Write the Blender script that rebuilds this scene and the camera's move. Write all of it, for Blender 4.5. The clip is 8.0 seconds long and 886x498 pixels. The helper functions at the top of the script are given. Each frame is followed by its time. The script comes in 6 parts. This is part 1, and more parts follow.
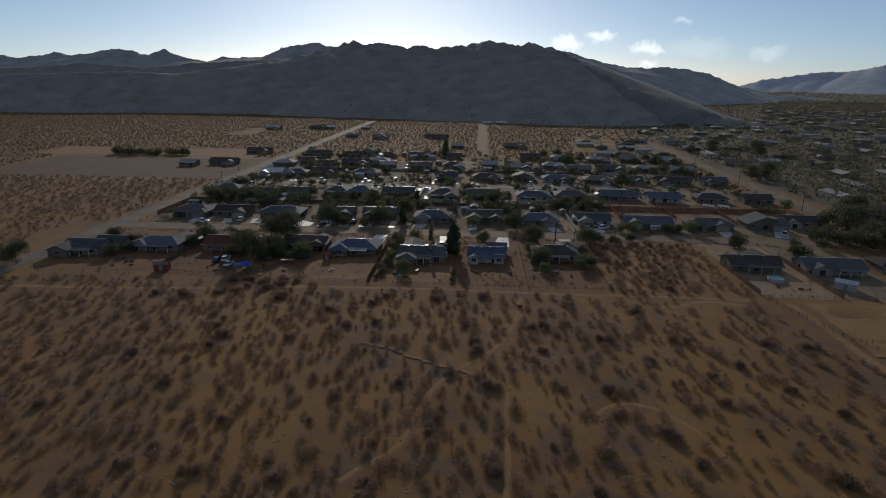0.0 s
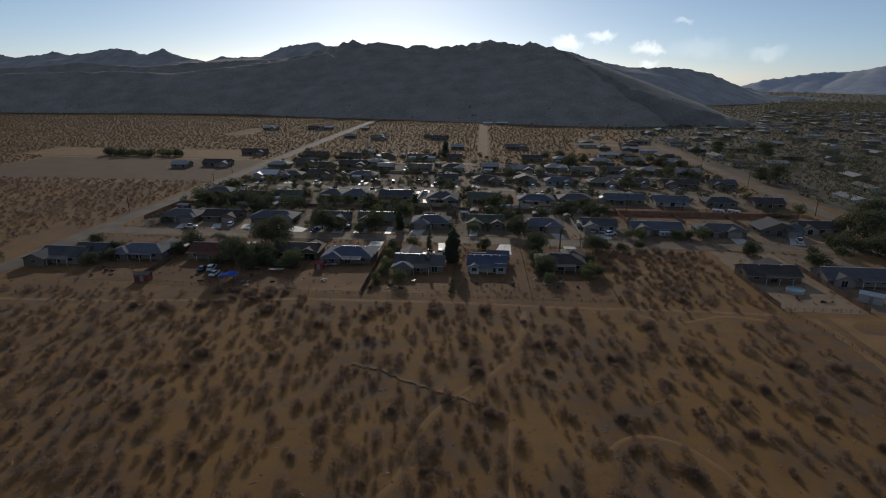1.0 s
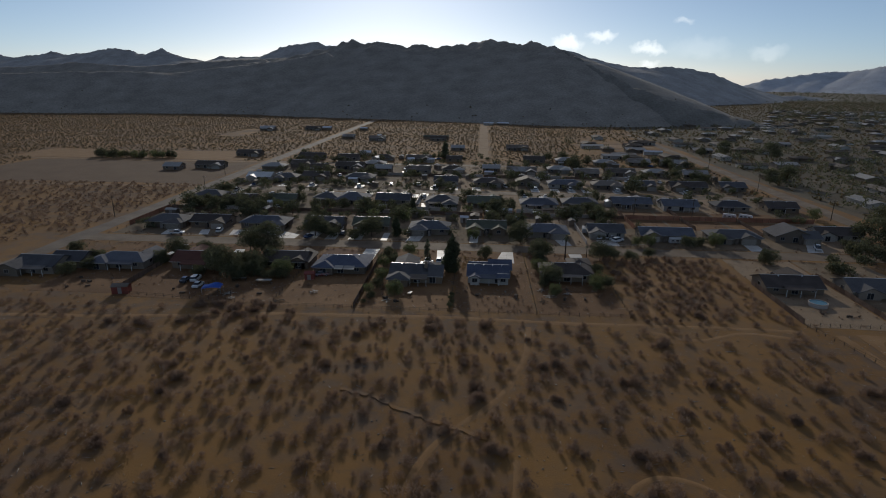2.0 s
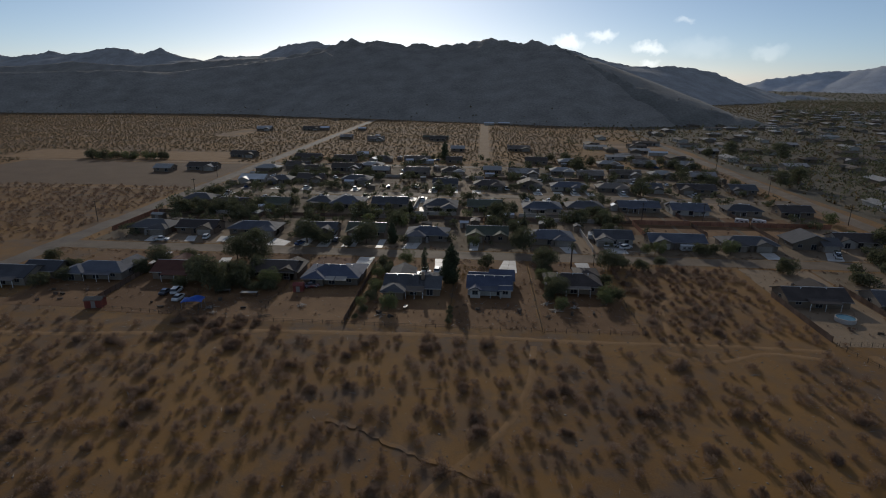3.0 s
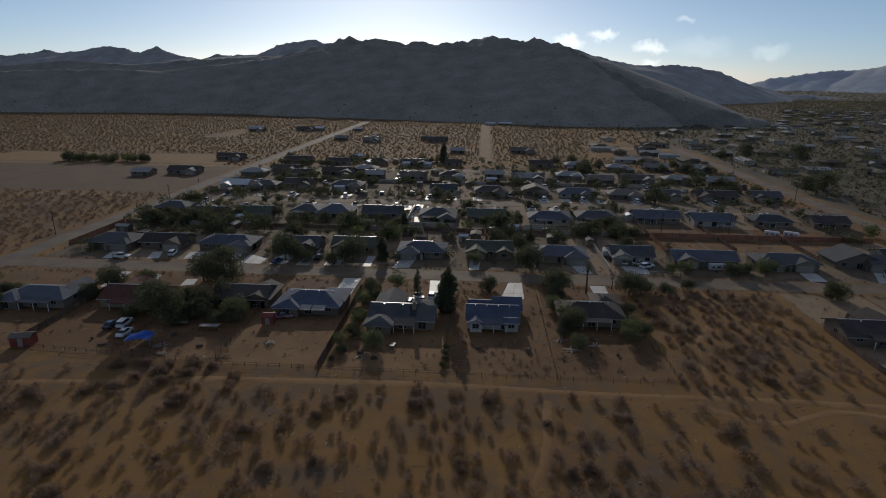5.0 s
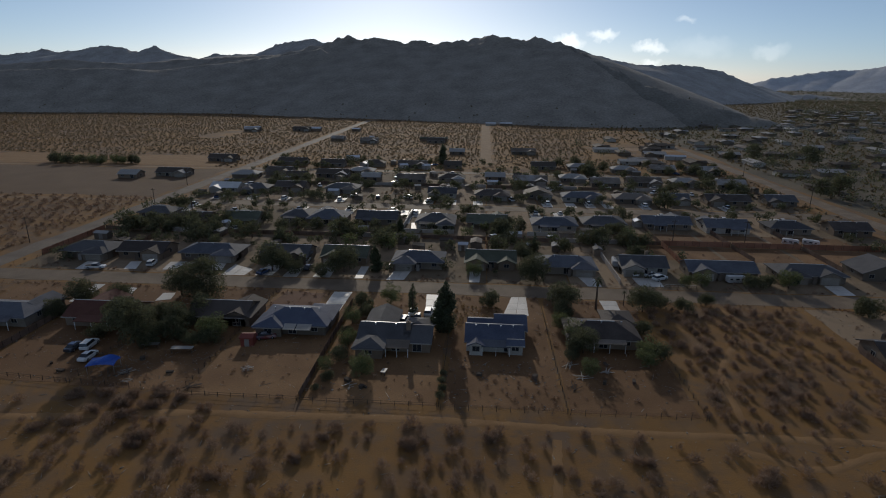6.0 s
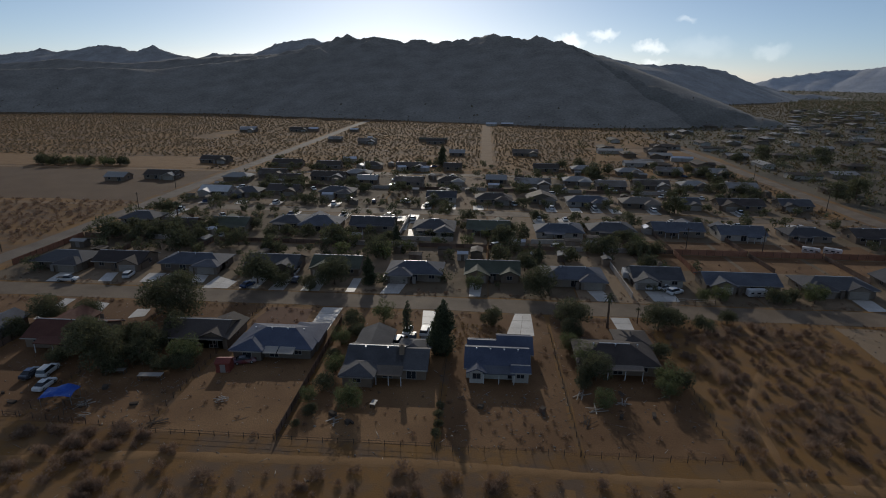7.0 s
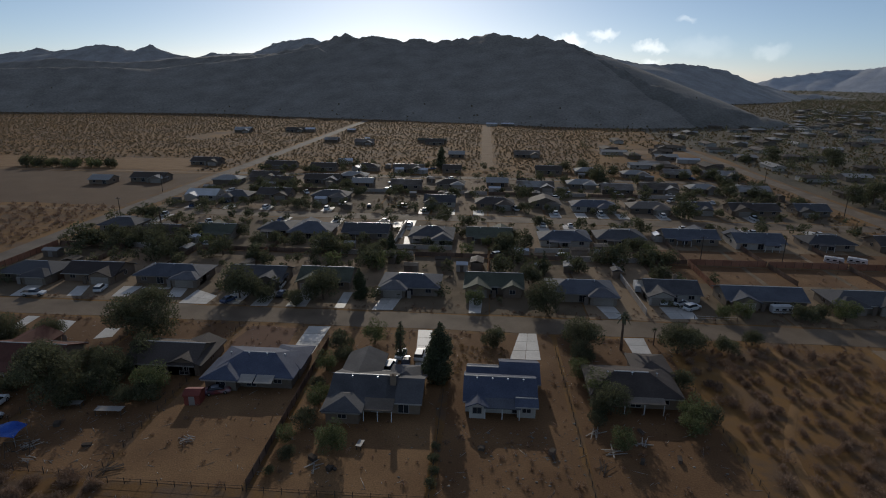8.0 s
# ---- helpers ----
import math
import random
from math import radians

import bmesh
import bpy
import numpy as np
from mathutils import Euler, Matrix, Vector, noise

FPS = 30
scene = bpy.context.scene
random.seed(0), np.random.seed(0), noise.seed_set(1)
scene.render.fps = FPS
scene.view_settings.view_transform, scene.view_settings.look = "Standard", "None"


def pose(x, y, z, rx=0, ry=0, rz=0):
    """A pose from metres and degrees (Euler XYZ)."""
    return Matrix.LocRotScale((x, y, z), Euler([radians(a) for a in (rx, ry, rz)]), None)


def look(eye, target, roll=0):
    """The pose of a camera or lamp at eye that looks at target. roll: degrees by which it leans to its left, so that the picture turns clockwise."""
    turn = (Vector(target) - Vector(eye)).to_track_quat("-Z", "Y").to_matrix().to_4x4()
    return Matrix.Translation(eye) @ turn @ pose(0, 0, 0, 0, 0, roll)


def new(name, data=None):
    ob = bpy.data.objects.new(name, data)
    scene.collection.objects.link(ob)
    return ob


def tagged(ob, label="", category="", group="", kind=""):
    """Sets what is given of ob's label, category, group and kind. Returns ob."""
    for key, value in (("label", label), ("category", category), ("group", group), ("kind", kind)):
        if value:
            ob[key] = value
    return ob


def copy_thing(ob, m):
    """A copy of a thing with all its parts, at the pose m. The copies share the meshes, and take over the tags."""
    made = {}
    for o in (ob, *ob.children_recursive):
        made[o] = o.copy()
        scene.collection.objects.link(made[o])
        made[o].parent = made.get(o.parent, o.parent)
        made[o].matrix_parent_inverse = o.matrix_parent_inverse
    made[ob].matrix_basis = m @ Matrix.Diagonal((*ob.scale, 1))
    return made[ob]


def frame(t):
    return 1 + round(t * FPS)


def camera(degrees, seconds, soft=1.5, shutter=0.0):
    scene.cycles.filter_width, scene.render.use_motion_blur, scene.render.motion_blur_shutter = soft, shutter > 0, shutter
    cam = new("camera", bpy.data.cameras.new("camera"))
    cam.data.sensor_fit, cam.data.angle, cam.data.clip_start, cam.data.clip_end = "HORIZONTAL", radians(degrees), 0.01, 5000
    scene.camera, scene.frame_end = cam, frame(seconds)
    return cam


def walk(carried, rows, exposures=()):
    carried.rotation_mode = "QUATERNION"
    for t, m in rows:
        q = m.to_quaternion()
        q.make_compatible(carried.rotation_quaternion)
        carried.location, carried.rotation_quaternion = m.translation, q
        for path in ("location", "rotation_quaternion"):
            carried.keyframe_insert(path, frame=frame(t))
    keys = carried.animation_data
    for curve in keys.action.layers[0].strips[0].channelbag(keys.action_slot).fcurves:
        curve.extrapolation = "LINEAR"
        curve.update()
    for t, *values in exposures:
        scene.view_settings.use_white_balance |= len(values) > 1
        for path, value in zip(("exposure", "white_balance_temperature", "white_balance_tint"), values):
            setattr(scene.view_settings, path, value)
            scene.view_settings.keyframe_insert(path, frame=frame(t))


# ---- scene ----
cam = camera(76.3, 8.0, soft=1.0)
METRES, EYE, TURN = 92.8, 58.0, 3.8   # length of the flight, first height over the ground, heading of the streets
ROWS = [
    (0.0, 0.0, 0.0, 0.0, 0.16, -16.98, -0.52),
    (0.5, 0.003, 0.0565, -0.0024, 0.19, -16.98, -0.53),
    (1.0, 0.0056, 0.1132, -0.0045, 0.2, -16.97, -0.54),
    (1.5, 0.0084, 0.1706, -0.0067, 0.22, -16.97, -0.54),
    (3.0, 0.0179, 0.3493, -0.0141, 0.29, -17.01, -0.51),
    (3.5, 0.0212, 0.411, -0.017, 0.29, -17.04, -0.53),
    (4.0, 0.0243, 0.4747, -0.02, 0.32, -17.05, -0.51),
    (4.5, 0.0274, 0.5397, -0.0225, 0.34, -17.06, -0.51),
    (6.0, 0.0367, 0.7376, -0.0317, 0.37, -17.08, -0.55),
    (6.5, 0.0396, 0.8036, -0.0345, 0.39, -17.09, -0.55),
    (7.0, 0.0425, 0.8668, -0.0376, 0.41, -17.09, -0.55),
    (7.5, 0.0454, 0.9325, -0.0411, 0.41, -17.09, -0.53),
    (8.0, 0.0481, 0.9978, -0.044, 0.4, -17.1, -0.56),
]
walk(cam, [(t, pose(0, 0, EYE, 0, 0, TURN) @ pose(METRES * x, METRES * y, METRES * z, 90 + pitch, roll, yaw)) for t, x, y, z, yaw, pitch, roll in ROWS],
     exposures=[(0.0, 0.18, 6280, 9), (8.0, 0.18, 6280, 9)])

# ---- sky and sun ----
SUN_AZ, SUN_EL = -9.0, 18.0   # degrees from +y towards +x, and above the horizon
sun_way = Vector((math.sin(radians(SUN_AZ)) * math.cos(radians(SUN_EL)), math.cos(radians(SUN_AZ)) * math.cos(radians(SUN_EL)), math.sin(radians(SUN_EL))))
world = bpy.data.worlds.new("sky")
scene.world = world
world.use_nodes = True
wn, wl = world.node_tree.nodes, world.node_tree.links
background = wn["Background"]
sky = wn.new("ShaderNodeTexSky")
sky.sky_type, sky.sun_disc = "NISHITA", False
sky.sun_elevation, sky.sun_rotation = radians(SUN_EL), radians(SUN_AZ)
sky.altitude, sky.air_density, sky.dust_density, sky.ozone_density = 900, 0.66, 0.58, 2.9
background.inputs["Strength"].default_value = 0.0505
haze = wn.new("ShaderNodeMix")   # thin bright haze over the whole sky
haze.data_type, haze.blend_type = "RGBA", "ADD"
haze.inputs["Factor"].default_value = 1.0
haze.inputs["B"].default_value = (1.38, 1.42, 1.8, 1)
soften = wn.new("ShaderNodeHueSaturation")
soften.inputs["Hue"].default_value, soften.inputs["Saturation"].default_value = 0.49, 0.95
wl.new(sky.outputs[0], soften.inputs["Color"])
wl.new(soften.outputs[0], haze.inputs["A"])
# a few small fair-weather clouds low over the right-hand ranges
where = wn.new("ShaderNodeTexCoord")
puff = wn.new("ShaderNodeTexNoise")
puff.inputs["Scale"].default_value, puff.inputs["Detail"].default_value = 55, 5
wl.new(where.outputs["Generated"], puff.inputs["Vector"])
wobble = wn.new("ShaderNodeVectorMath")
wobble.operation = "MULTIPLY_ADD"
wobble.inputs[1].default_value, wobble.inputs[2].default_value = (0.028, 0.028, 0.028), (-0.014, -0.014, -0.014)
wl.new(puff.outputs["Color"], wobble.inputs[0])
drift = wn.new("ShaderNodeVectorMath")
drift.operation = "ADD"
wl.new(where.outputs["Generated"], drift.inputs[0])
wl.new(wobble.outputs[0], drift.inputs[1])
cover = None
for way, wide, high, strength in [((0.132, 0.989, 0.054), 0.030, 0.013, 0.75), ((0.186, 0.980, 0.064), 0.026, 0.011, 0.6), ((0.258, 0.964, 0.045), 0.034, 0.010, 0.6),
                                 ((0.261, 0.965, 0.023), 0.020, 0.007, 0.5), ((0.415, 0.909, 0.038), 0.026, 0.013, 0.18), ((0.330, 0.943, 0.045), 0.05, 0.02, 0.12), ((0.298, 0.950, 0.087), 0.02, 0.006, 0.25)]:
    off, size, far, fall = wn.new("ShaderNodeVectorMath"), wn.new("ShaderNodeVectorMath"), wn.new("ShaderNodeVectorMath"), wn.new("ShaderNodeMapRange")
    off.operation, size.operation, far.operation = "SUBTRACT", "DIVIDE", "LENGTH"
    off.inputs[1].default_value, size.inputs[1].default_value = way, (wide, wide, high)
    fall.inputs["From Min"].default_value, fall.inputs["From Max"].default_value, fall.inputs["To Min"].default_value, fall.inputs["To Max"].default_value = 0.35, 1.0, strength, 0.0
    wl.new(drift.outputs[0], off.inputs[0])
    wl.new(off.outputs[0], size.inputs[0])
    wl.new(size.outputs[0], far.inputs[0])
    wl.new(far.outputs["Value"], fall.inputs["Value"])
    if cover:
        most = wn.new("ShaderNodeMath")
        most.operation = "MAXIMUM"
        wl.new(cover, most.inputs[0])
        wl.new(fall.outputs[0], most.inputs[1])
        cover = most.outputs[0]
    else:
        cover = fall.outputs[0]
clouded = wn.new("ShaderNodeMix")
clouded.data_type = "RGBA"
clouded.inputs["B"].default_value = (21.0, 21.2, 20.6, 1)
wl.new(cover, clouded.inputs["Factor"])
wl.new(haze.outputs["Result"], clouded.inputs["A"])
wl.new(clouded.outputs["Result"], background.inputs[0])

sun = new("sun", bpy.data.lights.new("sun", "SUN"))
sun.data.energy, sun.data.angle, sun.data.color = 1.46, radians(0.5), (1.0, 0.9, 0.76)
sun.matrix_world = look(sun_way * 500, (0, 0, 0))


# ---- materials ----
def material(name, colours, scale=3.0, rough=0.9, bump=0.3, detail=0.35, metal=0.0, fine=12.0, spread=0.0, island=False, spec=0.3, translucent=0.0):
    """A procedural surface: broad patches between the colours, fine grain over them, relief, and a shift from thing to thing."""
    m = bpy.data.materials.new(name)
    m.use_nodes = True
    n, l = m.node_tree.nodes, m.node_tree.links
    b = n["Principled BSDF"]
    b.inputs["Roughness"].default_value, b.inputs["Metallic"].default_value = rough, metal
    b.inputs["Specular IOR Level"].default_value = spec
    co = n.new("ShaderNodeNewGeometry")
    big, small = n.new("ShaderNodeTexNoise"), n.new("ShaderNodeTexNoise")
    big.inputs["Scale"].default_value, big.inputs["Detail"].default_value = 1.0 / scale, 6
    small.inputs["Scale"].default_value, small.inputs["Detail"].default_value = fine / scale, 4
    ramp = n.new("ShaderNodeValToRGB")
    ramp.color_ramp.elements[0].position, ramp.color_ramp.elements[1].position = 0.3, 0.7
    while len(ramp.color_ramp.elements) < len(colours):
        ramp.color_ramp.elements.new(0.5)
    for k, c in enumerate(colours):
        e = ramp.color_ramp.elements[k]
        e.position, e.color = 0.3 + 0.4 * k / max(1, len(colours) - 1), (*c, 1)
    l.new(co.outputs["Position"], big.inputs["Vector"])
    l.new(co.outputs["Position"], small.inputs["Vector"])
    mixer = n.new("ShaderNodeMix")
    mixer.data_type, mixer.blend_type = "RGBA", "OVERLAY"
    mixer.inputs["Factor"].default_value = detail
    source = big.outputs["Fac"]
    if island or spread:
        add = n.new("ShaderNodeMath")
        add.operation = "MULTIPLY_ADD"
        pick = co.outputs["Random Per Island"] if island else n.new("ShaderNodeObjectInfo").outputs["Random"]
        shift = n.new("ShaderNodeMath")
        shift.operation = "SUBTRACT"
        l.new(pick, shift.inputs[0])
        shift.inputs[1].default_value = 0.5
        l.new(shift.outputs[0], add.inputs[0])
        add.inputs[1].default_value = spread or 0.6
        l.new(source, add.inputs[2])
        source = add.outputs[0]
    l.new(source, ramp.inputs[0])
    l.new(ramp.outputs[0], mixer.inputs["A"])
    l.new(small.outputs["Fac"], mixer.inputs["B"])
    l.new(mixer.outputs["Result"], b.inputs["Base Color"])
    if translucent:
        tr, ms = n.new("ShaderNodeBsdfTranslucent"), n.new("ShaderNodeMixShader")
        ms.inputs[0].default_value = translucent
        l.new(mixer.outputs["Result"], tr.inputs["Color"])
        l.new(b.outputs[0], ms.inputs[1])
        l.new(tr.outputs[0], ms.inputs[2])
        l.new(ms.outputs[0], n["Material Output"].inputs["Surface"])
    if bump:
        bp = n.new("ShaderNodeBump")
        bp.inputs["Strength"].default_value, bp.inputs["Distance"].default_value = bump, 0.12 * scale / 3
        l.new(small.outputs["Fac"], bp.inputs["Height"])
        l.new(bp.outputs["Normal"], b.inputs["Normal"])
    return m


def desert_sand():
    """Orange sand with greyer crust, broad drifts, patches a few metres wide and fine grit."""
    m = material("desert_sand", [(0.150, 0.077, 0.025), (0.188, 0.097, 0.031), (0.234, 0.125, 0.041)], 16, 0.95, 0.12, 0.35, fine=60)
    n, l = m.node_tree.nodes, m.node_tree.links
    b = n["Principled BSDF"]
    base = b.inputs["Base Color"].links[0].from_socket
    co = n.new("ShaderNodeNewGeometry")
    for size, low, high, colour, most in ((5.5, 0.46, 0.60, (0.136, 0.088, 0.054), 0.85), (1.6, 0.54, 0.66, (0.118, 0.076, 0.046), 0.7), (34.0, 0.44, 0.60, (0.268, 0.137, 0.034), 0.65)):
        patch, span, mixer = n.new("ShaderNodeTexNoise"), n.new("ShaderNodeMapRange"), n.new("ShaderNodeMix")
        patch.inputs["Scale"].default_value, patch.inputs["Detail"].default_value, patch.inputs["Roughness"].default_value = 1 / size, 4, 0.6
        span.inputs["From Min"].default_value, span.inputs["From Max"].default_value, span.inputs["To Max"].default_value = low, high, most
        mixer.data_type = "RGBA"
        mixer.inputs["B"].default_value = (*colour, 1)
        l.new(co.outputs["Position"], patch.inputs["Vector"])
        l.new(patch.outputs["Fac"], span.inputs["Value"])
        l.new(span.outputs[0], mixer.inputs["Factor"])
        l.new(base, mixer.inputs["A"])
        base = mixer.outputs["Result"]
    l.new(base, b.inputs["Base Color"])
    return m


SAND = desert_sand()
YARD = material("bare_yard_earth", [(0.148, 0.076, 0.031), (0.192, 0.103, 0.044), (0.240, 0.134, 0.058)], 9, 0.95, 0.2, 0.6, fine=36, spread=0.5)
GRAVEL = material("grey_brown_gravel", [(0.150, 0.108, 0.063), (0.205, 0.147, 0.088), (0.270, 0.190, 0.114)], 7, 0.95, 0.2, 0.35, fine=30, spread=0.9)
SCRUBLAND = material("olive_brown_scrubland", [(0.076, 0.063, 0.040), (0.108, 0.087, 0.054), (0.150, 0.112, 0.066)], 22, 0.95, 0.25, 0.4, fine=30)
DIRT = material("packed_dirt_road", [(0.215, 0.130, 0.063), (0.285, 0.182, 0.097)], 8, 0.95, 0.2, 0.3, fine=30)
ASPHALT = material("worn_asphalt", [(0.124, 0.089, 0.055), (0.171, 0.124, 0.080), (0.217, 0.160, 0.102)], 7, 0.85, 0.2, 0.4, fine=30)
DUSTY = material("dusty_asphalt", [(0.118, 0.089, 0.062), (0.158, 0.121, 0.086), (0.196, 0.150, 0.105)], 7, 0.85, 0.2, 0.35, fine=30)
PALE_SAND = material("pale_loose_sand", [(0.225, 0.122, 0.046), (0.285, 0.162, 0.066)], 6, 0.95, 0.2, 0.3, fine=40)
CONCRETE = material("concrete", [(0.483, 0.443, 0.380), (0.632, 0.586, 0.512)], 4, 0.55, 0.1, 0.3, fine=14, spread=0.3, spec=0.4)
ROCK = material("mountain_rock", [(0.215, 0.190, 0.155), (0.265, 0.235, 0.192), (0.315, 0.28, 0.23)], 30, 0.95, 0.0, 0.5, fine=11)
# scrub rock; its darker tone paints the shoulder as clear of glare
UNVEILED_SCRUB_ROCK = material("mountain_rock_unveiled_with_scrub", [(0.150, 0.138, 0.115), (0.195, 0.178, 0.148), (0.24, 0.218, 0.18)], 30, 0.95, 0.0, 0.5, fine=11)
# paler copy of ROCK: haze painted into the ranges that lie behind
HAZED_ROCK = material("haze_paled_mountain_rock", [(0.29, 0.272, 0.245), (0.35, 0.33, 0.30), (0.41, 0.385, 0.355)], 40, 0.95, 0.0, 0.45, fine=9)
SCRUB = material("dry_scrub", [(0.190, 0.128, 0.090), (0.275, 0.185, 0.126), (0.365, 0.250, 0.165)], 5, 0.95, 0, 0.3, island=True, spread=0.35, translucent=0.3)
LEAF = material("leaves", [(0.076, 0.080, 0.046), (0.114, 0.117, 0.062), (0.158, 0.154, 0.080)], 3, 0.85, 0, 0.3, island=True, spread=0.5, translucent=0.4)
LEAF_LIGHT = material("light_leaves", [(0.095, 0.113, 0.045), (0.145, 0.159, 0.063), (0.189, 0.196, 0.084)], 3, 0.8, 0, 0.3, island=True, spread=0.7, translucent=0.35)
NEEDLE = material("needles", [(0.053, 0.062, 0.037), (0.086, 0.098, 0.053), (0.117, 0.130, 0.068)], 3, 0.85, 0, 0.3, island=True, spread=0.7, translucent=0.3)
PLAIN_SCRUB = material("dry_plain_scrub", [(0.17, 0.128, 0.080), (0.245, 0.185, 0.115), (0.32, 0.24, 0.148)], 5, 0.95, 0, 0.3, island=True, spread=0.5, translucent=0.4)
GOLD = material("golden_dry_grass", [(0.22, 0.14, 0.065), (0.32, 0.21, 0.095), (0.40, 0.27, 0.13)], 5, 0.95, 0, 0.3, island=True, spread=0.5, translucent=0.25)
OLIVE = material("olive_scrub", [(0.116, 0.094, 0.052), (0.175, 0.137, 0.072), (0.232, 0.169, 0.090)], 5, 0.95, 0, 0.3, island=True, spread=0.6, translucent=0.4)
BARK = material("bark", [(0.09, 0.06, 0.04), (0.16, 0.11, 0.075)], 1.0, 0.95, 0.6, 0.5)
STUCCO = material("stucco", [(0.150, 0.120, 0.090), (0.200, 0.163, 0.123), (0.255, 0.212, 0.166)], 6, 0.9, 0.15, 0.2, spread=0.8)
STUCCO_WHITE = material("white_stucco", [(0.35, 0.32, 0.275), (0.44, 0.405, 0.35)], 6, 0.9, 0.15, 0.2, spread=0.3)
STUCCO_TAN = material("tan_stucco", [(0.17, 0.126, 0.088), (0.24, 0.18, 0.128)], 6, 0.9, 0.15, 0.2, spread=0.4)
ROOF_GREY = material("grey_shingles", [(0.070, 0.067, 0.068), (0.108, 0.103, 0.102)], 3, 0.75, 0.35, 0.45, fine=14, spread=0.5, spec=0.15)
ROOF_BLUE = material("blue_grey_shingles", [(0.086, 0.089, 0.102), (0.128, 0.131, 0.145)], 3, 0.75, 0.35, 0.4, fine=14, spread=0.3, spec=0.15)
ROOF_NAVY = material("slate_blue_shingles", [(0.070, 0.079, 0.112), (0.104, 0.115, 0.152)], 3, 0.75, 0.35, 0.4, fine=14, spread=0.2, spec=0.15)
GARAGE = material("tan_painted_panels", [(0.25, 0.22, 0.18), (0.36, 0.325, 0.275)], 5, 0.6, 0.1, 0.15, spread=0.9)
GUTTER = material("painted_gutter", [(0.22, 0.20, 0.175), (0.31, 0.285, 0.25)], 5, 0.5, 0.1, 0.15, spread=0.9)
ROOF_BROWN = material("brown_shingles", [(0.062, 0.049, 0.042), (0.096, 0.077, 0.064)], 3, 0.75, 0.35, 0.45, fine=14, spread=0.6, spec=0.15)
ROOF_GREEN = material("grey_green_shingles", [(0.077, 0.082, 0.056), (0.114, 0.118, 0.083)], 3, 0.75, 0.35, 0.45, fine=14, spread=0.4, spec=0.15)
ROOF_TAN = material("tan_shingles", [(0.148, 0.118, 0.090), (0.206, 0.172, 0.138)], 3, 0.75, 0.35, 0.4, fine=14, spread=0.5, spec=0.15)
ROOF_RED = material("red_clay_tiles", [(0.107, 0.045, 0.031), (0.148, 0.066, 0.045)], 3, 0.75, 0.35, 0.4, fine=14, spread=0.3, spec=0.15)
ROOF_MIX = material("mixed_shingles", [(0.085, 0.066, 0.050), (0.132, 0.106, 0.080), (0.17, 0.135, 0.105), (0.22, 0.185, 0.15), (0.33, 0.31, 0.28)], 8, 0.75, 0.35, 0.4, fine=30, spread=1.3, spec=0.15)
# the bright sun line along the ridges is put into this pale colour
RIDGE = material("sun_paled_ridge_cap", [(0.30, 0.285, 0.26), (0.42, 0.40, 0.37)], 1.5, 0.38, 0.1, 0.4, spread=0.8, spec=0.5)
TRIM = material("white_painted_trim", [(0.52, 0.50, 0.46), (0.62, 0.60, 0.57)], 4, 0.5, 0.1, 0.15)
METAL = material("galvanised_metal", [(0.45, 0.46, 0.47), (0.60, 0.61, 0.62)], 2, 0.35, 0.05, 0.2, metal=0.9)
FENCE_WOOD = material("weathered_fence_boards", [(0.13, 0.085, 0.06), (0.21, 0.14, 0.10)], 2, 0.9, 0.3, 0.4, spread=0.5)
FENCE_RED = material("red_brown_fence_boards", [(0.29, 0.135, 0.08), (0.39, 0.19, 0.115)], 2, 0.9, 0.3, 0.4, spread=0.4)
TIMBER = material("grey_timber", [(0.065, 0.05, 0.038), (0.11, 0.088, 0.068)], 1.5, 0.95, 0.3, 0.4, spec=0.1)
BLOCK = material("concrete_block_wall", [(0.33, 0.29, 0.25), (0.43, 0.38, 0.33)], 3, 0.9, 0.3, 0.4, spread=0.5)
GLASS = material("dark_window_glass", [(0.02, 0.024, 0.03), (0.03, 0.035, 0.04)], 2, 0.06, 0, 0.0, spec=0.6)
DOOR = material("painted_door", [(0.13, 0.10, 0.075), (0.26, 0.23, 0.20)], 5, 0.5, 0.1, 0.1, spread=1.2)
RUBBER = material("tyre_rubber", [(0.015, 0.015, 0.015), (0.03, 0.03, 0.03)], 0.4, 0.8, 0.1, 0.2)
PAINT = material("car_paint", [(0.04, 0.045, 0.055), (0.35, 0.36, 0.38), (0.72, 0.72, 0.72), (0.16, 0.03, 0.025), (0.05, 0.08, 0.16)], 9, 0.22, 0, 0.05, spread=2.2, spec=0.6)
PAINT_WHITE = material("white_vehicle_paint", [(0.60, 0.60, 0.58), (0.72, 0.72, 0.70)], 3, 0.42, 0, 0.1, spec=0.4)
CARAVAN = material("chalky_caravan_panels", [(0.50, 0.49, 0.47), (0.60, 0.59, 0.57)], 3, 0.65, 0, 0.15, spec=0.15)
TARP = material("blue_tarpaulin", [(0.015, 0.06, 0.30), (0.03, 0.11, 0.45)], 1.5, 0.45, 0.4, 0.3)
POOL = material("turquoise_pool", [(0.035, 0.12, 0.15), (0.05, 0.16, 0.19)], 3, 0.25, 0.1, 0.1, spec=0.6)
WIRE = material("rusted_wire", [(0.07, 0.05, 0.038), (0.11, 0.085, 0.07)], 1, 0.9, 0.1, 0.3, spec=0.1)
# distance haze is put into this paler rock of the far range
FAR_HAZE_ROCK = material("far_haze_paled_rock", [(0.42, 0.422, 0.425), (0.50, 0.502, 0.505), (0.56, 0.562, 0.562)], 60, 0.95, 0.3, 0.3, fine=9)
RED_SOIL = material("dark_red_soil", [(0.130, 0.068, 0.040), (0.190, 0.105, 0.061)], 6, 0.95, 0.2, 0.35, fine=30)
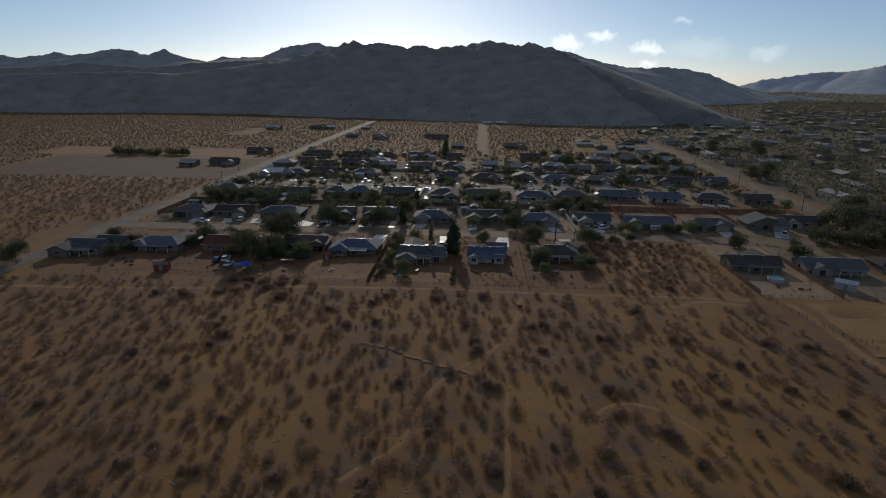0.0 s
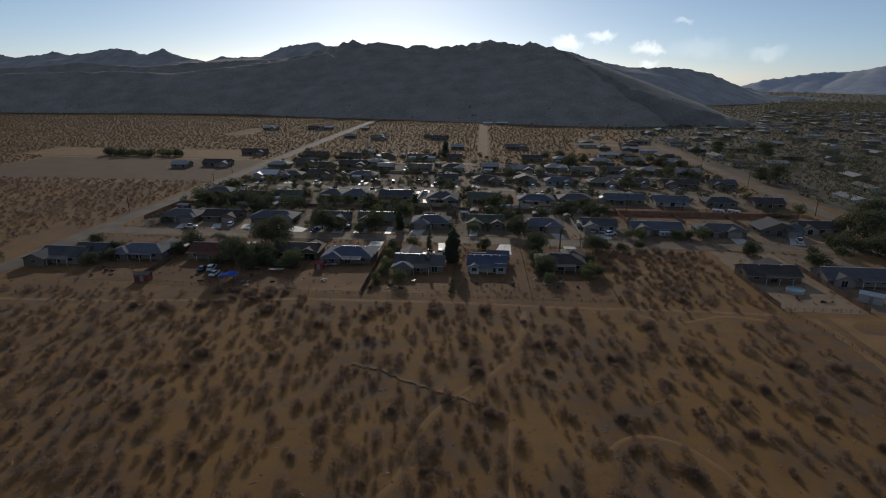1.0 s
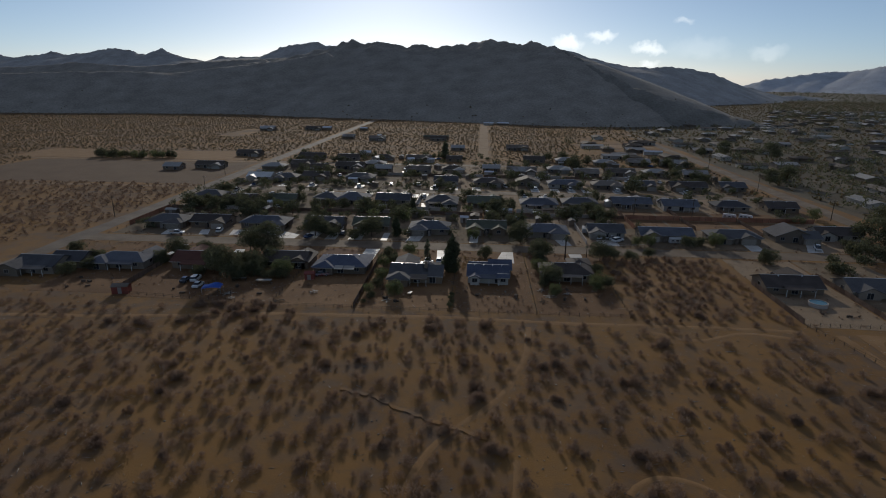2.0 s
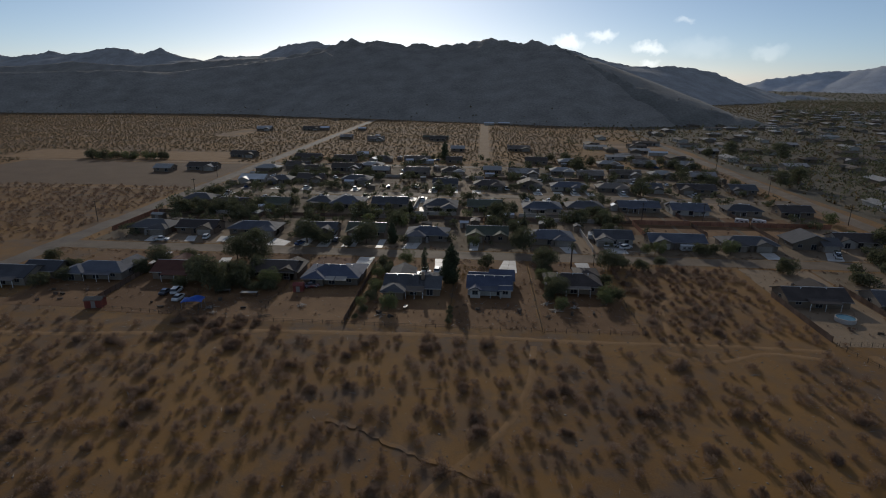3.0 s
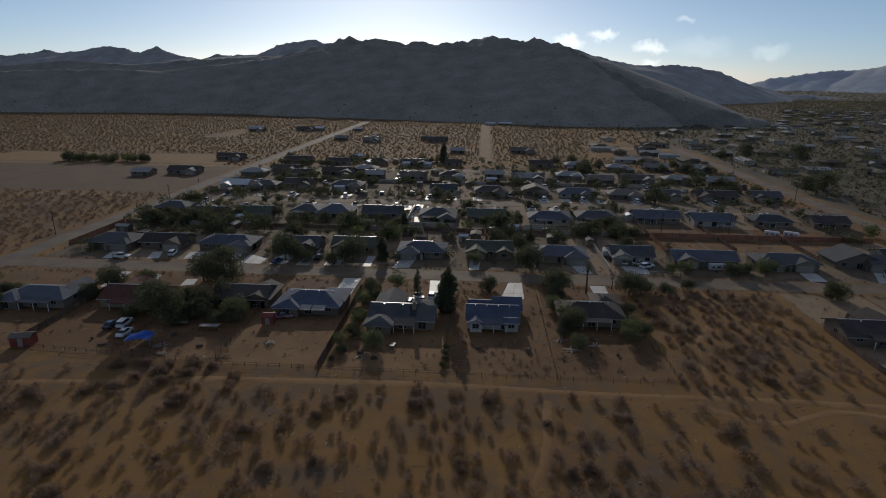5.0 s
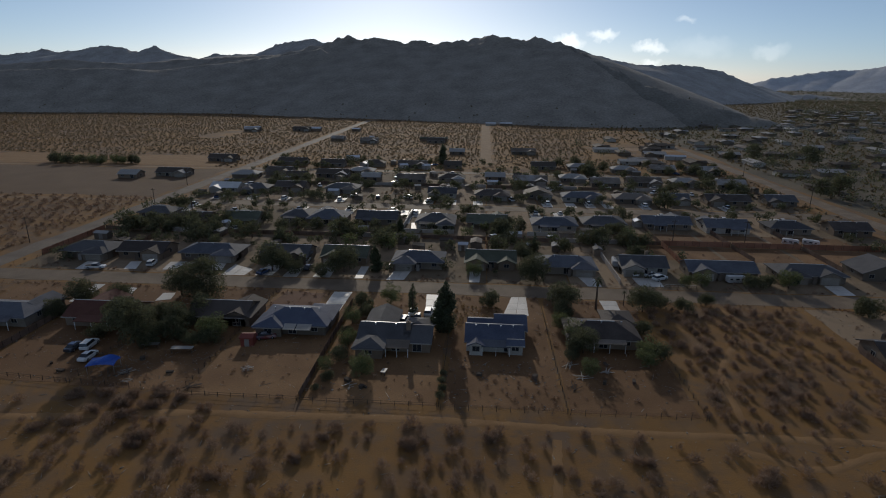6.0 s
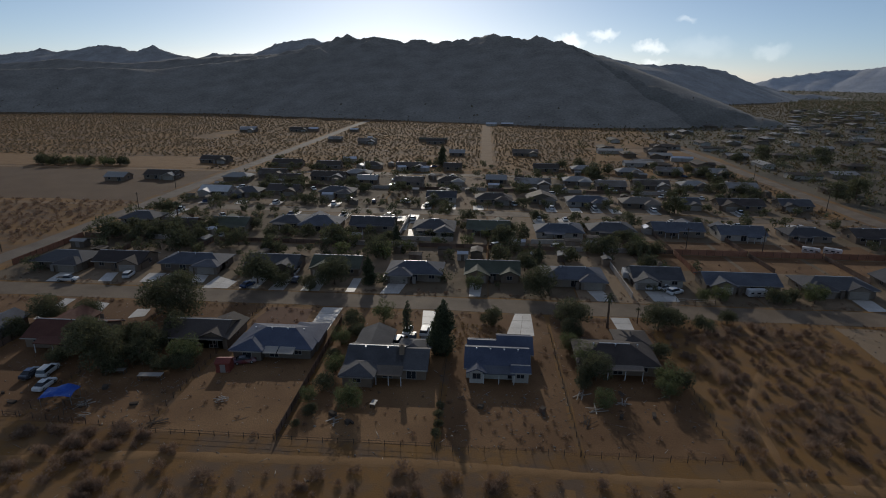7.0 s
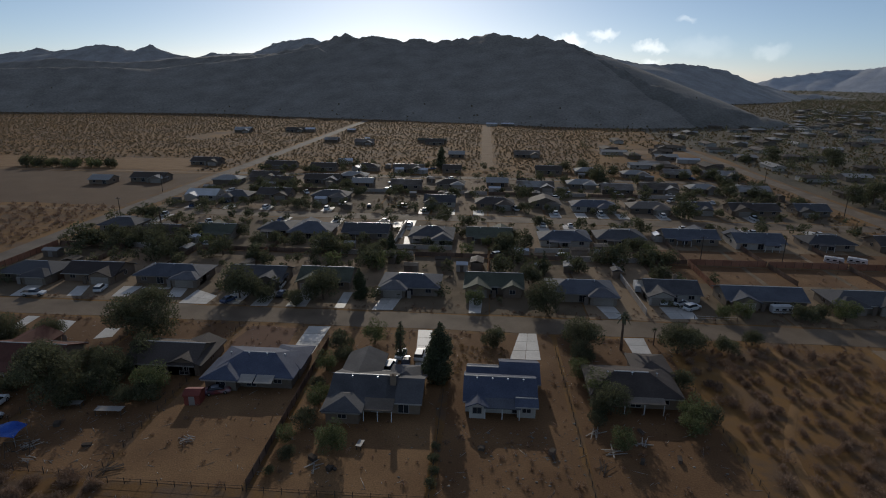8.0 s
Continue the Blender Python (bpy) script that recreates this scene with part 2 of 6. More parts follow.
FALLOW = material("dark_fallow_earth", [(0.122, 0.073, 0.038), (0.155, 0.095, 0.050)], 14, 0.95, 0.2, 0.3, fine=40)
RUST = material("rusty_red_steel", [(0.16, 0.035, 0.025), (0.24, 0.06, 0.04)], 2, 0.6, 0.2, 0.4)


# ---- building blocks ----
class Shape:
    """Collects boxes and polygons for one mesh."""

    def __init__(self):
        self.v, self.f = [], []

    def poly(self, *points):
        self.f.append(list(range(len(self.v), len(self.v) + len(points))))
        self.v += [tuple(p) for p in points]
        return self

    def box(self, x0, x1, y0, y1, z0, z1, top=0.0):
        k = len(self.v)
        t = top
        self.v += [(x0, y0, z0), (x1, y0, z0), (x1, y1, z0), (x0, y1, z0), (x0 + t, y0 + t, z1), (x1 - t, y0 + t, z1), (x1 - t, y1 - t, z1), (x0 + t, y1 - t, z1)]
        self.f += [[k + a for a in q] for q in ((0, 3, 2, 1), (4, 5, 6, 7), (0, 1, 5, 4), (1, 2, 6, 5), (2, 3, 7, 6), (3, 0, 4, 7))]
        return self

    def tube(self, points, radii, sides=8):
        k = len(self.v)
        for (x, y, z), r in zip(points, radii):
            self.v += [(x + r * math.cos(a), y + r * math.sin(a), z) for a in (2 * math.pi * s / sides for s in range(sides))]
        for i in range(len(points) - 1):
            for s in range(sides):
                a, b = k + i * sides + s, k + i * sides + (s + 1) % sides
                self.f.append([a, b, b + sides, a + sides])
        self.f.append([k + s for s in reversed(range(sides))])
        self.f.append([k + (len(points) - 1) * sides + s for s in range(sides)])
        return self

    def wheel(self, x, y, z, r, w, sides=16):
        k = len(self.v)
        ring = [(math.cos(2 * math.pi * s / sides), math.sin(2 * math.pi * s / sides)) for s in range(sides)]
        for dy, rr in ((-w / 2, r * 0.9), (-w * 0.36, r), (w * 0.36, r), (w / 2, r * 0.9)):
            self.v += [(x + c * rr, y + dy, z + q * rr) for c, q in ring]
        for i in range(3):
            for s in range(sides):
                a, b = k + i * sides + s, k + i * sides + (s + 1) % sides
                self.f.append([a, a + sides, b + sides, b])
        self.f.append([k + s for s in range(sides)])
        self.f.append([k + 3 * sides + s for s in reversed(range(sides))])
        return self

    def mesh(self, name, mat):
        me = bpy.data.meshes.new(name)
        me.from_pydata(self.v, [], self.f)
        me.materials.append(mat)
        me.update()
        return me


def part(name, shape, mat, parent, label=""):
    ob = new(name, shape.mesh(name, mat))
    ob.parent = parent
    if label:
        ob["label"] = label
    return ob


def thing(name, x, y, z=0.0, turn=0.0, label="", category="", group="", kind=""):
    ob = new(name)
    ob.empty_display_size = 0.3
    ob.matrix_basis = pose(x, y, z, 0, 0, turn)
    return tagged(ob, label, category, group, kind)


def quick_mesh(name, verts, tris, mat, smooth=False):
    me = bpy.data.meshes.new(name)
    me.vertices.add(len(verts))
    me.vertices.foreach_set("co", np.asarray(verts, np.float32).ravel())
    me.loops.add(3 * len(tris))
    me.loops.foreach_set("vertex_index", np.asarray(tris, np.int32).ravel())
    me.polygons.add(len(tris))
    me.polygons.foreach_set("loop_start", np.arange(0, 3 * len(tris), 3, dtype=np.int32))
    if smooth:
        me.polygons.foreach_set("use_smooth", np.ones(len(tris), bool))
    me.materials.append(mat)
    me.update(calc_edges=True)
    return me


def lattice(x, y, seed):
    """Smooth value noise in 0..1 on numpy arrays."""
    xi, yi = np.floor(x).astype(np.int64), np.floor(y).astype(np.int64)
    fx, fy = x - xi, y - yi
    fx, fy = fx * fx * (3 - 2 * fx), fy * fy * (3 - 2 * fy)

    def corner(a, b):
        h = (a * 374761393 + b * 668265263 + seed * 1442695041) & 0xFFFFFFFF
        h = ((h ^ (h >> 13)) * 1274126177) & 0xFFFFFFFF
        return ((h ^ (h >> 16)) & 0xFFFF) / 65535.0
    a, b, c, d = corner(xi, yi), corner(xi + 1, yi), corner(xi, yi + 1), corner(xi + 1, yi + 1)
    return (a * (1 - fx) + b * fx) * (1 - fy) + (c * (1 - fx) + d * fx) * fy


def fractal(x, y, size, seed, octaves=5, ridged=False):
    total, weight, amp = 0.0, 0.0, 1.0
    for k in range(octaves):
        v = lattice(x / size * 2 ** k + 17.3 * k, y / size * 2 ** k - 9.1 * k, seed + k)
        total = total + amp * (1 - np.abs(2 * v - 1) if ridged else v)
        weight, amp = weight + amp, amp * 0.5
    return total / weight


def grid_mesh(name, xs, ys, height, mat, smooth=True):
    gx, gy = np.meshgrid(xs, ys)
    gz = height(gx, gy)
    nx, ny = len(xs), len(ys)
    i = np.arange(nx * ny).reshape(ny, nx)
    a, b, c, d = i[:-1, :-1].ravel(), i[:-1, 1:].ravel(), i[1:, 1:].ravel(), i[1:, :-1].ravel()
    tris = np.concatenate([np.stack([a, b, c], 1), np.stack([a, c, d], 1)])
    return quick_mesh(name, np.stack([gx.ravel(), gy.ravel(), gz.ravel()], 1), tris, mat, smooth)


# ---- ground and roads ----
xs = np.unique(np.concatenate([np.linspace(-4800, -300, 20), np.arange(-300, 301, 4.0), np.linspace(300, 4800, 20)]))
ys = np.unique(np.concatenate([np.linspace(-4800, -40, 20), np.arange(-40, 151, 3.0), np.linspace(151, 1000, 60), np.linspace(1000, 4800, 20)]))


def ground_height(x, y):
    open_land = np.clip((150 - y) / 12, 0, 1) * np.clip((y + 40) / 20, 0, 1) * np.clip((280 - np.abs(x)) / 20, 0, 1)
    return (fractal(x, y, 26, 5, 4) - 0.55) * 0.7 * open_land


tagged(new("ground", grid_mesh("ground", xs, ys, ground_height, SAND)), "orange-brown sandy desert floor between scrub and town", "ground", kind="structure")


def sheet(name, x0, x1, y0, y1, z, mat, label, category, wob=0.4, step=6.0, seed=0):
    """A thin slab with slightly uneven edges, lying on the ground."""
    rnd = random.Random(seed + int(x0 * 7 + y0 * 13))
    px = [x0 + (x1 - x0) * k / max(2, round((x1 - x0) / step)) for k in range(max(2, round((x1 - x0) / step)) + 1)]
    py = [y0 + (y1 - y0) * k / max(2, round((y1 - y0) / step)) for k in range(max(2, round((y1 - y0) / step)) + 1)]
    j = lambda: rnd.uniform(-wob, wob)
    rim = [(x, y0 + j()) for x in px[:-1]] + [(x1 + j(), y) for y in py[:-1]] + [(x, y1 + j()) for x in reversed(px[1:])] + [(x0 + j(), y) for y in reversed(py[1:])]
    s = Shape()
    s.poly(*[(x, y, z) for x, y in rim])
    for k in range(len(rim)):
        (ax, ay), (bx, by) = rim[k - 1], rim[k]
        s.poly((ax, ay, -0.2), (bx, by, -0.2), (bx, by, z), (ax, ay, z))
    return tagged(new(name, s.mesh(name, mat)), label, category, kind="structure")


sheet("road", -146, 149, 206.8, 215.2, 0.030, ASPHALT, "worn grey asphalt street running between the houses", "road", 0.35)
sheet("road", -146, 149, 304.5, 314.0, 0.030, ASPHALT, "worn grey asphalt street running between the houses", "road", 0.35)
sheet("road", -146, 149, 398.0, 406.0, 0.030, ASPHALT, "worn grey asphalt street running between the houses", "road", 0.35)
sheet("road", -150.5, -143.0, 60, 790, 0.036, DUSTY, "pale dusty road along the edge of the town", "road", 0.5, 9)
sheet("road", 151.0, 158.6, 120, 640, 0.036, ASPHALT, "grey asphalt road with dusty shoulders", "road", 0.5, 9)
sheet("road", -3.5, 4.5, 440, 756, 0.036, DIRT, "pale dirt track leading to the mountain foot", "road", 0.6, 8)


# ---- mountains ----
def mountain(spine, reach, power, cell, seed, label, rough=1.0, mat=ROCK, steep=2.95, smooth=True):
    """A range built round its crest line: flanks that fall away concavely, cut by gullies."""
    p = np.array(spine, float)
    x0, y0, x1, y1 = p[:, 0].min() - reach, p[:, 1].min() - reach, p[:, 0].max() + reach, p[:, 1].max() + reach * 0.5

    def height(x, y):
        warp = (fractal(x, y, 170, seed + 40, 4) - 0.5) * 0.05 * reach
        best, near = np.full(x.shape, -1e9), np.full(x.shape, 1e9)
        even = np.convolve(np.pad(p[:, 2], 4, "edge"), np.array((1, 2, 3, 4, 5, 4, 3, 2, 1)) / 25, "valid")   # the flanks ignore the crest's small peaks
        for n, (a, b) in enumerate(zip(p[:-1], p[1:])):
            ab = b - a
            k = np.clip(((x - a[0]) * ab[0] + (y - a[1]) * ab[1]) / (ab[0] ** 2 + ab[1] ** 2), 0, 1)
            d = np.hypot(x - a[0] - k * ab[0], y - a[1] - k * ab[1])
            sharp = np.clip(1 - d / 70, 0, 1)
            tall = (a[2] + k * ab[2]) * sharp + (even[n] + k * (even[n + 1] - even[n])) * (1 - sharp)
            wide = np.clip(steep * tall, 50, reach)
            u = np.clip((d + warp * np.clip(d / wide, 0, 1)) / wide, 0, 1.4)
            best = np.maximum(best, tall * np.clip(1 - u, 0, 1) ** power - u * 3)
            near = np.minimum(near, d)
        side = np.clip(best / 25, 0, 1) * np.clip(near / 60, 0.1, 1)
        cut = fractal(x, y * 0.3, 150, seed, 4, True) - 0.66
        boulders = fractal(x * 0.65, y, 4.4 * cell, seed + 9, 2, True) - 0.62
        crest = 1 - np.clip(near / 60, 0, 1)
        return best + rough * side * (cut * 6 + boulders * 0.12 * cell) + rough * crest * ((fractal(x, y, 30, seed + 5, 4) - 0.5) * 9 + (fractal(x, y, 11, seed + 6, 2) - 0.5) * 10)
    xs, ys = np.arange(x0, x1, cell), np.arange(y0, y1, cell)
    return tagged(new("mountain", grid_mesh("mountain", xs, ys, height, mat, smooth)), label, "mountain")


mountain([(-1950, 1960, 80), (-1801, 1950, 92), (-1656, 1933, 117), (-1574, 1917, 106), (-1426, 1900, 126), (-1367, 1883, 113), (-1187, 1867, 138), (-1081, 1850, 118), (-1017, 1833, 133),
          (-946, 1817, 109), (-843, 1800, 91), (-803, 1783, 107), (-672, 1767, 108), (-602, 1750, 138), (-562, 1733, 141), (-501, 1717, 151), (-444, 1700, 140), (-300, 1690, 110)],
         440, 1.0, 7.0, 3, "dark rugged mountain range with a jagged crest beyond the plain", mat=HAZED_ROCK)
mountain([(-489, 1178, 77), (-419, 1182, 87), (-361, 1144, 95), (-317, 1168, 106), (-285, 1161, 116), (-254, 1149, 121), (-214, 1139, 114), (-199, 1127, 116), (-167, 1117, 112), (-101, 1106, 108), (-60, 1095, 110),
          (-13, 1084, 115), (9, 1073, 121), (42, 1062, 114), (80, 1051, 116), (113, 1025, 107), (125, 1010, 101)],
         400, 1.0, 4.6, 21, "dark broad mountain in shade rising straight behind the town", steep=2.65)
mountain([(113, 1025, 107), (125, 1010, 101), (153, 960, 83), (184, 900, 61), (207, 860, 46), (249, 820, 31), (279, 800, 24), (318, 790, 12), (345, 785, 3)],
         260, 1.0, 4.6, 22, "dark shoulder of the mountain running down to the houses", 0.6, UNVEILED_SCRUB_ROCK, steep=1.85, smooth=False)
mountain([(-1500, 1330, 62), (-1300, 1325, 74), (-1100, 1330, 70), (-950, 1335, 82), (-800, 1340, 74), (-640, 1330, 86), (-520, 1300, 90), (-415, 1270, 95), (-330, 1240, 100)],
         300, 1.0, 5.0, 23, "long dark spur running out from the mountain", 0.25, steep=2.4, smooth=False)
mountain([(-1250, 960, 44), (-1100, 950, 52), (-980, 955, 60), (-860, 950, 54), (-740, 965, 58), (-640, 985, 62), (-540, 1010, 60), (-440, 1040, 72), (-360, 1060, 84), (-290, 1090, 98)],
         260, 1.0, 4.0, 29, "low dark foothills before the mountain", 0.3, steep=2.4, smooth=False)
mountain([(143, 1500, 129), (217, 1527, 121), (280, 1553, 104), (359, 1580, 88), (424, 1607, 85), (491, 1633, 89), (552, 1660, 85), (616, 1687, 76), (675, 1713, 56), (728, 1740, 37),
          (771, 1767, 37), (818, 1793, 22), (876, 1820, 12), (943, 1847, 14), (1001, 1873, 8), (1061, 1900, 2)],
         380, 1.0, 6.0, 55, "dark lower mountain ridge sloping down to the valley", 0.5, HAZED_ROCK, 2.7)
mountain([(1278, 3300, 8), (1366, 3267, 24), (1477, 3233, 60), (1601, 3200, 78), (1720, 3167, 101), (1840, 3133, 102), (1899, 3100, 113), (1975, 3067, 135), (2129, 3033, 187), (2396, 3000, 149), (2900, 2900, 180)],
         700, 1.0, 14.0, 77, "distant mountain range across the valley, its rock coloured pale grey for haze", 0.8, FAR_HAZE_ROCK, 2.8)


# ---- houses ----
def gable_roof(s, w, d, h, rise, over, along):
    """A gabled roof slab of w by d on walls h high, ridge along x or y."""
    t = 0.2
    if along == "x":
        m = lambda x, y, z: (x, y, z)
        a, b = w / 2 + over * 0.7, d / 2 + over
    else:
        m = lambda x, y, z: (y, x, z)
        a, b = d / 2 + over * 0.7, w / 2 + over
    e = h - rise * over / (b - over)
    top = h + rise
    for sx in (-1, 1):
        s.poly(m(sx * a, -b, e), m(sx * a, -b, e + t), m(sx * a, 0, top + t), m(sx * a, b, e + t), m(sx * a, b, e), m(sx * a, 0, top))
    for sy in (-1, 1):
        s.poly(m(-a, sy * b, e + t), m(a, sy * b, e + t), m(a, 0, top + t), m(-a, 0, top + t))
        s.poly(m(-a, sy * b, e), m(a, sy * b, e), m(a, 0, top), m(-a, 0, top))
        s.poly(m(-a, sy * b, e), m(a, sy * b, e), m(a, sy * b, e + t), m(-a, sy * b, e + t))


def hip_roof(s, w, d, h, rise, over):
    a, b, t = w / 2 + over, d / 2 + over, 0.2
    r = max(w, d) / 2 - min(w, d) / 2 * 0.9
    p, q = ((-r, 0, h + rise), (r, 0, h + rise)) if w >= d else ((0, -r, h + rise), (0, r, h + rise))
    e = h - 0.12
    c = [(-a, -b, e + t), (a, -b, e + t), (a, b, e + t), (-a, b, e + t)]
    lo = [(x, y, e) for x, y, _ in c]
    if w >= d:
        s.poly(c[0], c[1], q, p), s.poly(c[1], c[2], q), s.poly(c[2], c[3], p, q), s.poly(c[3], c[0], p)
    else:
        s.poly(c[0], c[1], p), s.poly(c[1], c[2], q, p), s.poly(c[2], c[3], q), s.poly(c[3], c[0], p, q)
    for k in range(4):
        s.poly(lo[k], lo[(k + 1) % 4], c[(k + 1) % 4], c[k])
    s.poly(*reversed(lo))


def window_part(parent, x, y, z, w, h, face):
    """A framed window on a wall that faces -y, +y, -x or +x."""
    def put(s, a0, a1, n0, n1, z0, z1):
        if face in "sn":
            k = -1 if face == "s" else 1
            s.box(x + a0, x + a1, min(y + k * n0, y + k * n1), max(y + k * n0, y + k * n1), z0, z1)
        else:
            k = -1 if face == "w" else 1
            s.box(min(x + k * n0, x + k * n1), max(x + k * n0, x + k * n1), y + a0, y + a1, z0, z1)
    s = Shape()
    put(s, -w / 2 - 0.1, -w / 2, -0.05, 0.07, z - 0.1, z + h + 0.1)
    put(s, w / 2, w / 2 + 0.1, -0.05, 0.07, z - 0.1, z + h + 0.1)
    put(s, -w / 2, w / 2, -0.05, 0.07, z - 0.1, z)
    put(s, -w / 2, w / 2, -0.05, 0.07, z + h, z + h + 0.1)
    put(s, -0.04, 0.04, 0.022, 0.05, z, z + h)
    win = part("window", s, GUTTER, parent, "pale window frame")
    g = Shape()
    put(g, -w / 2, w / 2, -0.04, 0.02, z, z + h)
    part("pane", g, GLASS, win, "dark glass pane")


def house(x, y, turn, wings, roof_mat, wall_mat, label, garage=None, patio=None, chimney=None, vents=0, group="", height=2.45, plain=False, cover=None, second_patio=None):
    """A one-storey house. Wings: centre x, centre y, width, depth, 'hip', 'gx' or 'gy' (gable with its ridge along x or y), rise."""
    hs = thing("house", x, y, 0, turn, label, "house", group)
    for n, (cx, cy, w, d, kind, rise) in enumerate(wings):
        h = height
        rise = min(rise + 0.15, 0.42 * (w if kind == "gy" else min(w, d) if kind == "hip" else d) / 2)
        s = Shape()
        s.box(-w / 2, w / 2, -d / 2, d / 2, -0.1, h)
        if kind == "gx":
            for sx in (-w / 2, w / 2):
                s.poly((sx, -d / 2, h), (sx, d / 2, h), (sx, 0, h + rise))
        if kind == "gy":
            for sy in (-d / 2, d / 2):
                s.poly((-w / 2, sy, h), (w / 2, sy, h), (0, sy, h + rise))
        ob = part("wall", s, wall_mat, hs)
        ob.location = (cx, cy, 0)
        r = Shape()
        if kind == "hip":
            hip_roof(r, w, d, h, rise, 0.7)
        elif kind in ("gx", "gy"):
            gable_roof(r, w, d, h, rise, 0.65, kind[1])
        else:
            r.box(-w / 2 - 0.3, w / 2 + 0.3, -d / 2 - 0.3, d / 2 + 0.3, h, h + 0.25)
        ob = part("roof", r, roof_mat, hs)
        ob.location = (cx, cy, 0)
        if kind in ("hip", "gx") and w >= d and not plain:
            c = Shape()
            k = w / 2 - d / 2 * 0.9 if kind == "hip" else w / 2 + 0.3
            if k > 1:
                z = h + rise + (0.0 if kind == "hip" else 0.2)
                for a, b, za, zb in ((-0.2, -0.09, -0.04, 0.035), (-0.09, 0.09, 0.035, 0.035), (0.09, 0.2, 0.035, -0.04)):
                    c.poly((-k, a, z + za), (k, a, z + za), (k, b, z + zb), (-k, b, z + zb))
                ob = part("ridge_cap", c, RIDGE, hs, "pale worn ridge cap")
                ob.location = (cx, cy, 0)
        for sy in (-1, 1):
            if kind != "gy" and not plain:
                yy = sy * (d / 2 + 0.7 + 0.06)
                ob = part("gutter", Shape().box(-w / 2 - 0.4, w / 2 + 0.4, yy - 0.06, yy + 0.06, h - 0.24, h - 0.02), GUTTER, hs, "pale painted gutter")
                ob.location = (cx, cy, 0)
        # windows on the free faces
        if plain and n:
            continue
        count = 2 if plain else max(1, int(w / 4.2))
        for face, sy in (("s", -1),):
            for k in range(count):
                wx = cx - w / 2 + w * (k + 0.5) / count
                wy = cy + sy * d / 2
                if garage and face == garage[2] and abs(wx - garage[0]) < 3.6:
                    continue
                inside = any(abs(wx - a) < c / 2 - 0.2 and abs(wy - b) < e / 2 - 0.2 for m2, (a, b, c, e, _, _) in enumerate(wings) if m2 != n)
                if not inside:
                    tall = (k + n) % 3 == 1
                    window_part(hs, wx, wy, 0.25 if tall else 1.0, 1.7 if tall else 1.35, 1.8 if tall else 1.05, face)
        for face, sx in (() if plain else (("w", -1), ("e", 1))):
            wx = cx + sx * w / 2
            inside = any(abs(wx - a) < c / 2 - 0.2 and abs(cy - b) < e / 2 - 0.2 for m2, (a, b, c, e, _, _) in enumerate(wings) if m2 != n)
            if not inside:
                window_part(hs, wx, cy, 1.0, 1.2, 1.0, face)
    if garage:
        gx, gy, face = garage
        k = -1 if face == "s" else 1
        s = Shape()
        for row in range(4):
            s.box(gx - 2.4, gx + 2.4, min(gy - 0.05 * k, gy + 0.04 * k), max(gy - 0.05 * k, gy + 0.04 * k), 0.02 + 0.53 * row, 0.51 + 0.53 * row)
        part("garage_door", s, GARAGE, hs, "pale panelled garage door")
        s = Shape()
        dx = gx + (4.2 if gx < 0 else -4.2)
        s.box(dx - 0.5, dx + 0.5, min(gy - 0.05 * k, gy + 0.04 * k), max(gy - 0.05 * k, gy + 0.04 * k), 0.05, 2.1)
        part("door", s, DOOR, hs)
    for px, py, w, d in (p for p in (patio, second_patio) if p):
        s = Shape()
        s.poly((px - w / 2, py - d / 2, 2.25), (px + w / 2, py - d / 2, 2.25), (px + w / 2, py + d / 2, 2.75), (px - w / 2, py + d / 2, 2.75))
        s.poly((px - w / 2, py - d / 2, 2.12), (px + w / 2, py - d / 2, 2.12), (px + w / 2, py + d / 2, 2.62), (px - w / 2, py + d / 2, 2.62))
        s.box(px - w / 2, px + w / 2, py - d / 2 - 0.06, py - d / 2, 2.08, 2.27)
        part("patio_roof", s, cover or roof_mat, hs, "sloping patio cover")
        for k in range(0 if cover is GARAGE else 3):
            s = Shape()
            qx = px - w / 2 + 0.2 + (w - 0.4) * k / 2
            s.box(qx - 0.07, qx + 0.07, py - d / 2 + 0.1, py - d / 2 + 0.24, 0, 2.18)
            part("patio_post", s, TRIM, hs, "white patio post")
    if chimney:
        cx, cy, top = chimney
        s = Shape()
        s.box(cx - 0.45, cx + 0.45, cy - 0.35, cy + 0.35, 0, top).box(cx - 0.52, cx + 0.52, cy - 0.42, cy + 0.42, top, top + 0.12)
        s.box(cx - 0.18, cx + 0.18, cy - 0.18, cy + 0.18, top + 0.12, top + 0.35)
        part("chimney", s, STUCCO_TAN, hs, "tan stuccoed chimney with a cap")
    if vents:
        cx, cy, w, d, kind, rise = wings[0]
        rise = min(rise + 0.15, 0.42 * min(w, d) / 2)
        for k in range(vents):
            vx = cx - w / 2 + w * (k + 0.7) / (vents + 0.4)
            s = Shape()
            z = height + rise * 0.82
            s.tube([(vx, cy - d * 0.08, z), (vx, cy - d * 0.08, z + 0.5)], [0.1, 0.1], 8).tube([(vx, cy - d * 0.08, z + 0.5), (vx, cy - d * 0.08, z + 0.62)], [0.2, 0.14], 8)
            part("roof_vent", s, METAL, hs, "shiny metal roof vent")
    return hs


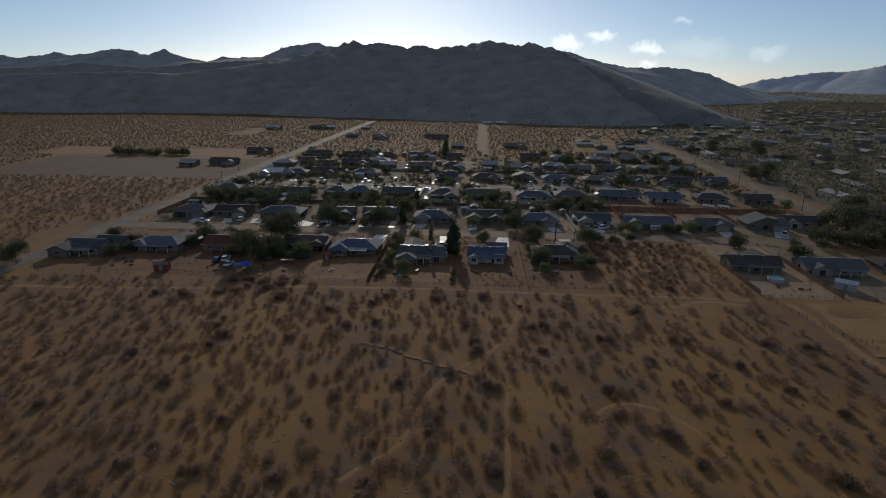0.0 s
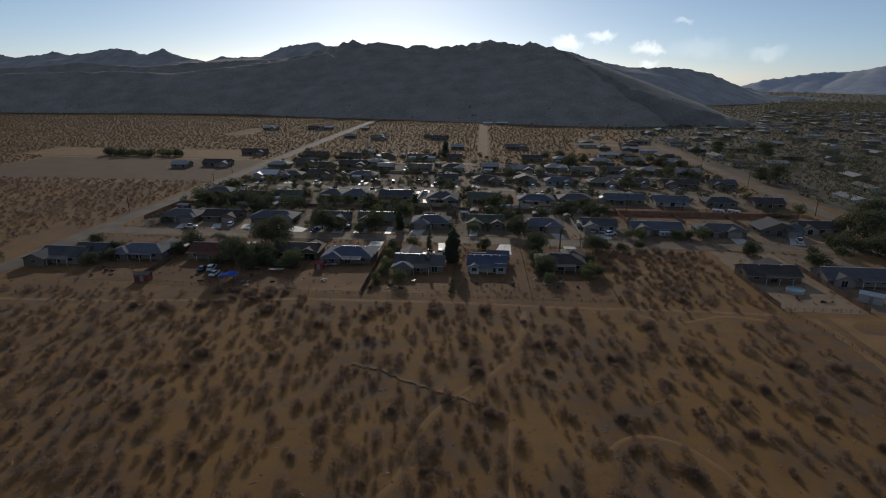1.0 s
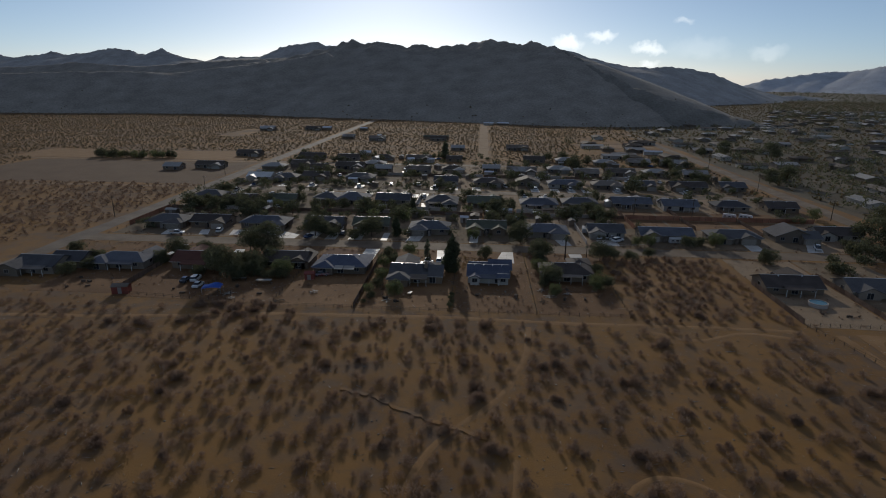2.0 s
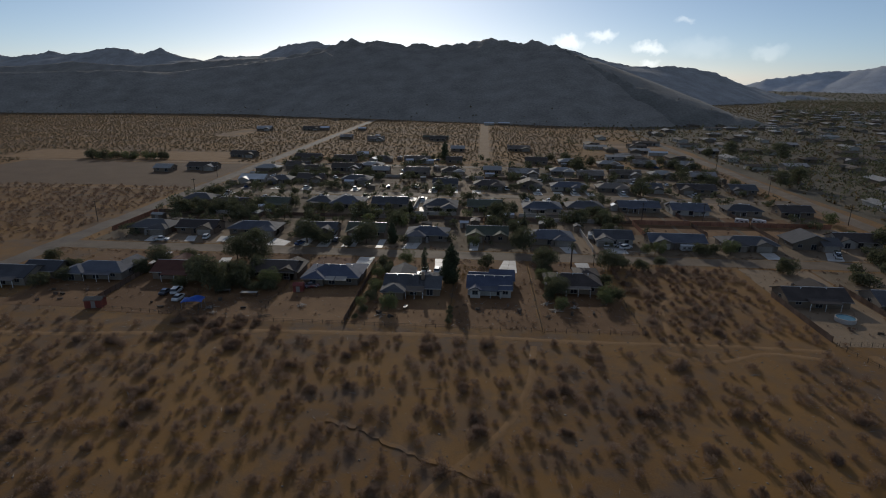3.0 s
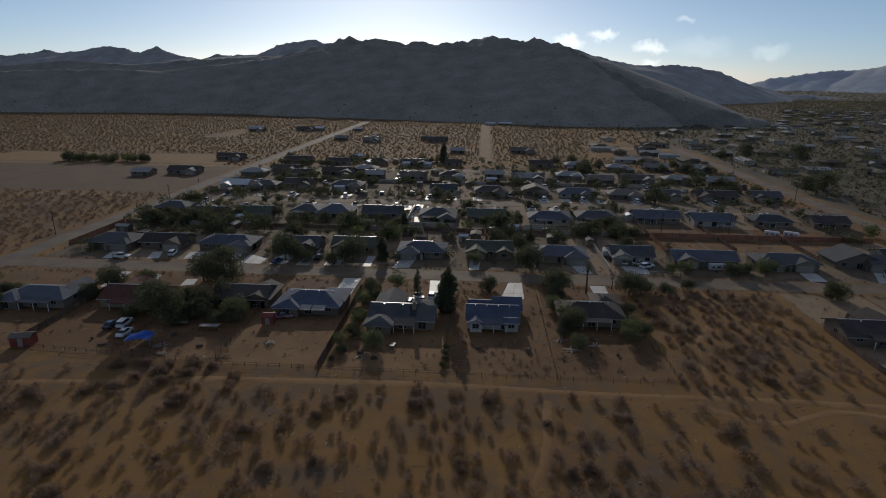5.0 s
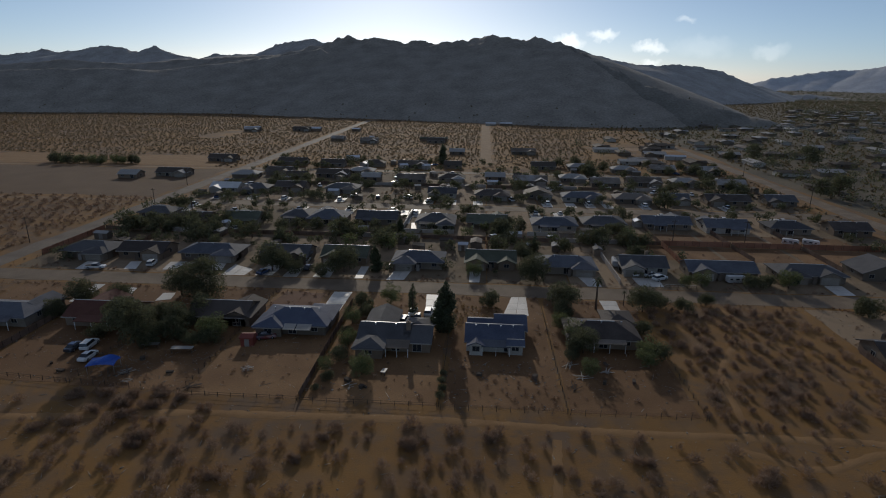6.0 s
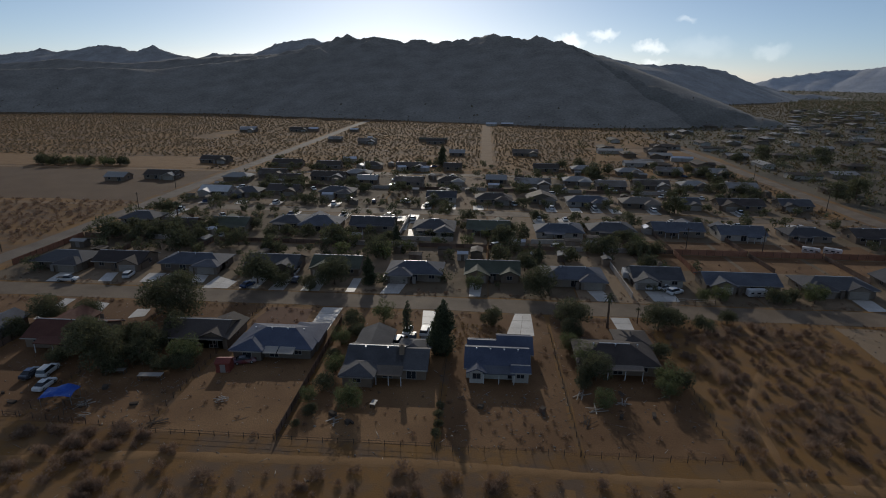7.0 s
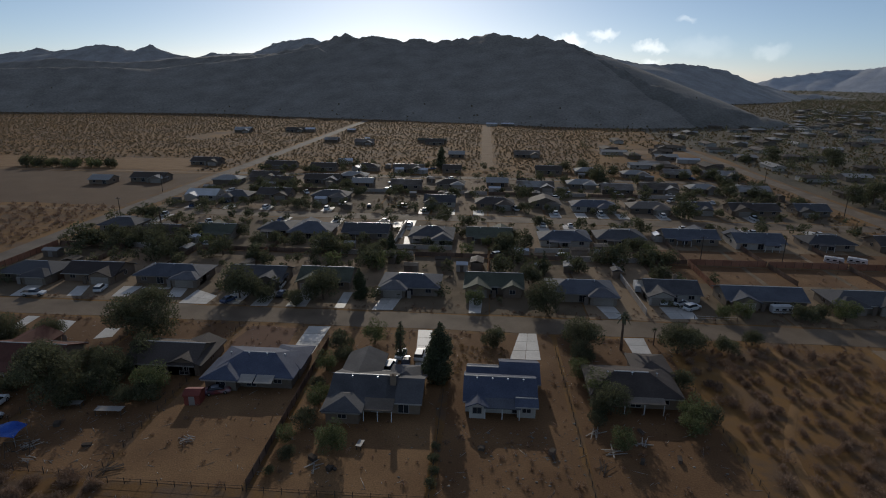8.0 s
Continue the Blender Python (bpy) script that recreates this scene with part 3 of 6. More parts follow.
# houses whose back yards open onto the desert
house(-42.1, 184.6, 0, [(0, 0, 14.8, 9.8, "hip", 1.9), (-4.9, -3.2, 5.6, 6.6, "hip", 1.4), (4.9, 2.4, 5.6, 8.0, "hip", 1.6)], ROOF_NAVY, STUCCO,
      "pale stucco house with a blue-grey hipped shingle roof", patio=(-0.2, -6.0, 2.7, 2.2), second_patio=(3.0, -6.0, 3.2, 2.2), vents=4, cover=GARAGE)
house(-18.6, 177.6, 0, [(-2.2, 0.6, 10.4, 9.0, "gx", 1.9), (4.9, 0.2, 5.4, 8.2, "gx", 1.6), (-4.6, -4.6, 5.4, 5.6, "hip", 1.7), (-4.0, 7.0, 6.2, 10.0, "gy", 1.7), (4.2, 5.0, 4.4, 5.0, "hip", 1.3)], ROOF_GREY, STUCCO_TAN,
      "tan house with dark grey gabled roofs and a rear porch", patio=(1.0, -5.2, 5.0, 2.8), chimney=(2.8, -1.0, 5.4), vents=2, cover=ROOF_TAN)
house(2.3, 178.8, 0, [(0, 0.8, 11.6, 8.6, "gx", 2.0), (3.6, 6.6, 6.4, 7.6, "gx", 1.6), (-3.8, -3.6, 2.6, 3.4, "gy", 0.9), (4.3, -3.4, 3.0, 2.2, "gx", 0.5), (-3.0, 5.6, 5.0, 4.6, "gx", 1.2)], ROOF_NAVY, STUCCO_WHITE,
      "white house with a slate-blue gabled roof and roof vents", patio=(0.3, -4.4, 6.0, 2.2), vents=4, cover=ROOF_BLUE)
house(25.4, 183.6, 0, [(0, 0, 14.4, 9.4, "hip", 2.1), (5.0, 6.5, 6.0, 7.0, "hip", 1.7)], ROOF_BROWN, STUCCO_TAN,
      "tan house with a dark brown hipped roof among shrubs", patio=(0.9, -5.6, 6.8, 2.6), vents=3, cover=ROOF_TAN)
house(-60.5, 187.0, 0, [(0, 0, 13.0, 9.0, "gx", 1.8), (4.5, 0.5, 6.0, 10.0, "gy", 1.8)], ROOF_BROWN, STUCCO_TAN, "tan house with brown gabled roof half hidden by trees", garage=(4.5, 5.5, "n"))
house(-87.0, 184.0, 0, [(0, 0, 15.0, 9.0, "gx", 1.9), (-4.0, 5.0, 7.0, 7.0, "gy", 1.8)], ROOF_RED, STUCCO_TAN, "low house with a dark red clay-tiled roof", garage=(-4.0, 8.5, "n"), patio=(0, -5.6, 8.0, 2.4))
house(-110.5, 182.0, 0, [(0, 0, 15.5, 8.5, "hip", 1.9), (-6.0, -2.5, 6.0, 7.0, "hip", 1.5), (5.0, 4.5, 6.0, 7.0, "gy", 1.7)], ROOF_BLUE, STUCCO, "pale stucco house with a blue-grey hipped roof", garage=(5.0, 8.0, "n"), patio=(1.5, -5.4, 8.0, 2.2))
house(-133.0, 176.0, 0, [(0, 0, 13.0, 10.0, "gx", 1.6), (6.0, 5.0, 10.0, 8.0, "gx", 1.5), (-5.5, -4.5, 6.5, 7.0, "gy", 1.4)], ROOF_GREY, STUCCO, "grey low-roofed house at the corner of the dusty road", patio=(1.5, -6.2, 7.0, 2.4))
house(87.5, 179.0, 0, [(0, 0, 15.5, 9.0, "gx", 1.8), (4.0, 5.0, 7.0, 7.0, "gy", 1.7)], ROOF_BROWN, STUCCO_TAN, "tan house with a brown gabled roof beside a small pool", garage=(4.0, 8.5, "n"), patio=(0.5, -5.6, 8.0, 2.6), vents=2, height=2.2, cover=ROOF_BROWN)
house(111.0, 178.0, 0, [(0, 0, 18.0, 9.5, "gx", 1.9), (-5.0, -2.0, 6.0, 8.0, "gy", 1.6)], ROOF_GREY, STUCCO, "cream house with a dark grey gabled roof", patio=(3.0, -5.8, 7.0, 2.4), height=2.2)
house(134.0, 181.0, 0, [(0, 0, 15.0, 9.0, "hip", 1.8)], ROOF_BROWN, STUCCO_TAN, "tan house with a brown hipped roof")

# houses on the far side of the first street, fronts towards the desert
house(-123.0, 231.0, 0, [(0, 0, 15.0, 9.5, "hip", 2.1), (4.0, -4.0, 6.5, 6.0, "hip", 1.6)], ROOF_GREY, STUCCO, "grey-roofed hipped house by the corner", garage=(4.0, -7.0, "s"))
house(-106.0, 232.0, 0, [(0, 0, 14.5, 8.5, "gx", 1.7), (4.0, -3.5, 6.0, 5.5, "gy", 1.5)], ROOF_BROWN, STUCCO_TAN, "brown low house with a front gable", garage=(4.0, -6.25, "s"))
house(-84.5, 232.5, 0, [(0, 0, 17.5, 9.0, "hip", 2.0), (5.5, -3.8, 6.5, 5.5, "hip", 1.6)], ROOF_BLUE, STUCCO, "wide house with a pale blue-grey hipped roof", garage=(5.5, -6.55, "s"), vents=3)
house(-61.0, 233.0, 0, [(0, 0, 14.5, 9.0, "gx", 1.9), (4.0, -3.5, 6.5, 6.0, "gy", 1.7)], ROOF_GREY, STUCCO, "grey-roofed house behind a large shade tree", garage=(4.0, -6.5, "s"))
house(-42.5, 233.5, 0, [(0, 0, 13.6, 9.5, "gx", 1.9), (-3.5, -3.5, 6.0, 6.0, "gy", 1.5)], ROOF_GREEN, STUCCO_TAN, "house with a grey-green gabled roof", garage=(-3.5, -6.5, "s"))
house(-19.6, 231.0, 0, [(0, 0, 14.5, 9.5, "hip", 2.0), (-4.0, -3.8, 6.2, 6.0, "hip", 1.6)], ROOF_BLUE, STUCCO, "house with a dark blue-grey hipped roof and solar panels", garage=(-4.0, -6.8, "s"), vents=2)
house(2.0, 233.5, 0, [(0, 0, 14.6, 9.0, "gx", 2.0), (-4.3, -4.0, 6.0, 6.0, "gy", 1.9), (4.6, -3.6, 4.6, 5.4, "gy", 1.5)], ROOF_GREEN, STUCCO_TAN, "house with twin front gables and grey-green roof", garage=(-4.3, -7.0, "s"))
house(24.0, 230.5, 0, [(0, 0, 16.0, 9.5, "hip", 2.0), (4.8, -3.6, 6.4, 5.6, "hip", 1.6)], ROOF_BLUE, STUCCO, "house with a light blue-grey hipped roof", garage=(4.8, -6.4, "s"), vents=2)
house(46.8, 232.5, 0, [(0, 0, 13.0, 9.0, "gx", 2.1), (-3.6, -4.0, 5.8, 6.0, "gy", 1.9)], ROOF_GREY, STUCCO_WHITE, "white-trimmed house with several grey gables", garage=(-3.6, -7.0, "s"), chimney=(1.5, 1.0, 5.4))
house(68.2, 230.0, 0, [(0, 0, 19.0, 8.5, "gx", 1.8), (-5.6, -3.2, 6.2, 5.4, "gy", 1.5)], ROOF_BLUE, STUCCO, "long house with a grey gabled roof", garage=(-5.6, -5.9, "s"))
house(92.5, 229.5, 0, [(0, 0, 17.5, 9.0, "hip", 2.0), (-5.0, -2.8, 6.0, 6.0, "hip", 1.7), (4.0, -2.6, 5.5, 6.0, "gy", 1.7)], ROOF_GREY, STUCCO, "wide grey-roofed house with bright hip ends", garage=(4.0, -5.6, "s"))
house(115.0, 233.5, 0, [(0, 0, 14.0, 10.0, "gy", 2.6), (5.0, -3.0, 6.0, 8.0, "gx", 1.9)], ROOF_GREY, STUCCO, "house with a steep grey front gable", garage=(5.0, -7.0, "s"))
house(133.0, 237.0, 0, [(0, 0, 15.0, 9.0, "gx", 2.0), (-5.0, -2.0, 5.5, 7.0, "gy", 1.9)], ROOF_BROWN, STUCCO_WHITE, "brown-roofed house with white gable ends")


# ---- more houses ----
# back to back with the row before, fronts on the second street
for x, y, w, d, kind, roof, wall, label in [
        (-130.0, 281.0, 13.0, 9.0, "hip", ROOF_GREY, STUCCO, "grey hipped house near the dusty road"),
        (-110.0, 272.0, 12.0, 9.0, "gx", ROOF_BROWN, STUCCO_TAN, "brown gabled house among trees"),
        (-92.5, 275.0, 13.0, 9.0, "gx", ROOF_GREEN, STUCCO, "grey-green gabled house among trees"),
        (-73.0, 281.0, 11.0, 9.0, "hip", ROOF_GREY, STUCCO, "small grey hipped house"),
        (-41.5, 281.0, 15.5, 9.5, "gx", ROOF_GREY, STUCCO, "grey gabled house with a patio"),
        (1.0, 280.0, 15.0, 9.0, "gx", ROOF_GREEN, STUCCO_TAN, "grey-green gabled house behind trees"),
        (45.0, 282.0, 15.5, 9.5, "hip", ROOF_GREY, STUCCO, "dark grey hipped house"),
        (69.0, 285.0, 17.5, 9.0, "gx", ROOF_BLUE, STUCCO, "long grey gabled house"),
        (90.0, 282.0, 15.5, 9.5, "gx", ROOF_BLUE, STUCCO_WHITE, "white house with blue-grey gabled roof"),
        (113.0, 283.0, 14.5, 9.0, "hip", ROOF_GREY, STUCCO, "grey hipped house with parked trailers behind"),
        (135.0, 283.0, 13.5, 9.0, "gx", ROOF_BROWN, STUCCO_TAN, "brown gabled house near the asphalt road")]:
    sx = 1 if int(x) % 2 else -1
    house(x, y, 0, [(0, 0, w, d, kind, 2.0), (sx * w * 0.27, 4.5, w * 0.4, 6.5, "gy" if kind == "gx" else "hip", 1.7)], roof, wall, label,
          garage=(sx * w * 0.27, 7.75, "n"), patio=(-sx * w * 0.18, -d / 2 - 1.2, 5.0, 2.4), vents=2)
house(-60.5, 280.0, 0, [(0, 0, 14.0, 12.0, "hip", 2.8), (-3.5, 6.0, 6.5, 7.0, "gy", 1.9)], ROOF_BLUE, STUCCO, "large house with a tall pale hipped roof", vents=2)
house(-18.5, 279.0, 0, [(0, 0, 14.0, 12.0, "hip", 2.2), (4.0, -4.0, 6.0, 10.0, "hip", 1.8)], ROOF_GREY, STUCCO_WHITE, "dark-roofed house inside a white-walled yard", patio=(-3.0, -7.2, 6.0, 2.4), vents=3)
house(26.0, 278.5, 0, [(0, 0, 16.0, 9.5, "hip", 2.1), (5.0, 4.5, 6.5, 7.0, "hip", 1.8)], ROOF_BLUE, STUCCO_WHITE, "blue-grey hipped house behind a white block wall", patio=(-2.0, -5.9, 7.0, 2.4), vents=2)

# the row beyond the second street
for x, y, w, kind, roof, wall, label in [
        (-126.0, 334.0, 13.5, "gx", TRIM, STUCCO_WHITE, "white house with a pale sheet-metal roof"),
        (-110.5, 334.0, 11.5, "hip", ROOF_GREY, STUCCO, "grey hipped house beyond the second street"),
        (-95.5, 340.0, 14.5, "gx", ROOF_BROWN, STUCCO_TAN, "brown gabled house beyond the second street"),
        (-69.5, 339.0, 15.5, "hip", ROOF_GREY, STUCCO, "grey hipped house beside a tall tree"),
        (-20.0, 333.0, 13.0, "gx", ROOF_GREY, STUCCO_WHITE, "grey gabled house with white pillars of its fence"),
        (3.5, 331.5, 15.5, "hip", ROOF_BROWN, STUCCO_TAN, "brown hipped house on the second street"),
        (25.0, 335.0, 12.5, "gy", ROOF_TAN, STUCCO, "house with a steep tan gable to the street"),
        (45.0, 330.5, 18.0, "hip", ROOF_BLUE, STUCCO_WHITE, "white house with a blue-grey hipped roof"),
        (67.5, 330.0, 16.0, "hip", ROOF_TAN, STUCCO, "house with a pale tan hipped roof"),
        (87.0, 331.0, 11.0, "gx", ROOF_GREY, STUCCO, "small grey house behind a dark round tree"),
        (110.0, 331.0, 19.0, "gx", ROOF_BROWN, STUCCO_TAN, "long low brown house by the asphalt road"),
        (134.0, 333.0, 13.0, "gx", ROOF_GREY, STUCCO, "grey gabled house by the asphalt road")]:
    sx = 1 if int(x) % 2 else -1
    house(x, y, 0, [(0, 0, w, 9.0, kind, 2.0), (sx * w * 0.27, -3.8, w * 0.4, 6.0, "gy" if kind == "gx" else "hip", 1.7)], roof, wall, label, garage=(sx * w * 0.27, -6.8, "s"), vents=1)

# the rows behind, from a few models
model = [house(-39.5, 369.0, 0, [(0, 0, 14.5, 9.0, "gx", 2.0), (-3.8, 4.0, 6.0, 6.0, "gy", 1.7)], ROOF_MIX, STUCCO, "one-storey gabled house in the back rows", garage=(-3.8, 7.0, "n"), group="houses of the back rows"),
         house(-18.0, 374.0, 0, [(0, 0, 13.5, 8.5, "hip", 1.9), (3.6, -3.4, 5.8, 6.0, "hip", 1.6)], ROOF_MIX, STUCCO, "one-storey hipped house in the back rows", garage=(3.6, -6.4, "s"), group="houses of the back rows"),
         house(5.5, 381.0, 0, [(0, 0, 10.5, 8.0, "gx", 1.7)], ROOF_MIX, STUCCO_TAN, "small gabled house in the back rows", group="houses of the back rows"),
         house(24.0, 372.0, 0, [(0, 0, 17.5, 9.0, "gx", 2.0), (5.5, -3.6, 6.0, 6.0, "gy", 1.8)], ROOF_MIX, STUCCO, "long gabled house in the back rows", garage=(5.5, -6.6, "s"), group="houses of the back rows")]
PLACES = [(48, 382, 1), (63, 370, 0), (84, 374, 3), (106, 376, 1), (128, 372, 0), (-71, 391, 1), (-85, 380, 3), (-117, 384, 0), (-62, 372, 2), (-103, 371, 2)]
PLACES += [(-132, 372, 1), (-45, 419, 3), (-70, 421, 1), (-95, 418, 0), (-122, 422, 3), (83, 416, 1), (107, 420, 0), (58, 422, 1), (130, 418, 3), (-20, 421, 2), (36, 424, 0)]
PLACES += [(-20.5, 485, 2), (28, 492, 3), (-42, 556, 0), (-174, 373, 3), (-194, 364, 2), (-172, 431, 3), (-232, 628, 0), (-185, 640, 3), (-128, 560, 2), (-98, 548, 0)]
for x, y, k in PLACES:
    copy_thing(model[k], pose(x, y, 0, 0, 0, 180 if (x * 7 + y) % 3 < 1 else 0))

# the quarter beyond the asphalt road, from plainer models
far_model = [house(176.0, 262.0, 4, [(0, 0, 15.0, 9.0, "gx", 1.1), (-3.8, -3.6, 6.0, 6.0, "gy", 0.9)], ROOF_MIX, STUCCO, "low gabled house beyond the asphalt road", group="houses beyond the road", plain=True, height=2.4),
             house(203.0, 268.0, -3, [(0, 0, 13.5, 9.0, "hip", 1.2)], ROOF_MIX, STUCCO_TAN, "low hipped house beyond the asphalt road", group="houses beyond the road", plain=True, height=2.4),
             house(184.0, 300.0, 90, [(0, 0, 18.0, 8.0, "gx", 0.8)], ROOF_MIX, STUCCO_WHITE, "long white house beyond the asphalt road", group="houses beyond the road", plain=True, height=2.4)]
# the quarter beyond the asphalt road
def on_mountain(x, y):
    """Whether a spot lies on the slopes at the end of the mountain."""
    return (690 < y <= 920 and x < 185 + 0.95 * (y - 690)) or (y > 920 and x < 0.46 * y)


rnd = random.Random(11)
town = []
for row, y in enumerate(range(196, 1180, 44)):
    for col in range(28):
        x = 180 + col * 27 + rnd.uniform(-6, 6)
        yy = y + rnd.uniform(-9, 9)
        if x > 0.80 * yy + 60 or rnd.random() < 0.27 or on_mountain(x, yy) or (x < 175 + max(0, 300 - yy) * 0.1):
            continue
        town.append((x, yy))
        copy_thing(far_model[rnd.randrange(3)], pose(x, yy, 0, 0, 0, rnd.choice((0, 90, 180, 270)) + rnd.uniform(-4, 4)))
for k in range(22):
    x, yy = rnd.uniform(60, 145), rnd.uniform(440, 700)
    if x < 0.16 * yy:
        continue
    town.append((x, yy))
    copy_thing(far_model[rnd.randrange(3)], pose(x, yy, 0, 0, 0, rnd.choice((0, 90, 180))))


# ---- trees ----
def leaf_cloud(rnd, clumps, count, size, flat=0.0):
    """Many small leaf faces round the given clumps (x, y, z, radius), thinner towards their middle."""
    total = sum(c[3] ** 2 for c in clumps)
    verts, tris = [], []
    for cx, cy, cz, r in clumps:
        n = max(3, int(count * r * r / total))
        d = rnd.normal(size=(n, 3))
        d /= np.linalg.norm(d, axis=1)[:, None]
        d[:, 2] *= 0.85
        p = np.array([cx, cy, cz]) + d * r * (0.45 + 0.6 * rnd.random((n, 1)) ** 0.6)
        u = rnd.normal(size=(n, 3))
        u[:, 2] *= 1 - flat
        u /= np.linalg.norm(u, axis=1)[:, None]
        w = np.cross(u, rnd.normal(size=(n, 3)))
        w /= np.linalg.norm(w, axis=1)[:, None] + 1e-9
        ls = size * (0.6 + 0.8 * rnd.random((n, 1)))
        k = len(verts) * 1
        quad = np.stack([p - u * ls * 0.5, p + w * ls * 0.32, p + u * ls * 0.5, p - w * ls * 0.32], 1)
        verts.append(quad.reshape(-1, 3))
    v = np.concatenate(verts)
    q = np.arange(len(v)).reshape(-1, 4)
    return v, np.concatenate([q[:, [0, 1, 2]], q[:, [0, 2, 3]]])


def limbs(rnd, height, radius, count, base):
    s = Shape()
    s.tube([(0, 0, -0.1), (0.05, 0, height * 0.2), (0.0, 0.1, height * 0.42), (0.1, 0.0, height * 0.7)], [base * 1.35, base, base * 0.75, base * 0.25])
    for k in range(count):
        a = 2 * math.pi * k / count + rnd.random()
        z0, r = height * (0.28 + 0.25 * rnd.random()), radius * (0.5 + 0.3 * rnd.random())
        s.tube([(0, 0, z0), (r * 0.45 * math.cos(a), r * 0.45 * math.sin(a), z0 + height * 0.14), (r * math.cos(a), r * math.sin(a), z0 + height * (0.2 + 0.15 * rnd.random()))], [base * 0.5, base * 0.35, base * 0.1], 6)
    return s


def broad_tree(height, radius, seed, count, size, mat, label):
    r = np.random.RandomState(seed)
    t = thing("tree", 0, 0, 0, 0, label, "tree")
    part("trunk", limbs(r, height, radius, 5, 0.05 * height * 0.45), BARK, t)
    clumps = []
    for k in range(24):
        a, q = r.random() * 6.283, math.sqrt(r.random())
        z = height * (0.24 + 0.62 * r.random())
        edge = math.sqrt(max(0.15, 1 - ((z / height - 0.5) / 0.55) ** 2))
        clumps.append((q * radius * 0.75 * edge * math.cos(a), q * radius * 0.75 * edge * math.sin(a), z, radius * (0.26 + 0.2 * r.random())))
    v, f = leaf_cloud(r, clumps, count, size)
    ob = new("crown", quick_mesh("crown", v, f, mat))
    ob.parent = t
    return t


def column_tree(height, radius, seed, count, size, mat, label, ragged=0.3, taper=0.0):
    r = np.random.RandomState(seed)
    t = thing("tree", 0, 0, 0, 0, label, "tree")
    part("trunk", Shape().tube([(0, 0, -0.1), (0, 0, height * 0.5), (0.05, 0, height * 0.95)], [0.22, 0.14, 0.03]), BARK, t)
    clumps = []
    for k in range(26):
        z = height * (0.07 + 0.9 * k / 25)
        w = radius * (taper * ((1 - z / height) ** 0.75 + 0.06) + (1 - taper) * min(1.0, 2.6 * (1 - z / height) + 0.12)) * (1 - ragged * r.random())
        for j in range(2 + int(2 * taper)):
            a = r.random() * 6.283
            clumps.append((w * 0.55 * math.cos(a), w * 0.55 * math.sin(a), z, max(0.25, w * 0.55)))
    v, f = leaf_cloud(r, clumps, count, size)
    ob = new("crown", quick_mesh("crown", v, f, mat))
    ob.parent = t
    return t


def palm_tree(height, seed, label):
    r = np.random.RandomState(seed)
    t = thing("palm_tree", 0, 0, 0, 0, label, "palm tree")
    part("trunk", Shape().tube([(0, 0, -0.1), (0.05, 0, height * 0.4), (0.1, 0.05, height)], [0.28, 0.2, 0.17]), BARK, t)
    v = []
    for k in range(34):
        a, up, length = r.random() * 6.283, r.uniform(-0.9, 1.0), r.uniform(1.0, 1.5)
        c, q = math.cos(a), math.sin(a)
        tip = []
        for m in range(5):
            u = m / 4
            tip.append((0.1 + length * u * math.cos(up * 0.9) * c, 0.05 + length * u * math.cos(up * 0.9) * q, height + length * (u * math.sin(up * 0.9) - 0.35 * u * u)))
        for m in range(4):
            w = 0.22 * (1 - m / 5)
            (ax, ay, az), (bx, by, bz) = tip[m], tip[m + 1]
            v += [(ax - q * w, ay + c * w, az), (ax + q * w, ay - c * w, az), (bx + q * w * 0.7, by - c * w * 0.7, bz), (bx - q * w * 0.7, by + c * w * 0.7, bz)]
    n = np.arange(len(v)).reshape(-1, 4)
    ob = new("crown", quick_mesh("crown", np.array(v), np.concatenate([n[:, [0, 1, 2]], n[:, [0, 2, 3]]]), LEAF))
    ob.parent = t
    return t


kinds = {}
for pre, fine, size in (("", 1.0, 1.0), ("far_", 0.22, 1.8)):   # leafier models near the desert edge
    n = lambda count: int(count * fine)
    kinds[pre + "round"] = broad_tree(5.6, 3.6, 1, n(4800), 0.31 * size, LEAF, "dark green round shade tree in a yard")
    kinds[pre + "wide"] = broad_tree(6.6, 5.0, 2, n(6200), 0.33 * size, LEAF, "broad dark green shade tree by the houses")
    kinds[pre + "airy"] = broad_tree(5.0, 2.9, 3, n(2800), 0.27 * size, LEAF_LIGHT, "small airy olive-green tree in a yard")
    kinds[pre + "shrub"] = broad_tree(2.5, 2.1, 4, n(2600), 0.21 * size, LEAF, "dense green shrub in a yard")
    kinds[pre + "green"] = broad_tree(4.2, 2.7, 5, n(4200), 0.22 * size, LEAF_LIGHT, "bright round green tree in a back yard")
    kinds[pre + "pine"] = column_tree(10.0, 2.9, 6, n(13000), 0.3 * size, NEEDLE, "tall dark conifer beside the houses", 0.5, taper=0.6)
    kinds[pre + "cypress"] = column_tree(6.5, 1.0, 7, n(2600), 0.2 * size, NEEDLE, "slim dark cypress by a driveway", 0.15)
    kinds[pre + "big"] = broad_tree(9.5, 6.0, 8, n(8600), 0.36 * size, LEAF, "large dark spreading tree at the edge of town")
    kinds[pre + "palm"] = palm_tree(6.2, 9, "palm tree with a slender trunk by the street")
placed = set()


def plant(kind, x, y, scale=1.0, turn=None):
    turn = (x * 37 + y * 91) % 360 if turn is None else turn
    kind = "far_" + kind if y > 238 or x > 110 else kind
    if kind not in placed:
        placed.add(kind)
        ob = kinds[kind]
        ob.matrix_basis = pose(x, y, 0, 0, 0, turn)
        ob.scale = (scale, scale, scale)
        return ob
    ob = copy_thing(kinds[kind], pose(x, y, 0, 0, 0, turn))
    ob.scale = (scale, scale, scale)
    return ob


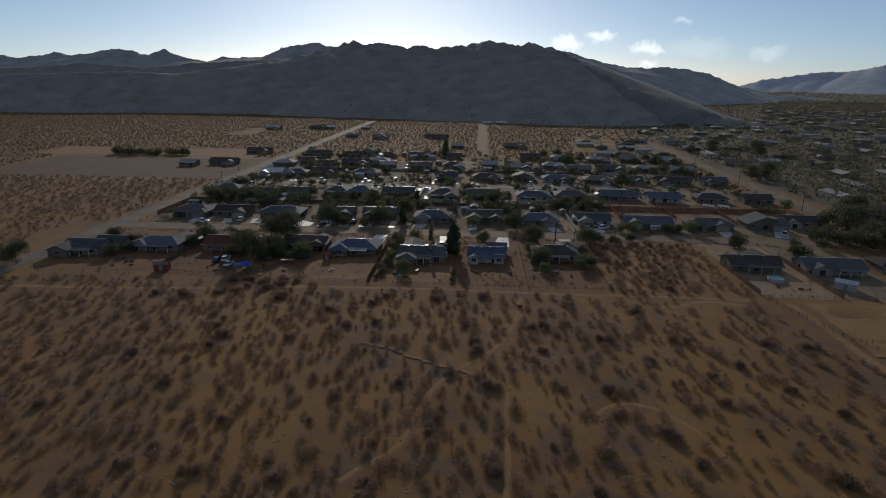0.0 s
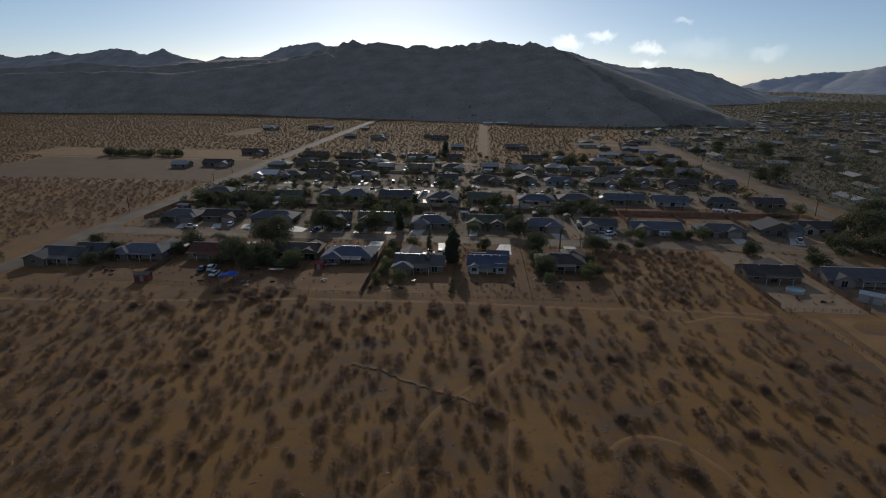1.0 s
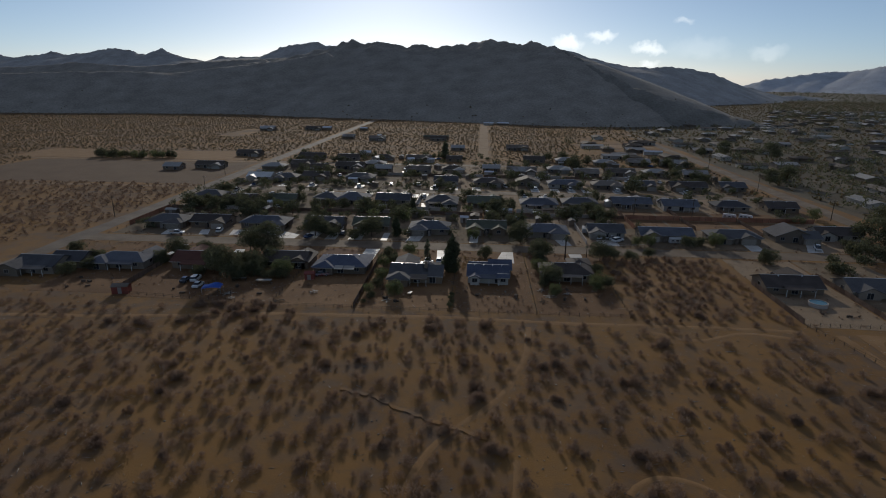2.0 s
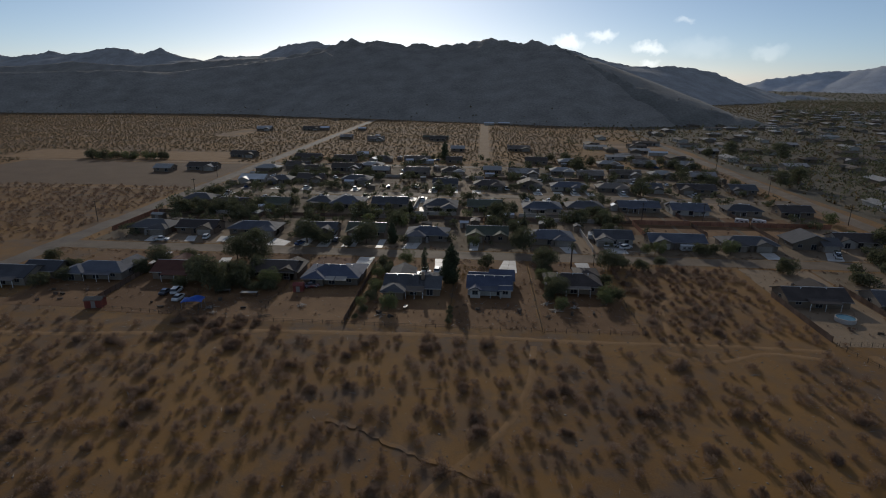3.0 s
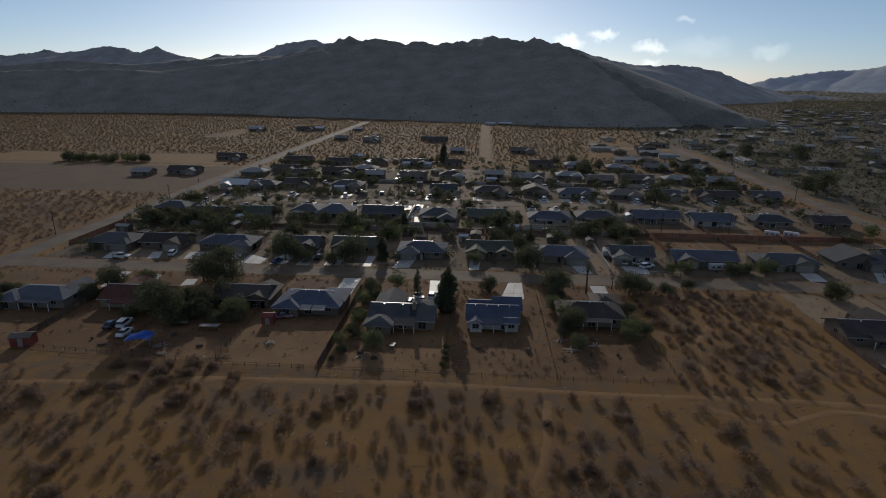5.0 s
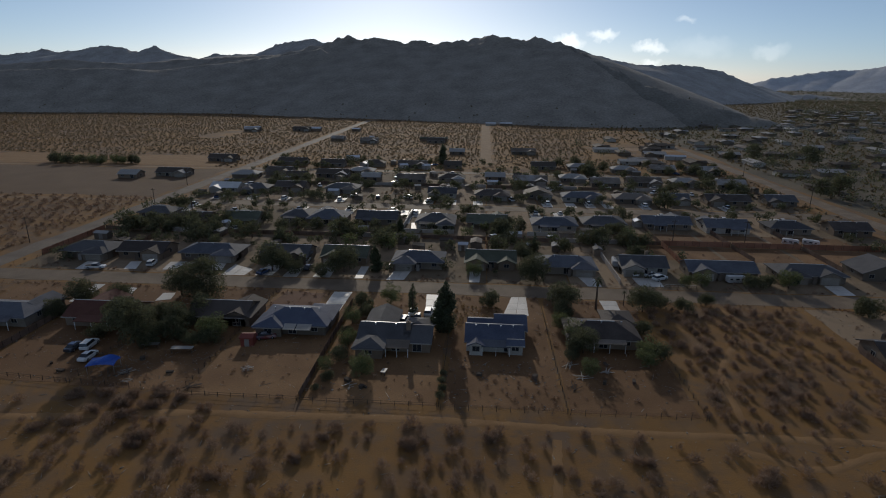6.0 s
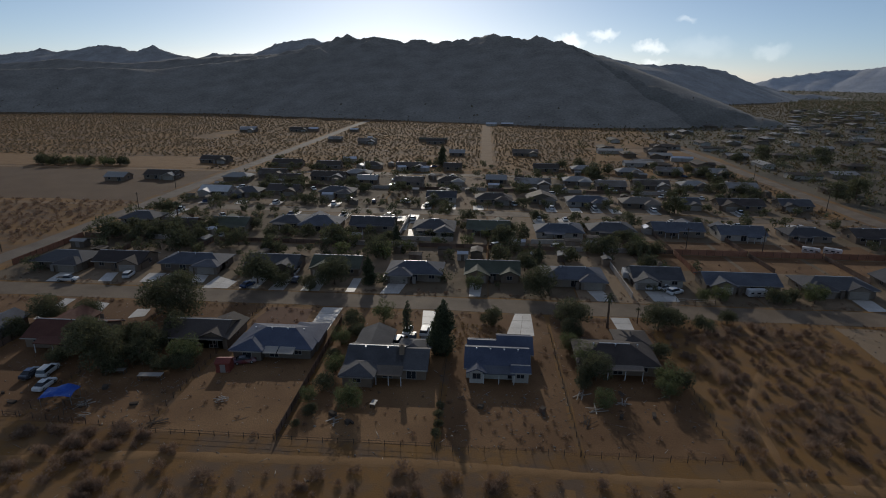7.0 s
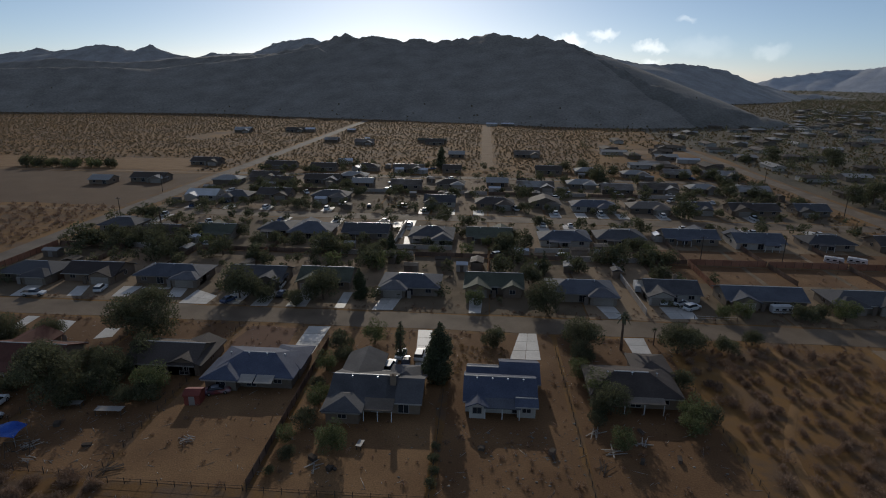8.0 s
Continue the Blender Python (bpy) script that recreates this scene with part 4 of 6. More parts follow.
for kind, x, y, k in [("pine", -8.6, 184.5, 1.2), ("cypress", -16.9, 192.5, 1.25), ("green", -23.2, 163.6, 1.0), ("airy", -23.3, 199.0, 1.0), ("round", 1.4, 200.6, 0.75),
                      ("big", -74.2, 172.5, 1.0), ("big", -80.0, 178.5, 0.75), ("wide", -68.5, 180.0, 0.9), ("green", -58.6, 176.4, 1.25), ("big", -71.2, 198.4, 1.05), ("wide", -78.0, 199.5, 1.1), ("round", -65.0, 186.5, 1.1), ("wide", -91.0, 194.0, 0.7), ("shrub", -58.0, 174.0, 1.3), ("shrub", -84.0, 174.5, 1.2),
                      ("palm", 27.8, 200.5, 1.25), ("wide", 39.0, 200.0, 0.95), ("wide", 20.8, 176.5, 0.8), ("airy", 19.6, 181.6, 1.0), ("shrub", 18.0, 173.6, 0.9), ("airy", 20.6, 167.4, 0.75), ("airy", 32.6, 172.0, 0.9), ("airy", 17.4, 188.6, 0.8), ("wide", 19.5, 200.0, 1.0), ("airy", 33.5, 175.5, 0.9), ("wide", 18.8, 195.0, 0.6),
                      ("round", -66.8, 174.8, 0.95), ("shrub", -70.0, 171.4, 1.2), ("shrub", -62.0, 173.2, 1.1), ("round", -73.5, 181.0, 1.0), ("shrub", 36.2, 176.0, 1.3), ("shrub", 34.8, 186.0, 1.3), ("round", -29.5, 195.5, 0.75), ("airy", -28.4, 175.2, 0.8), ("shrub", -30.5, 180.6, 0.8), ("shrub", -29.0, 169.0, 1.1), ("shrub", -30.6, 157.4, 0.45), ("shrub", -29.2, 161.0, 0.7), ("airy", -30.6, 164.8, 0.6), ("airy", -30.2, 186.5, 0.8), ("shrub", -28.0, 191.0, 1.2), ("shrub", -7.6, 156.6, 0.5), ("shrub", -7.5, 159.4, 0.45), ("shrub", -7.7, 162.2, 0.5), ("shrub", -7.5, 165.0, 0.4)]:
    plant(kind, x, y, k)
for kind, x, y, k in [("wide", -61.7, 220.5, 1.25), ("wide", -40.7, 221.5, 1.15), ("round", -47.0, 212.0 + 5.6, 0.7), ("shrub", -54.5, 219.0, 1.4), ("airy", 60.0, 219.5, 0.9), ("shrub", 74.0, 219.0, 1.6), ("airy", 83.5, 220.0, 1.1), ("green", 55.5, 188.0 + 31, 0.8), ("pine", -31.8, 223.5, 0.8), ("airy", -2.8, 221.5, 0.9), ("wide", 14.4, 219.5, 1.1), ("round", 4.7, 245.0, 1.1),
                      ("wide", 11.5, 238.0, 0.8), ("palm", 35.2, 203.5, 0.6), ("round", 36.3, 258.0, 1.1), ("round", 42.0, 262.0, 1.0), ("round", 47.4, 257.5, 1.0), ("shrub", 78.5, 222.0, 1.3),
                      ("round", -98.9, 262.0, 1.1), ("wide", -81.4, 254.0, 0.9), ("wide", -104.0, 257.0, 1.0), ("round", -120.0, 262.0, 1.0), ("palm", -117.7, 283.0, 1.2), ("wide", -129.6, 297.5, 0.6),
                      ("round", 79.3, 318.5, 1.5), ("wide", 6.6, 268.0, 0.9), ("round", 12.5, 272.0, 0.9), ("airy", -6.0, 262.0, 0.9), ("wide", -34.0, 246.0, 0.9), ("pine", -30.0, 262.0, 0.7),
                      ("round", 93.2, 201.5, 1.0), ("shrub", 123.5, 203.0, 1.5), ("shrub", 113.5, 202.0, 1.4)]:
    plant(kind, x, y, k)
for kind, x, y, k in [("big", 161.5, 252.0, 1.2), ("wide", 152.0, 205.0, 1.1), ("round", 146.0, 214.0, 1.3), ("wide", 139.0, 203.0, 1.0), ("round", 134.0, 219.0, 1.0), ("big", -146.5, 160.5, 0.8),
                      ("round", -157.5, 163.0, 1.2), ("shrub", -119.0, 176.5, 1.5), ("shrub", -122.5, 171.0, 1.5), ("shrub", -121.0, 184.0, 1.6), ("round", -134.0, 192.0, 0.8), ("wide", -99.5, 192.0, 0.9),
                      ("round", -101.0, 184.0, 0.8), ("wide", 56.0, 205.0, 0.5), ("shrub", 44.0, 203.0, 1.4), ("shrub", 49.5, 201.0, 1.3), ("pine", -27.5, 438.0, 1.3), ("round", 60.0, 402.0, 1.3)]:
    plant(kind, x, y, k)
# dense trees along the asphalt road
for kind, x, y, k in [("big", 146, 228, 1.1), ("big", 152, 231, 1.1), ("wide", 142, 234, 1.2), ("big", 145, 212, 0.9), ("big", 146, 206, 0.8), ("wide", 128, 212, 0.8), ("wide", 131, 209, 0.8), ("wide", 136, 208, 0.9), ("round", 127, 215, 0.8), ("wide", 139, 205, 0.9), ("round", 109, 194, 0.7), ("shrub", 111, 192, 1.6)]:
    plant(kind, x, y, k)
# trees that stand out in the rows behind
for kind, x, y, k in [("round", -129, 297, 0.9), ("wide", -99, 271, 0.8), ("wide", -96, 275, 0.7), ("round", -104, 270, 0.8), ("round", -109, 269, 0.7), ("wide", -115, 265, 0.8), ("round", -124, 271, 0.7), ("shrub", -142, 280, 0.8),
                      ("wide", -84, 276, 0.6), ("wide", -74, 264, 0.7), ("round", -71, 270, 0.7), ("wide", -103, 347, 0.8), ("round", -94, 339, 1.0), ("round", -108, 346, 0.9), ("round", -91, 348, 0.8), ("airy", -55, 265, 0.8),
                      ("airy", -49, 263, 0.8), ("airy", -44, 260, 0.9), ("wide", -38, 258, 0.6), ("wide", -34, 256, 0.7), ("round", -34, 267, 0.6), ("round", -60, 351, 0.7), ("round", -65, 344, 0.7), ("shrub", -82, 324, 1.1)]:
    plant(kind, x, y, k)
for kind, x, y, k in [("round", -8, 283, 0.5), ("round", -4, 277, 0.5), ("airy", 0, 272, 0.7), ("wide", 5, 271, 0.7), ("wide", 9, 279, 0.6), ("shrub", -1, 305, 0.6), ("round", 15, 325, 0.7), ("round", 19, 301, 0.7), ("wide", 47, 432, 0.9),
                      ("wide", 57, 434, 1.0), ("wide", 62, 410, 1.1), ("round", 72, 421, 1.1), ("wide", 46, 272, 0.6), ("wide", 49, 271, 0.7), ("wide", 55, 258, 0.7), ("wide", 51, 259, 0.6), ("wide", 108, 409, 0.8), ("wide", 119, 424, 0.9),
                      ("wide", 124, 411, 1.0), ("wide", 115, 365, 0.9), ("wide", 126, 364, 0.8), ("round", 127, 396, 0.7), ("big", 219, 468, 1.3), ("big", 165, 355, 0.9), ("big", 175, 357, 1.1), ("big", 191, 487, 1.1), ("round", 172, 483, 1.2)]:
    plant(kind, x, y, k)
rnd = random.Random(5)
hedge_trees = []
for k in range(150):   # yard trees of the middle rows
    x, y = rnd.uniform(-138, 145), rnd.choice((248, 258, 266, 298, 320, 345, 355, 360, 390, 394, 412, 430)) + rnd.uniform(-4, 4)
    if not (52 < x < 128 and 240 < y < 275):
        kind, k2 = rnd.choice(("round", "wide", "airy", "shrub", "round", "wide", "cypress", "green")), rnd.uniform(0.65, 1.3)
        if y < 275:
            plant(kind, x, y, k2)
        else:
            hedge_trees.append((x, y, 2.6 * k2))
grove = []
for k in range(2300):   # the leafy quarter beyond the asphalt road
    y = 190 + 1700 * rnd.random() ** 1.5
    x = rnd.uniform(168, 0.84 * y + 80)
    if on_mountain(x, y):
        continue
    if y < 206:
        plant(rnd.choice(("round", "wide", "wide", "round", "airy", "big", "shrub")), x, y, rnd.uniform(0.6, 1.15))
    else:
        grove.append((x, y, rnd.uniform(1.8, 4.0)))
for k in range(24):   # windbreak in the fields
    plant(rnd.choice(("round", "round", "airy", "wide")), -276 + 2.4 * k + rnd.uniform(-1, 1), 411 + rnd.uniform(-4, 5), rnd.uniform(0.7, 1.1))
for k in range(330):   # trees between the nearer houses of that quarter
    y = rnd.uniform(205, 560)
    x = rnd.uniform(166, min(0.8 * y + 60, 430))
    grove.append((x, y, rnd.uniform(1.2, 3.4)))
for k in range(40):
    x, y = rnd.uniform(20, 145), rnd.uniform(430, 700)
    if x > 0.1 * y:
        grove.append((x, y, rnd.uniform(1.6, 3.4)))
clumps = []
for x, y, r in grove:
    for k in range(5):
        a = rnd.uniform(0, 6.283)
        clumps.append((x + 0.6 * r * math.cos(a), y + 0.6 * r * math.sin(a), r * rnd.uniform(0.5, 1.5), r * rnd.uniform(0.45, 0.7)))
for k in range(2600):   # the wooded valley floor far off
    y = rnd.uniform(850, 3050)
    x = rnd.uniform(0.47 * y, 0.95 * y + 120)
    r = rnd.uniform(2.5, 5.5)
    for m in range(3):
        a = rnd.uniform(0, 6.283)
        clumps.append((x + 0.7 * r * math.cos(a), y + 0.7 * r * math.sin(a), r * rnd.uniform(0.4, 1.1), r * rnd.uniform(0.5, 0.8)))
v, f = leaf_cloud(np.random.RandomState(31), clumps, 200000, 1.0)
tagged(new("far_trees", quick_mesh("far_trees", v, f, LEAF)), "dark green trees among the distant houses", "trees", kind="stuff")

for kind, ob in kinds.items():   # models that no spot called for
    if kind not in placed:
        for o in (*ob.children_recursive, ob):
            bpy.data.objects.remove(o)

for x, y, r in ((-126, 250, 2.6), (-112, 247, 2.2), (-96, 250, 2.8), (-70, 252, 3.0), (-64, 246, 2.2), (-52, 250, 2.8), (-47, 257, 2.2), (-28, 252, 2.6), (-11, 246, 2.0), (9, 254, 3.0), (15, 247, 2.4), (27, 252, 2.0), (33, 256, 2.8),
                (40, 254, 2.6), (52, 240, 2.4), (62, 242, 1.8), (-20, 271, 1.8), (57, 294, 2.2), (34, 296, 2.4), (-8, 297, 2.6)):
    hedge_trees.append((x, y, r))
rnd = random.Random(41)
clumps = []
for k in range(520):
    x, y = rnd.uniform(-140, 146), rnd.choice((226, 246, 254, 263, 268, 288, 300, 318, 322, 346, 352, 362, 388, 396, 410, 432)) + rnd.uniform(-3, 3)
    if any(abs(x - o.location.x) < 7.5 and abs(y - o.location.y) < 6.0 for o in scene.objects if o.name.startswith("house")):
        continue
    if 52 < x < 128 and 240 < y < 275:
        continue
    r = rnd.uniform(0.7, 2.4) * (1.25 if x < -40 else 1.0)
    for m in range(5):
        a = rnd.uniform(0, 6.283)
        clumps.append((x + 0.7 * r * math.cos(a), y + 0.6 * r * math.sin(a), r * rnd.uniform(0.45, 1.2), r * rnd.uniform(0.4, 0.65)))
for x, y, r in hedge_trees:
    for m in range(8):
        a, q = rnd.uniform(0, 6.283), rnd.uniform(0.2, 0.75)
        clumps.append((x + q * r * math.cos(a), y + q * r * math.sin(a), r * rnd.uniform(0.5, 1.6), r * rnd.uniform(0.35, 0.55)))
v, f = leaf_cloud(np.random.RandomState(32), clumps, 130000, 0.52)
tagged(new("yard_greenery", quick_mesh("yard_greenery", v, f, LEAF)), "dark green shrubs and trees crowding the yards", "shrubs", kind="stuff")


# ---- scrub ----
def scrub(name, points, sizes, blades, seed, label, leaf, thin, low=0.55, mat=SCRUB):
    """Twiggy bushes: sheaves of thin blades, long against their width, springing from the ground."""
    r = np.random.RandomState(seed)
    models = []
    for k in range(12):
        n = blades
        a, up = r.random(n) * 6.283, 0.25 + 1.2 * r.random(n)
        way = np.stack([np.cos(a) * np.cos(up), np.sin(a) * np.cos(up), np.sin(up) * 0.8], 1)
        mid = way * (0.25 + 0.75 * r.random(n) ** 0.7)[:, None] + r.normal(size=(n, 3)) * 0.08
        u = way + r.normal(size=(n, 3)) * 0.45
        u /= np.linalg.norm(u, axis=1)[:, None]
        w = np.cross(u, r.normal(size=(n, 3)))
        w /= np.linalg.norm(w, axis=1)[:, None]
        tri = np.stack([mid - u * leaf * 0.6 - w * thin, mid - u * leaf * 0.6 + w * thin, mid + u * leaf * 0.7], 1)
        tri[:, :, 2] = np.maximum(tri[:, :, 2], -0.05)
        models.append(tri)
    verts = []
    for (x, y, z), size in zip(points, sizes):
        m = models[r.randint(12)] * np.array([size * r.uniform(0.8, 1.25), size * r.uniform(0.8, 1.25), (low + 0.95 * size) * r.uniform(0.75, 1.1)])
        a = r.random() * 6.283
        c, q = math.cos(a), math.sin(a)
        verts.append(np.stack([m[..., 0] * c - m[..., 1] * q + x, m[..., 0] * q + m[..., 1] * c + y, m[..., 2] + z], -1).reshape(-1, 3))
    v = np.concatenate(verts)
    return tagged(new(name, quick_mesh(name, v, np.arange(len(v)).reshape(-1, 3), mat)), label, "scrub", kind="stuff")


def scatter(x0, x1, y0, y1, gap, seed, keep, thin=0.25):
    r = np.random.RandomState(seed)
    gx, gy = np.meshgrid(np.arange(x0, x1, gap), np.arange(y0, y1, gap))
    x = gx.ravel() + r.uniform(-0.55, 0.55, gx.size) * gap
    y = gy.ravel() + r.uniform(-0.55, 0.55, gx.size) * gap
    ok = (r.random(gx.size) > thin + 0.35 * (fractal(x, y, 30, seed, 2) - 0.5)) & keep(x, y)
    return x[ok], y[ok], r


def track(x, y, ax, ay, bx, by, half):
    k = np.clip(((x - ax) * (bx - ax) + (y - ay) * (by - ay)) / ((bx - ax) ** 2 + (by - ay) ** 2), 0, 1)
    return np.hypot(x - ax - k * (bx - ax), y - ay - k * (by - ay)) > half


def open_desert(x, y):
    free = (y < 150.5) | ((x > 40) & (x < 77) & (y < 203))
    free &= ~((x > 78) & (y > 118))
    free &= (x < -151.5) | (x > -142)
    for path, half in TRACKS:
        for (ax, ay), (bx, by) in zip(path[:-1], path[1:]):
            free &= track(x, y, ax, ay, bx, by, half + 0.4)
    for bx, by, size in THICKETS + EAST_THICKETS + NORTH_THICKETS + FRINGE_THICKETS:
        free &= np.hypot(x - bx, y - by) > 0.7 * size + 0.5
    return free


# worn wheel tracks and footpaths in the sand
TRACKS = [([(-21.3, 68.5), (-18.4, 70.3), (-16.2, 74.5), (-12.5, 76.9), (-10.5, 83.2), (-9.9, 91.1), (-6.5, 100.5), (1.0, 109.6), (5.4, 116.2), (10.5, 132.0), (12.0, 148.0)], 0.8),
          ([(6.5, 97.5), (5.5, 84.5), (5.7, 78.4), (5.0, 66.0)], 0.6),
          ([(21.8, 89.2), (23.0, 92.0), (25.8, 94.3), (29.6, 95.0), (33.3, 93.4), (38.0, 88.0), (41.0, 78.0)], 0.7),
          ([(-140.0, 141.0), (-94.7, 143.1), (-73.0, 145.5), (-51.2, 148.5), (-28.3, 149.4), (-8.0, 150.1), (21.7, 149.0), (53.8, 149.7), (78.0, 149.0)], 1.1),
          ([(37.9, 147.1), (50.0, 141.5), (62.0, 147.5), (78.0, 144.3)], 0.9),
          ([(43.0, 150.0), (46.0, 170.0), (58.0, 190.0), (60.0, 205.0)], 0.8),
          ([(84.4, 149.0), (85.7, 131.4), (85.5, 118.3), (87.0, 100.0), (94.0, 70.0)], 1.3)]
# larger bushes that stand out: x, y, half width
THICKETS = [(-81.1, 140.3, 2.6), (-54.1, 138.6, 2.2), (-59.2, 111.1, 1.9), (-75.0, 105.7, 2.4), (-61.6, 104.2, 1.7), (-61.3, 94.9, 2.4), (-48.9, 92.8, 1.5), (-79.5, 85.3, 2.1), (-29.1, 84.1, 1.3), (-48.0, 80.1, 1.5),
            (-43.8, 82.9, 2.0), (-52.1, 75.1, 1.9), (-41.3, 75.2, 1.5), (-43.4, 70.2, 2.1), (-29.6, 68.8, 2.0), (-54.1, 70.7, 1.9), (-26.8, 112.6, 1.5), (-0.3, 113.5, 2.3), (-3.3, 126.7, 2.3), (13.9, 126.6, 2.3),
            (15.4, 114.9, 1.8), (-5.8, 102.8, 2.2), (3.3, 98.2, 2.5), (-15.6, 97.7, 2.3), (-16.5, 78.7, 1.6), (-15.5, 68.7, 2.1), (-7.9, 81.8, 1.7), (2.9, 73.3, 2.8), (17.5, 98.4, 1.4), (13.2, 80.4, 1.4)]
EAST_THICKETS = [(46.5, 121.8, 3.0), (37.3, 111.5, 2.3), (25.8, 99.1, 1.9), (25.5, 90.4, 1.8), (40.3, 102.4, 1.8), (40.8, 94.4, 1.7), (46.4, 95.8, 2.1), (48.3, 86.4, 1.7), (61.8, 102.1, 1.8), (66.5, 93.8, 2.1), (58.6, 86.4, 1.7),
                 (32.8, 85.1, 3.2), (36.6, 77.4, 2.3), (66.8, 122.1, 2.4), (76.5, 121.6, 2.4), (18.6, 70.2, 2.1), (56.0, 75.7, 3.0), (48.4, 106.5, 2.2), (55.7, 110.6, 2.1)]
NORTH_THICKETS = [(-53.2, 140.7, 2.3), (-72.5, 142.2, 2.2), (-88.8, 139.7, 2.1), (-38.0, 132.7, 1.9), (-63.4, 121.1, 2.4), (-59.3, 116.1, 2.6), (-48.3, 125.3, 1.7), (-28.3, 137.1, 1.8), (-25.1, 143.2, 1.9), (-11.6, 142.3, 2.3),
                  (-24.7, 125.8, 2.1), (-31.8, 123.8, 1.9), (-43.4, 116.2, 2.1), (1.0, 145.5, 2.2), (11.0, 138.6, 1.6), (24.4, 141.6, 2.0), (17.1, 127.9, 2.4), (41.5, 139.5, 2.8), (0.2, 116.9, 2.6), (29.3, 122.3, 2.1), (-63.0, 149.5, 2.8), (-57.5, 150.0, 2.4)]

FRINGE_THICKETS = [(-72.2, 151.5, 2.4), (-67.5, 152.7, 2.6), (-61.7, 152.4, 2.2), (-57.4, 153.6, 2.6), (-53.0, 152.5, 2.0), (-66.0, 147.2, 2.0), (-59.3, 146.5, 2.3), (-47.2, 149.5, 1.8), (-67.6, 143.9, 2.2), (-53.2, 145.1, 1.7)]


def ribbon(path, half, seed):
    """A worn strip that follows the lie of the land, with uneven edges."""
    r = np.random.RandomState(seed)
    p = np.array(path, float)
    lengths = np.hypot(*np.diff(p, axis=0).T)
    at = np.arange(0, lengths.sum(), 1.2)
    run = np.concatenate([[0], np.cumsum(lengths)])
    px, py = np.interp(at, run, p[:, 0]), np.interp(at, run, p[:, 1])
    px, py = (np.convolve(np.pad(v, 3, mode="edge"), np.ones(7) / 7, "valid") for v in (px, py))
    dx, dy = np.gradient(px), np.gradient(py)
    n = np.hypot(dx, dy) + 1e-9
    verts = []
    for k, u in enumerate((-1.0, -0.5, 0.0, 0.5, 1.0)):
        w = half * u * (0.8 + 0.5 * r.random(len(at)))
        x, y = px - dy / n * w, py + dx / n * w
        verts.append(np.stack([x, y, ground_height(x, y) + (0.05 if abs(u) < 1 else -0.03)], 1))
    m = len(at)
    i = np.arange(m - 1)
    tris = np.concatenate([np.concatenate([np.stack([a * m + i, a * m + i + 1, (a + 1) * m + i + 1], 1), np.stack([a * m + i, (a + 1) * m + i + 1, (a + 1) * m + i], 1)]) for a in range(4)])
    return tagged(new("dirt_track", quick_mesh("dirt_track", np.concatenate(verts), tris, PALE_SAND, True)), "pale worn track in the sand", "track", kind="structure")


for k, (path, half) in enumerate(TRACKS):
    ribbon(path, half, k)

# a shallow washed-out gully whose bank throws a thin shadow
bank = Shape()
line_ = [(-25.9, 114.6), (-22.5, 113.5), (-20.2, 112.9), (-17.7, 111.4), (-14.9, 109.2), (-11.5, 107.6), (-8.5, 105.8), (-4.2, 103.8), (2.2, 100.9)]
for (ax, ay), (bx, by) in zip(line_[:-1], line_[1:]):
    for k in range(4):
        q = []
        for u in (k / 4, (k + 1) / 4):
            x, y = ax + (bx - ax) * u + 0.25 * math.sin(ax * 3 + u * 9), ay + (by - ay) * u + 0.25 * math.cos(ax * 2 + u * 7)
            z = float(ground_height(np.array([x]), np.array([y]))[0])
            q.append((x, y, z))
        (x0, y0, z0), (x1, y1, z1) = q
        bank.poly((x0, y0 - 0.25, z0 - 0.05), (x1, y1 - 0.25, z1 - 0.05), (x1, y1, z1 + 0.17), (x0, y0, z0 + 0.17))
        bank.poly((x0, y0, z0 + 0.17), (x1, y1, z1 + 0.17), (x1, y1 + 1.6, z1 - 0.05), (x0, y0 + 1.6, z0 - 0.05))
tagged(new("earth_bank", bank.mesh("earth_bank", SAND)), "low washed-out earth bank crossing the sand", "earth bank", kind="structure")


x, y, r = scatter(-165, 150, 66, 206, 2.85, 3, lambda x, y: open_desert(x, y) & ((x < 8) | (y > 150) | ((x * 12.9898 + y * 78.233) % 1.0 < 0.66)), 0.2)
z = ground_height(x, y)
scrub("desert_scrub", zip(x, y, z), 0.68 + 0.95 * r.random(len(x)) ** 1.6, 250, 1, "dry brown creosote scrub scattered over the sand", 0.21, 0.030)

x, y, r = scatter(-110, 110, -40, 66, 3.2, 63, open_desert, 0.25)
scrub("desert_scrub", zip(x, y, ground_height(x, y)), 0.6 + 0.9 * r.random(len(x)) ** 1.7, 120, 64, "dry brown creosote scrub scattered over the sand", 0.3, 0.055)
r = np.random.RandomState(77)
spots, sizes = [], []
for bx, by, size in THICKETS + EAST_THICKETS + NORTH_THICKETS + FRINGE_THICKETS:
    for k in range(3 if size < 1.8 else 5):
        a, q = r.random() * 6.283, size * 0.55 * math.sqrt(r.random())
        x, y = bx + q * math.cos(a) * 1.2, by + q * math.sin(a) * 0.8
        spots.append((x, y, float(ground_height(np.array([x]), np.array([y]))[0])))
        sizes.append(size * r.uniform(0.35, 0.62))
scrub("thicket", spots, sizes, 300, 5, "larger dark bushes standing out in the scrub", 0.2, 0.036)


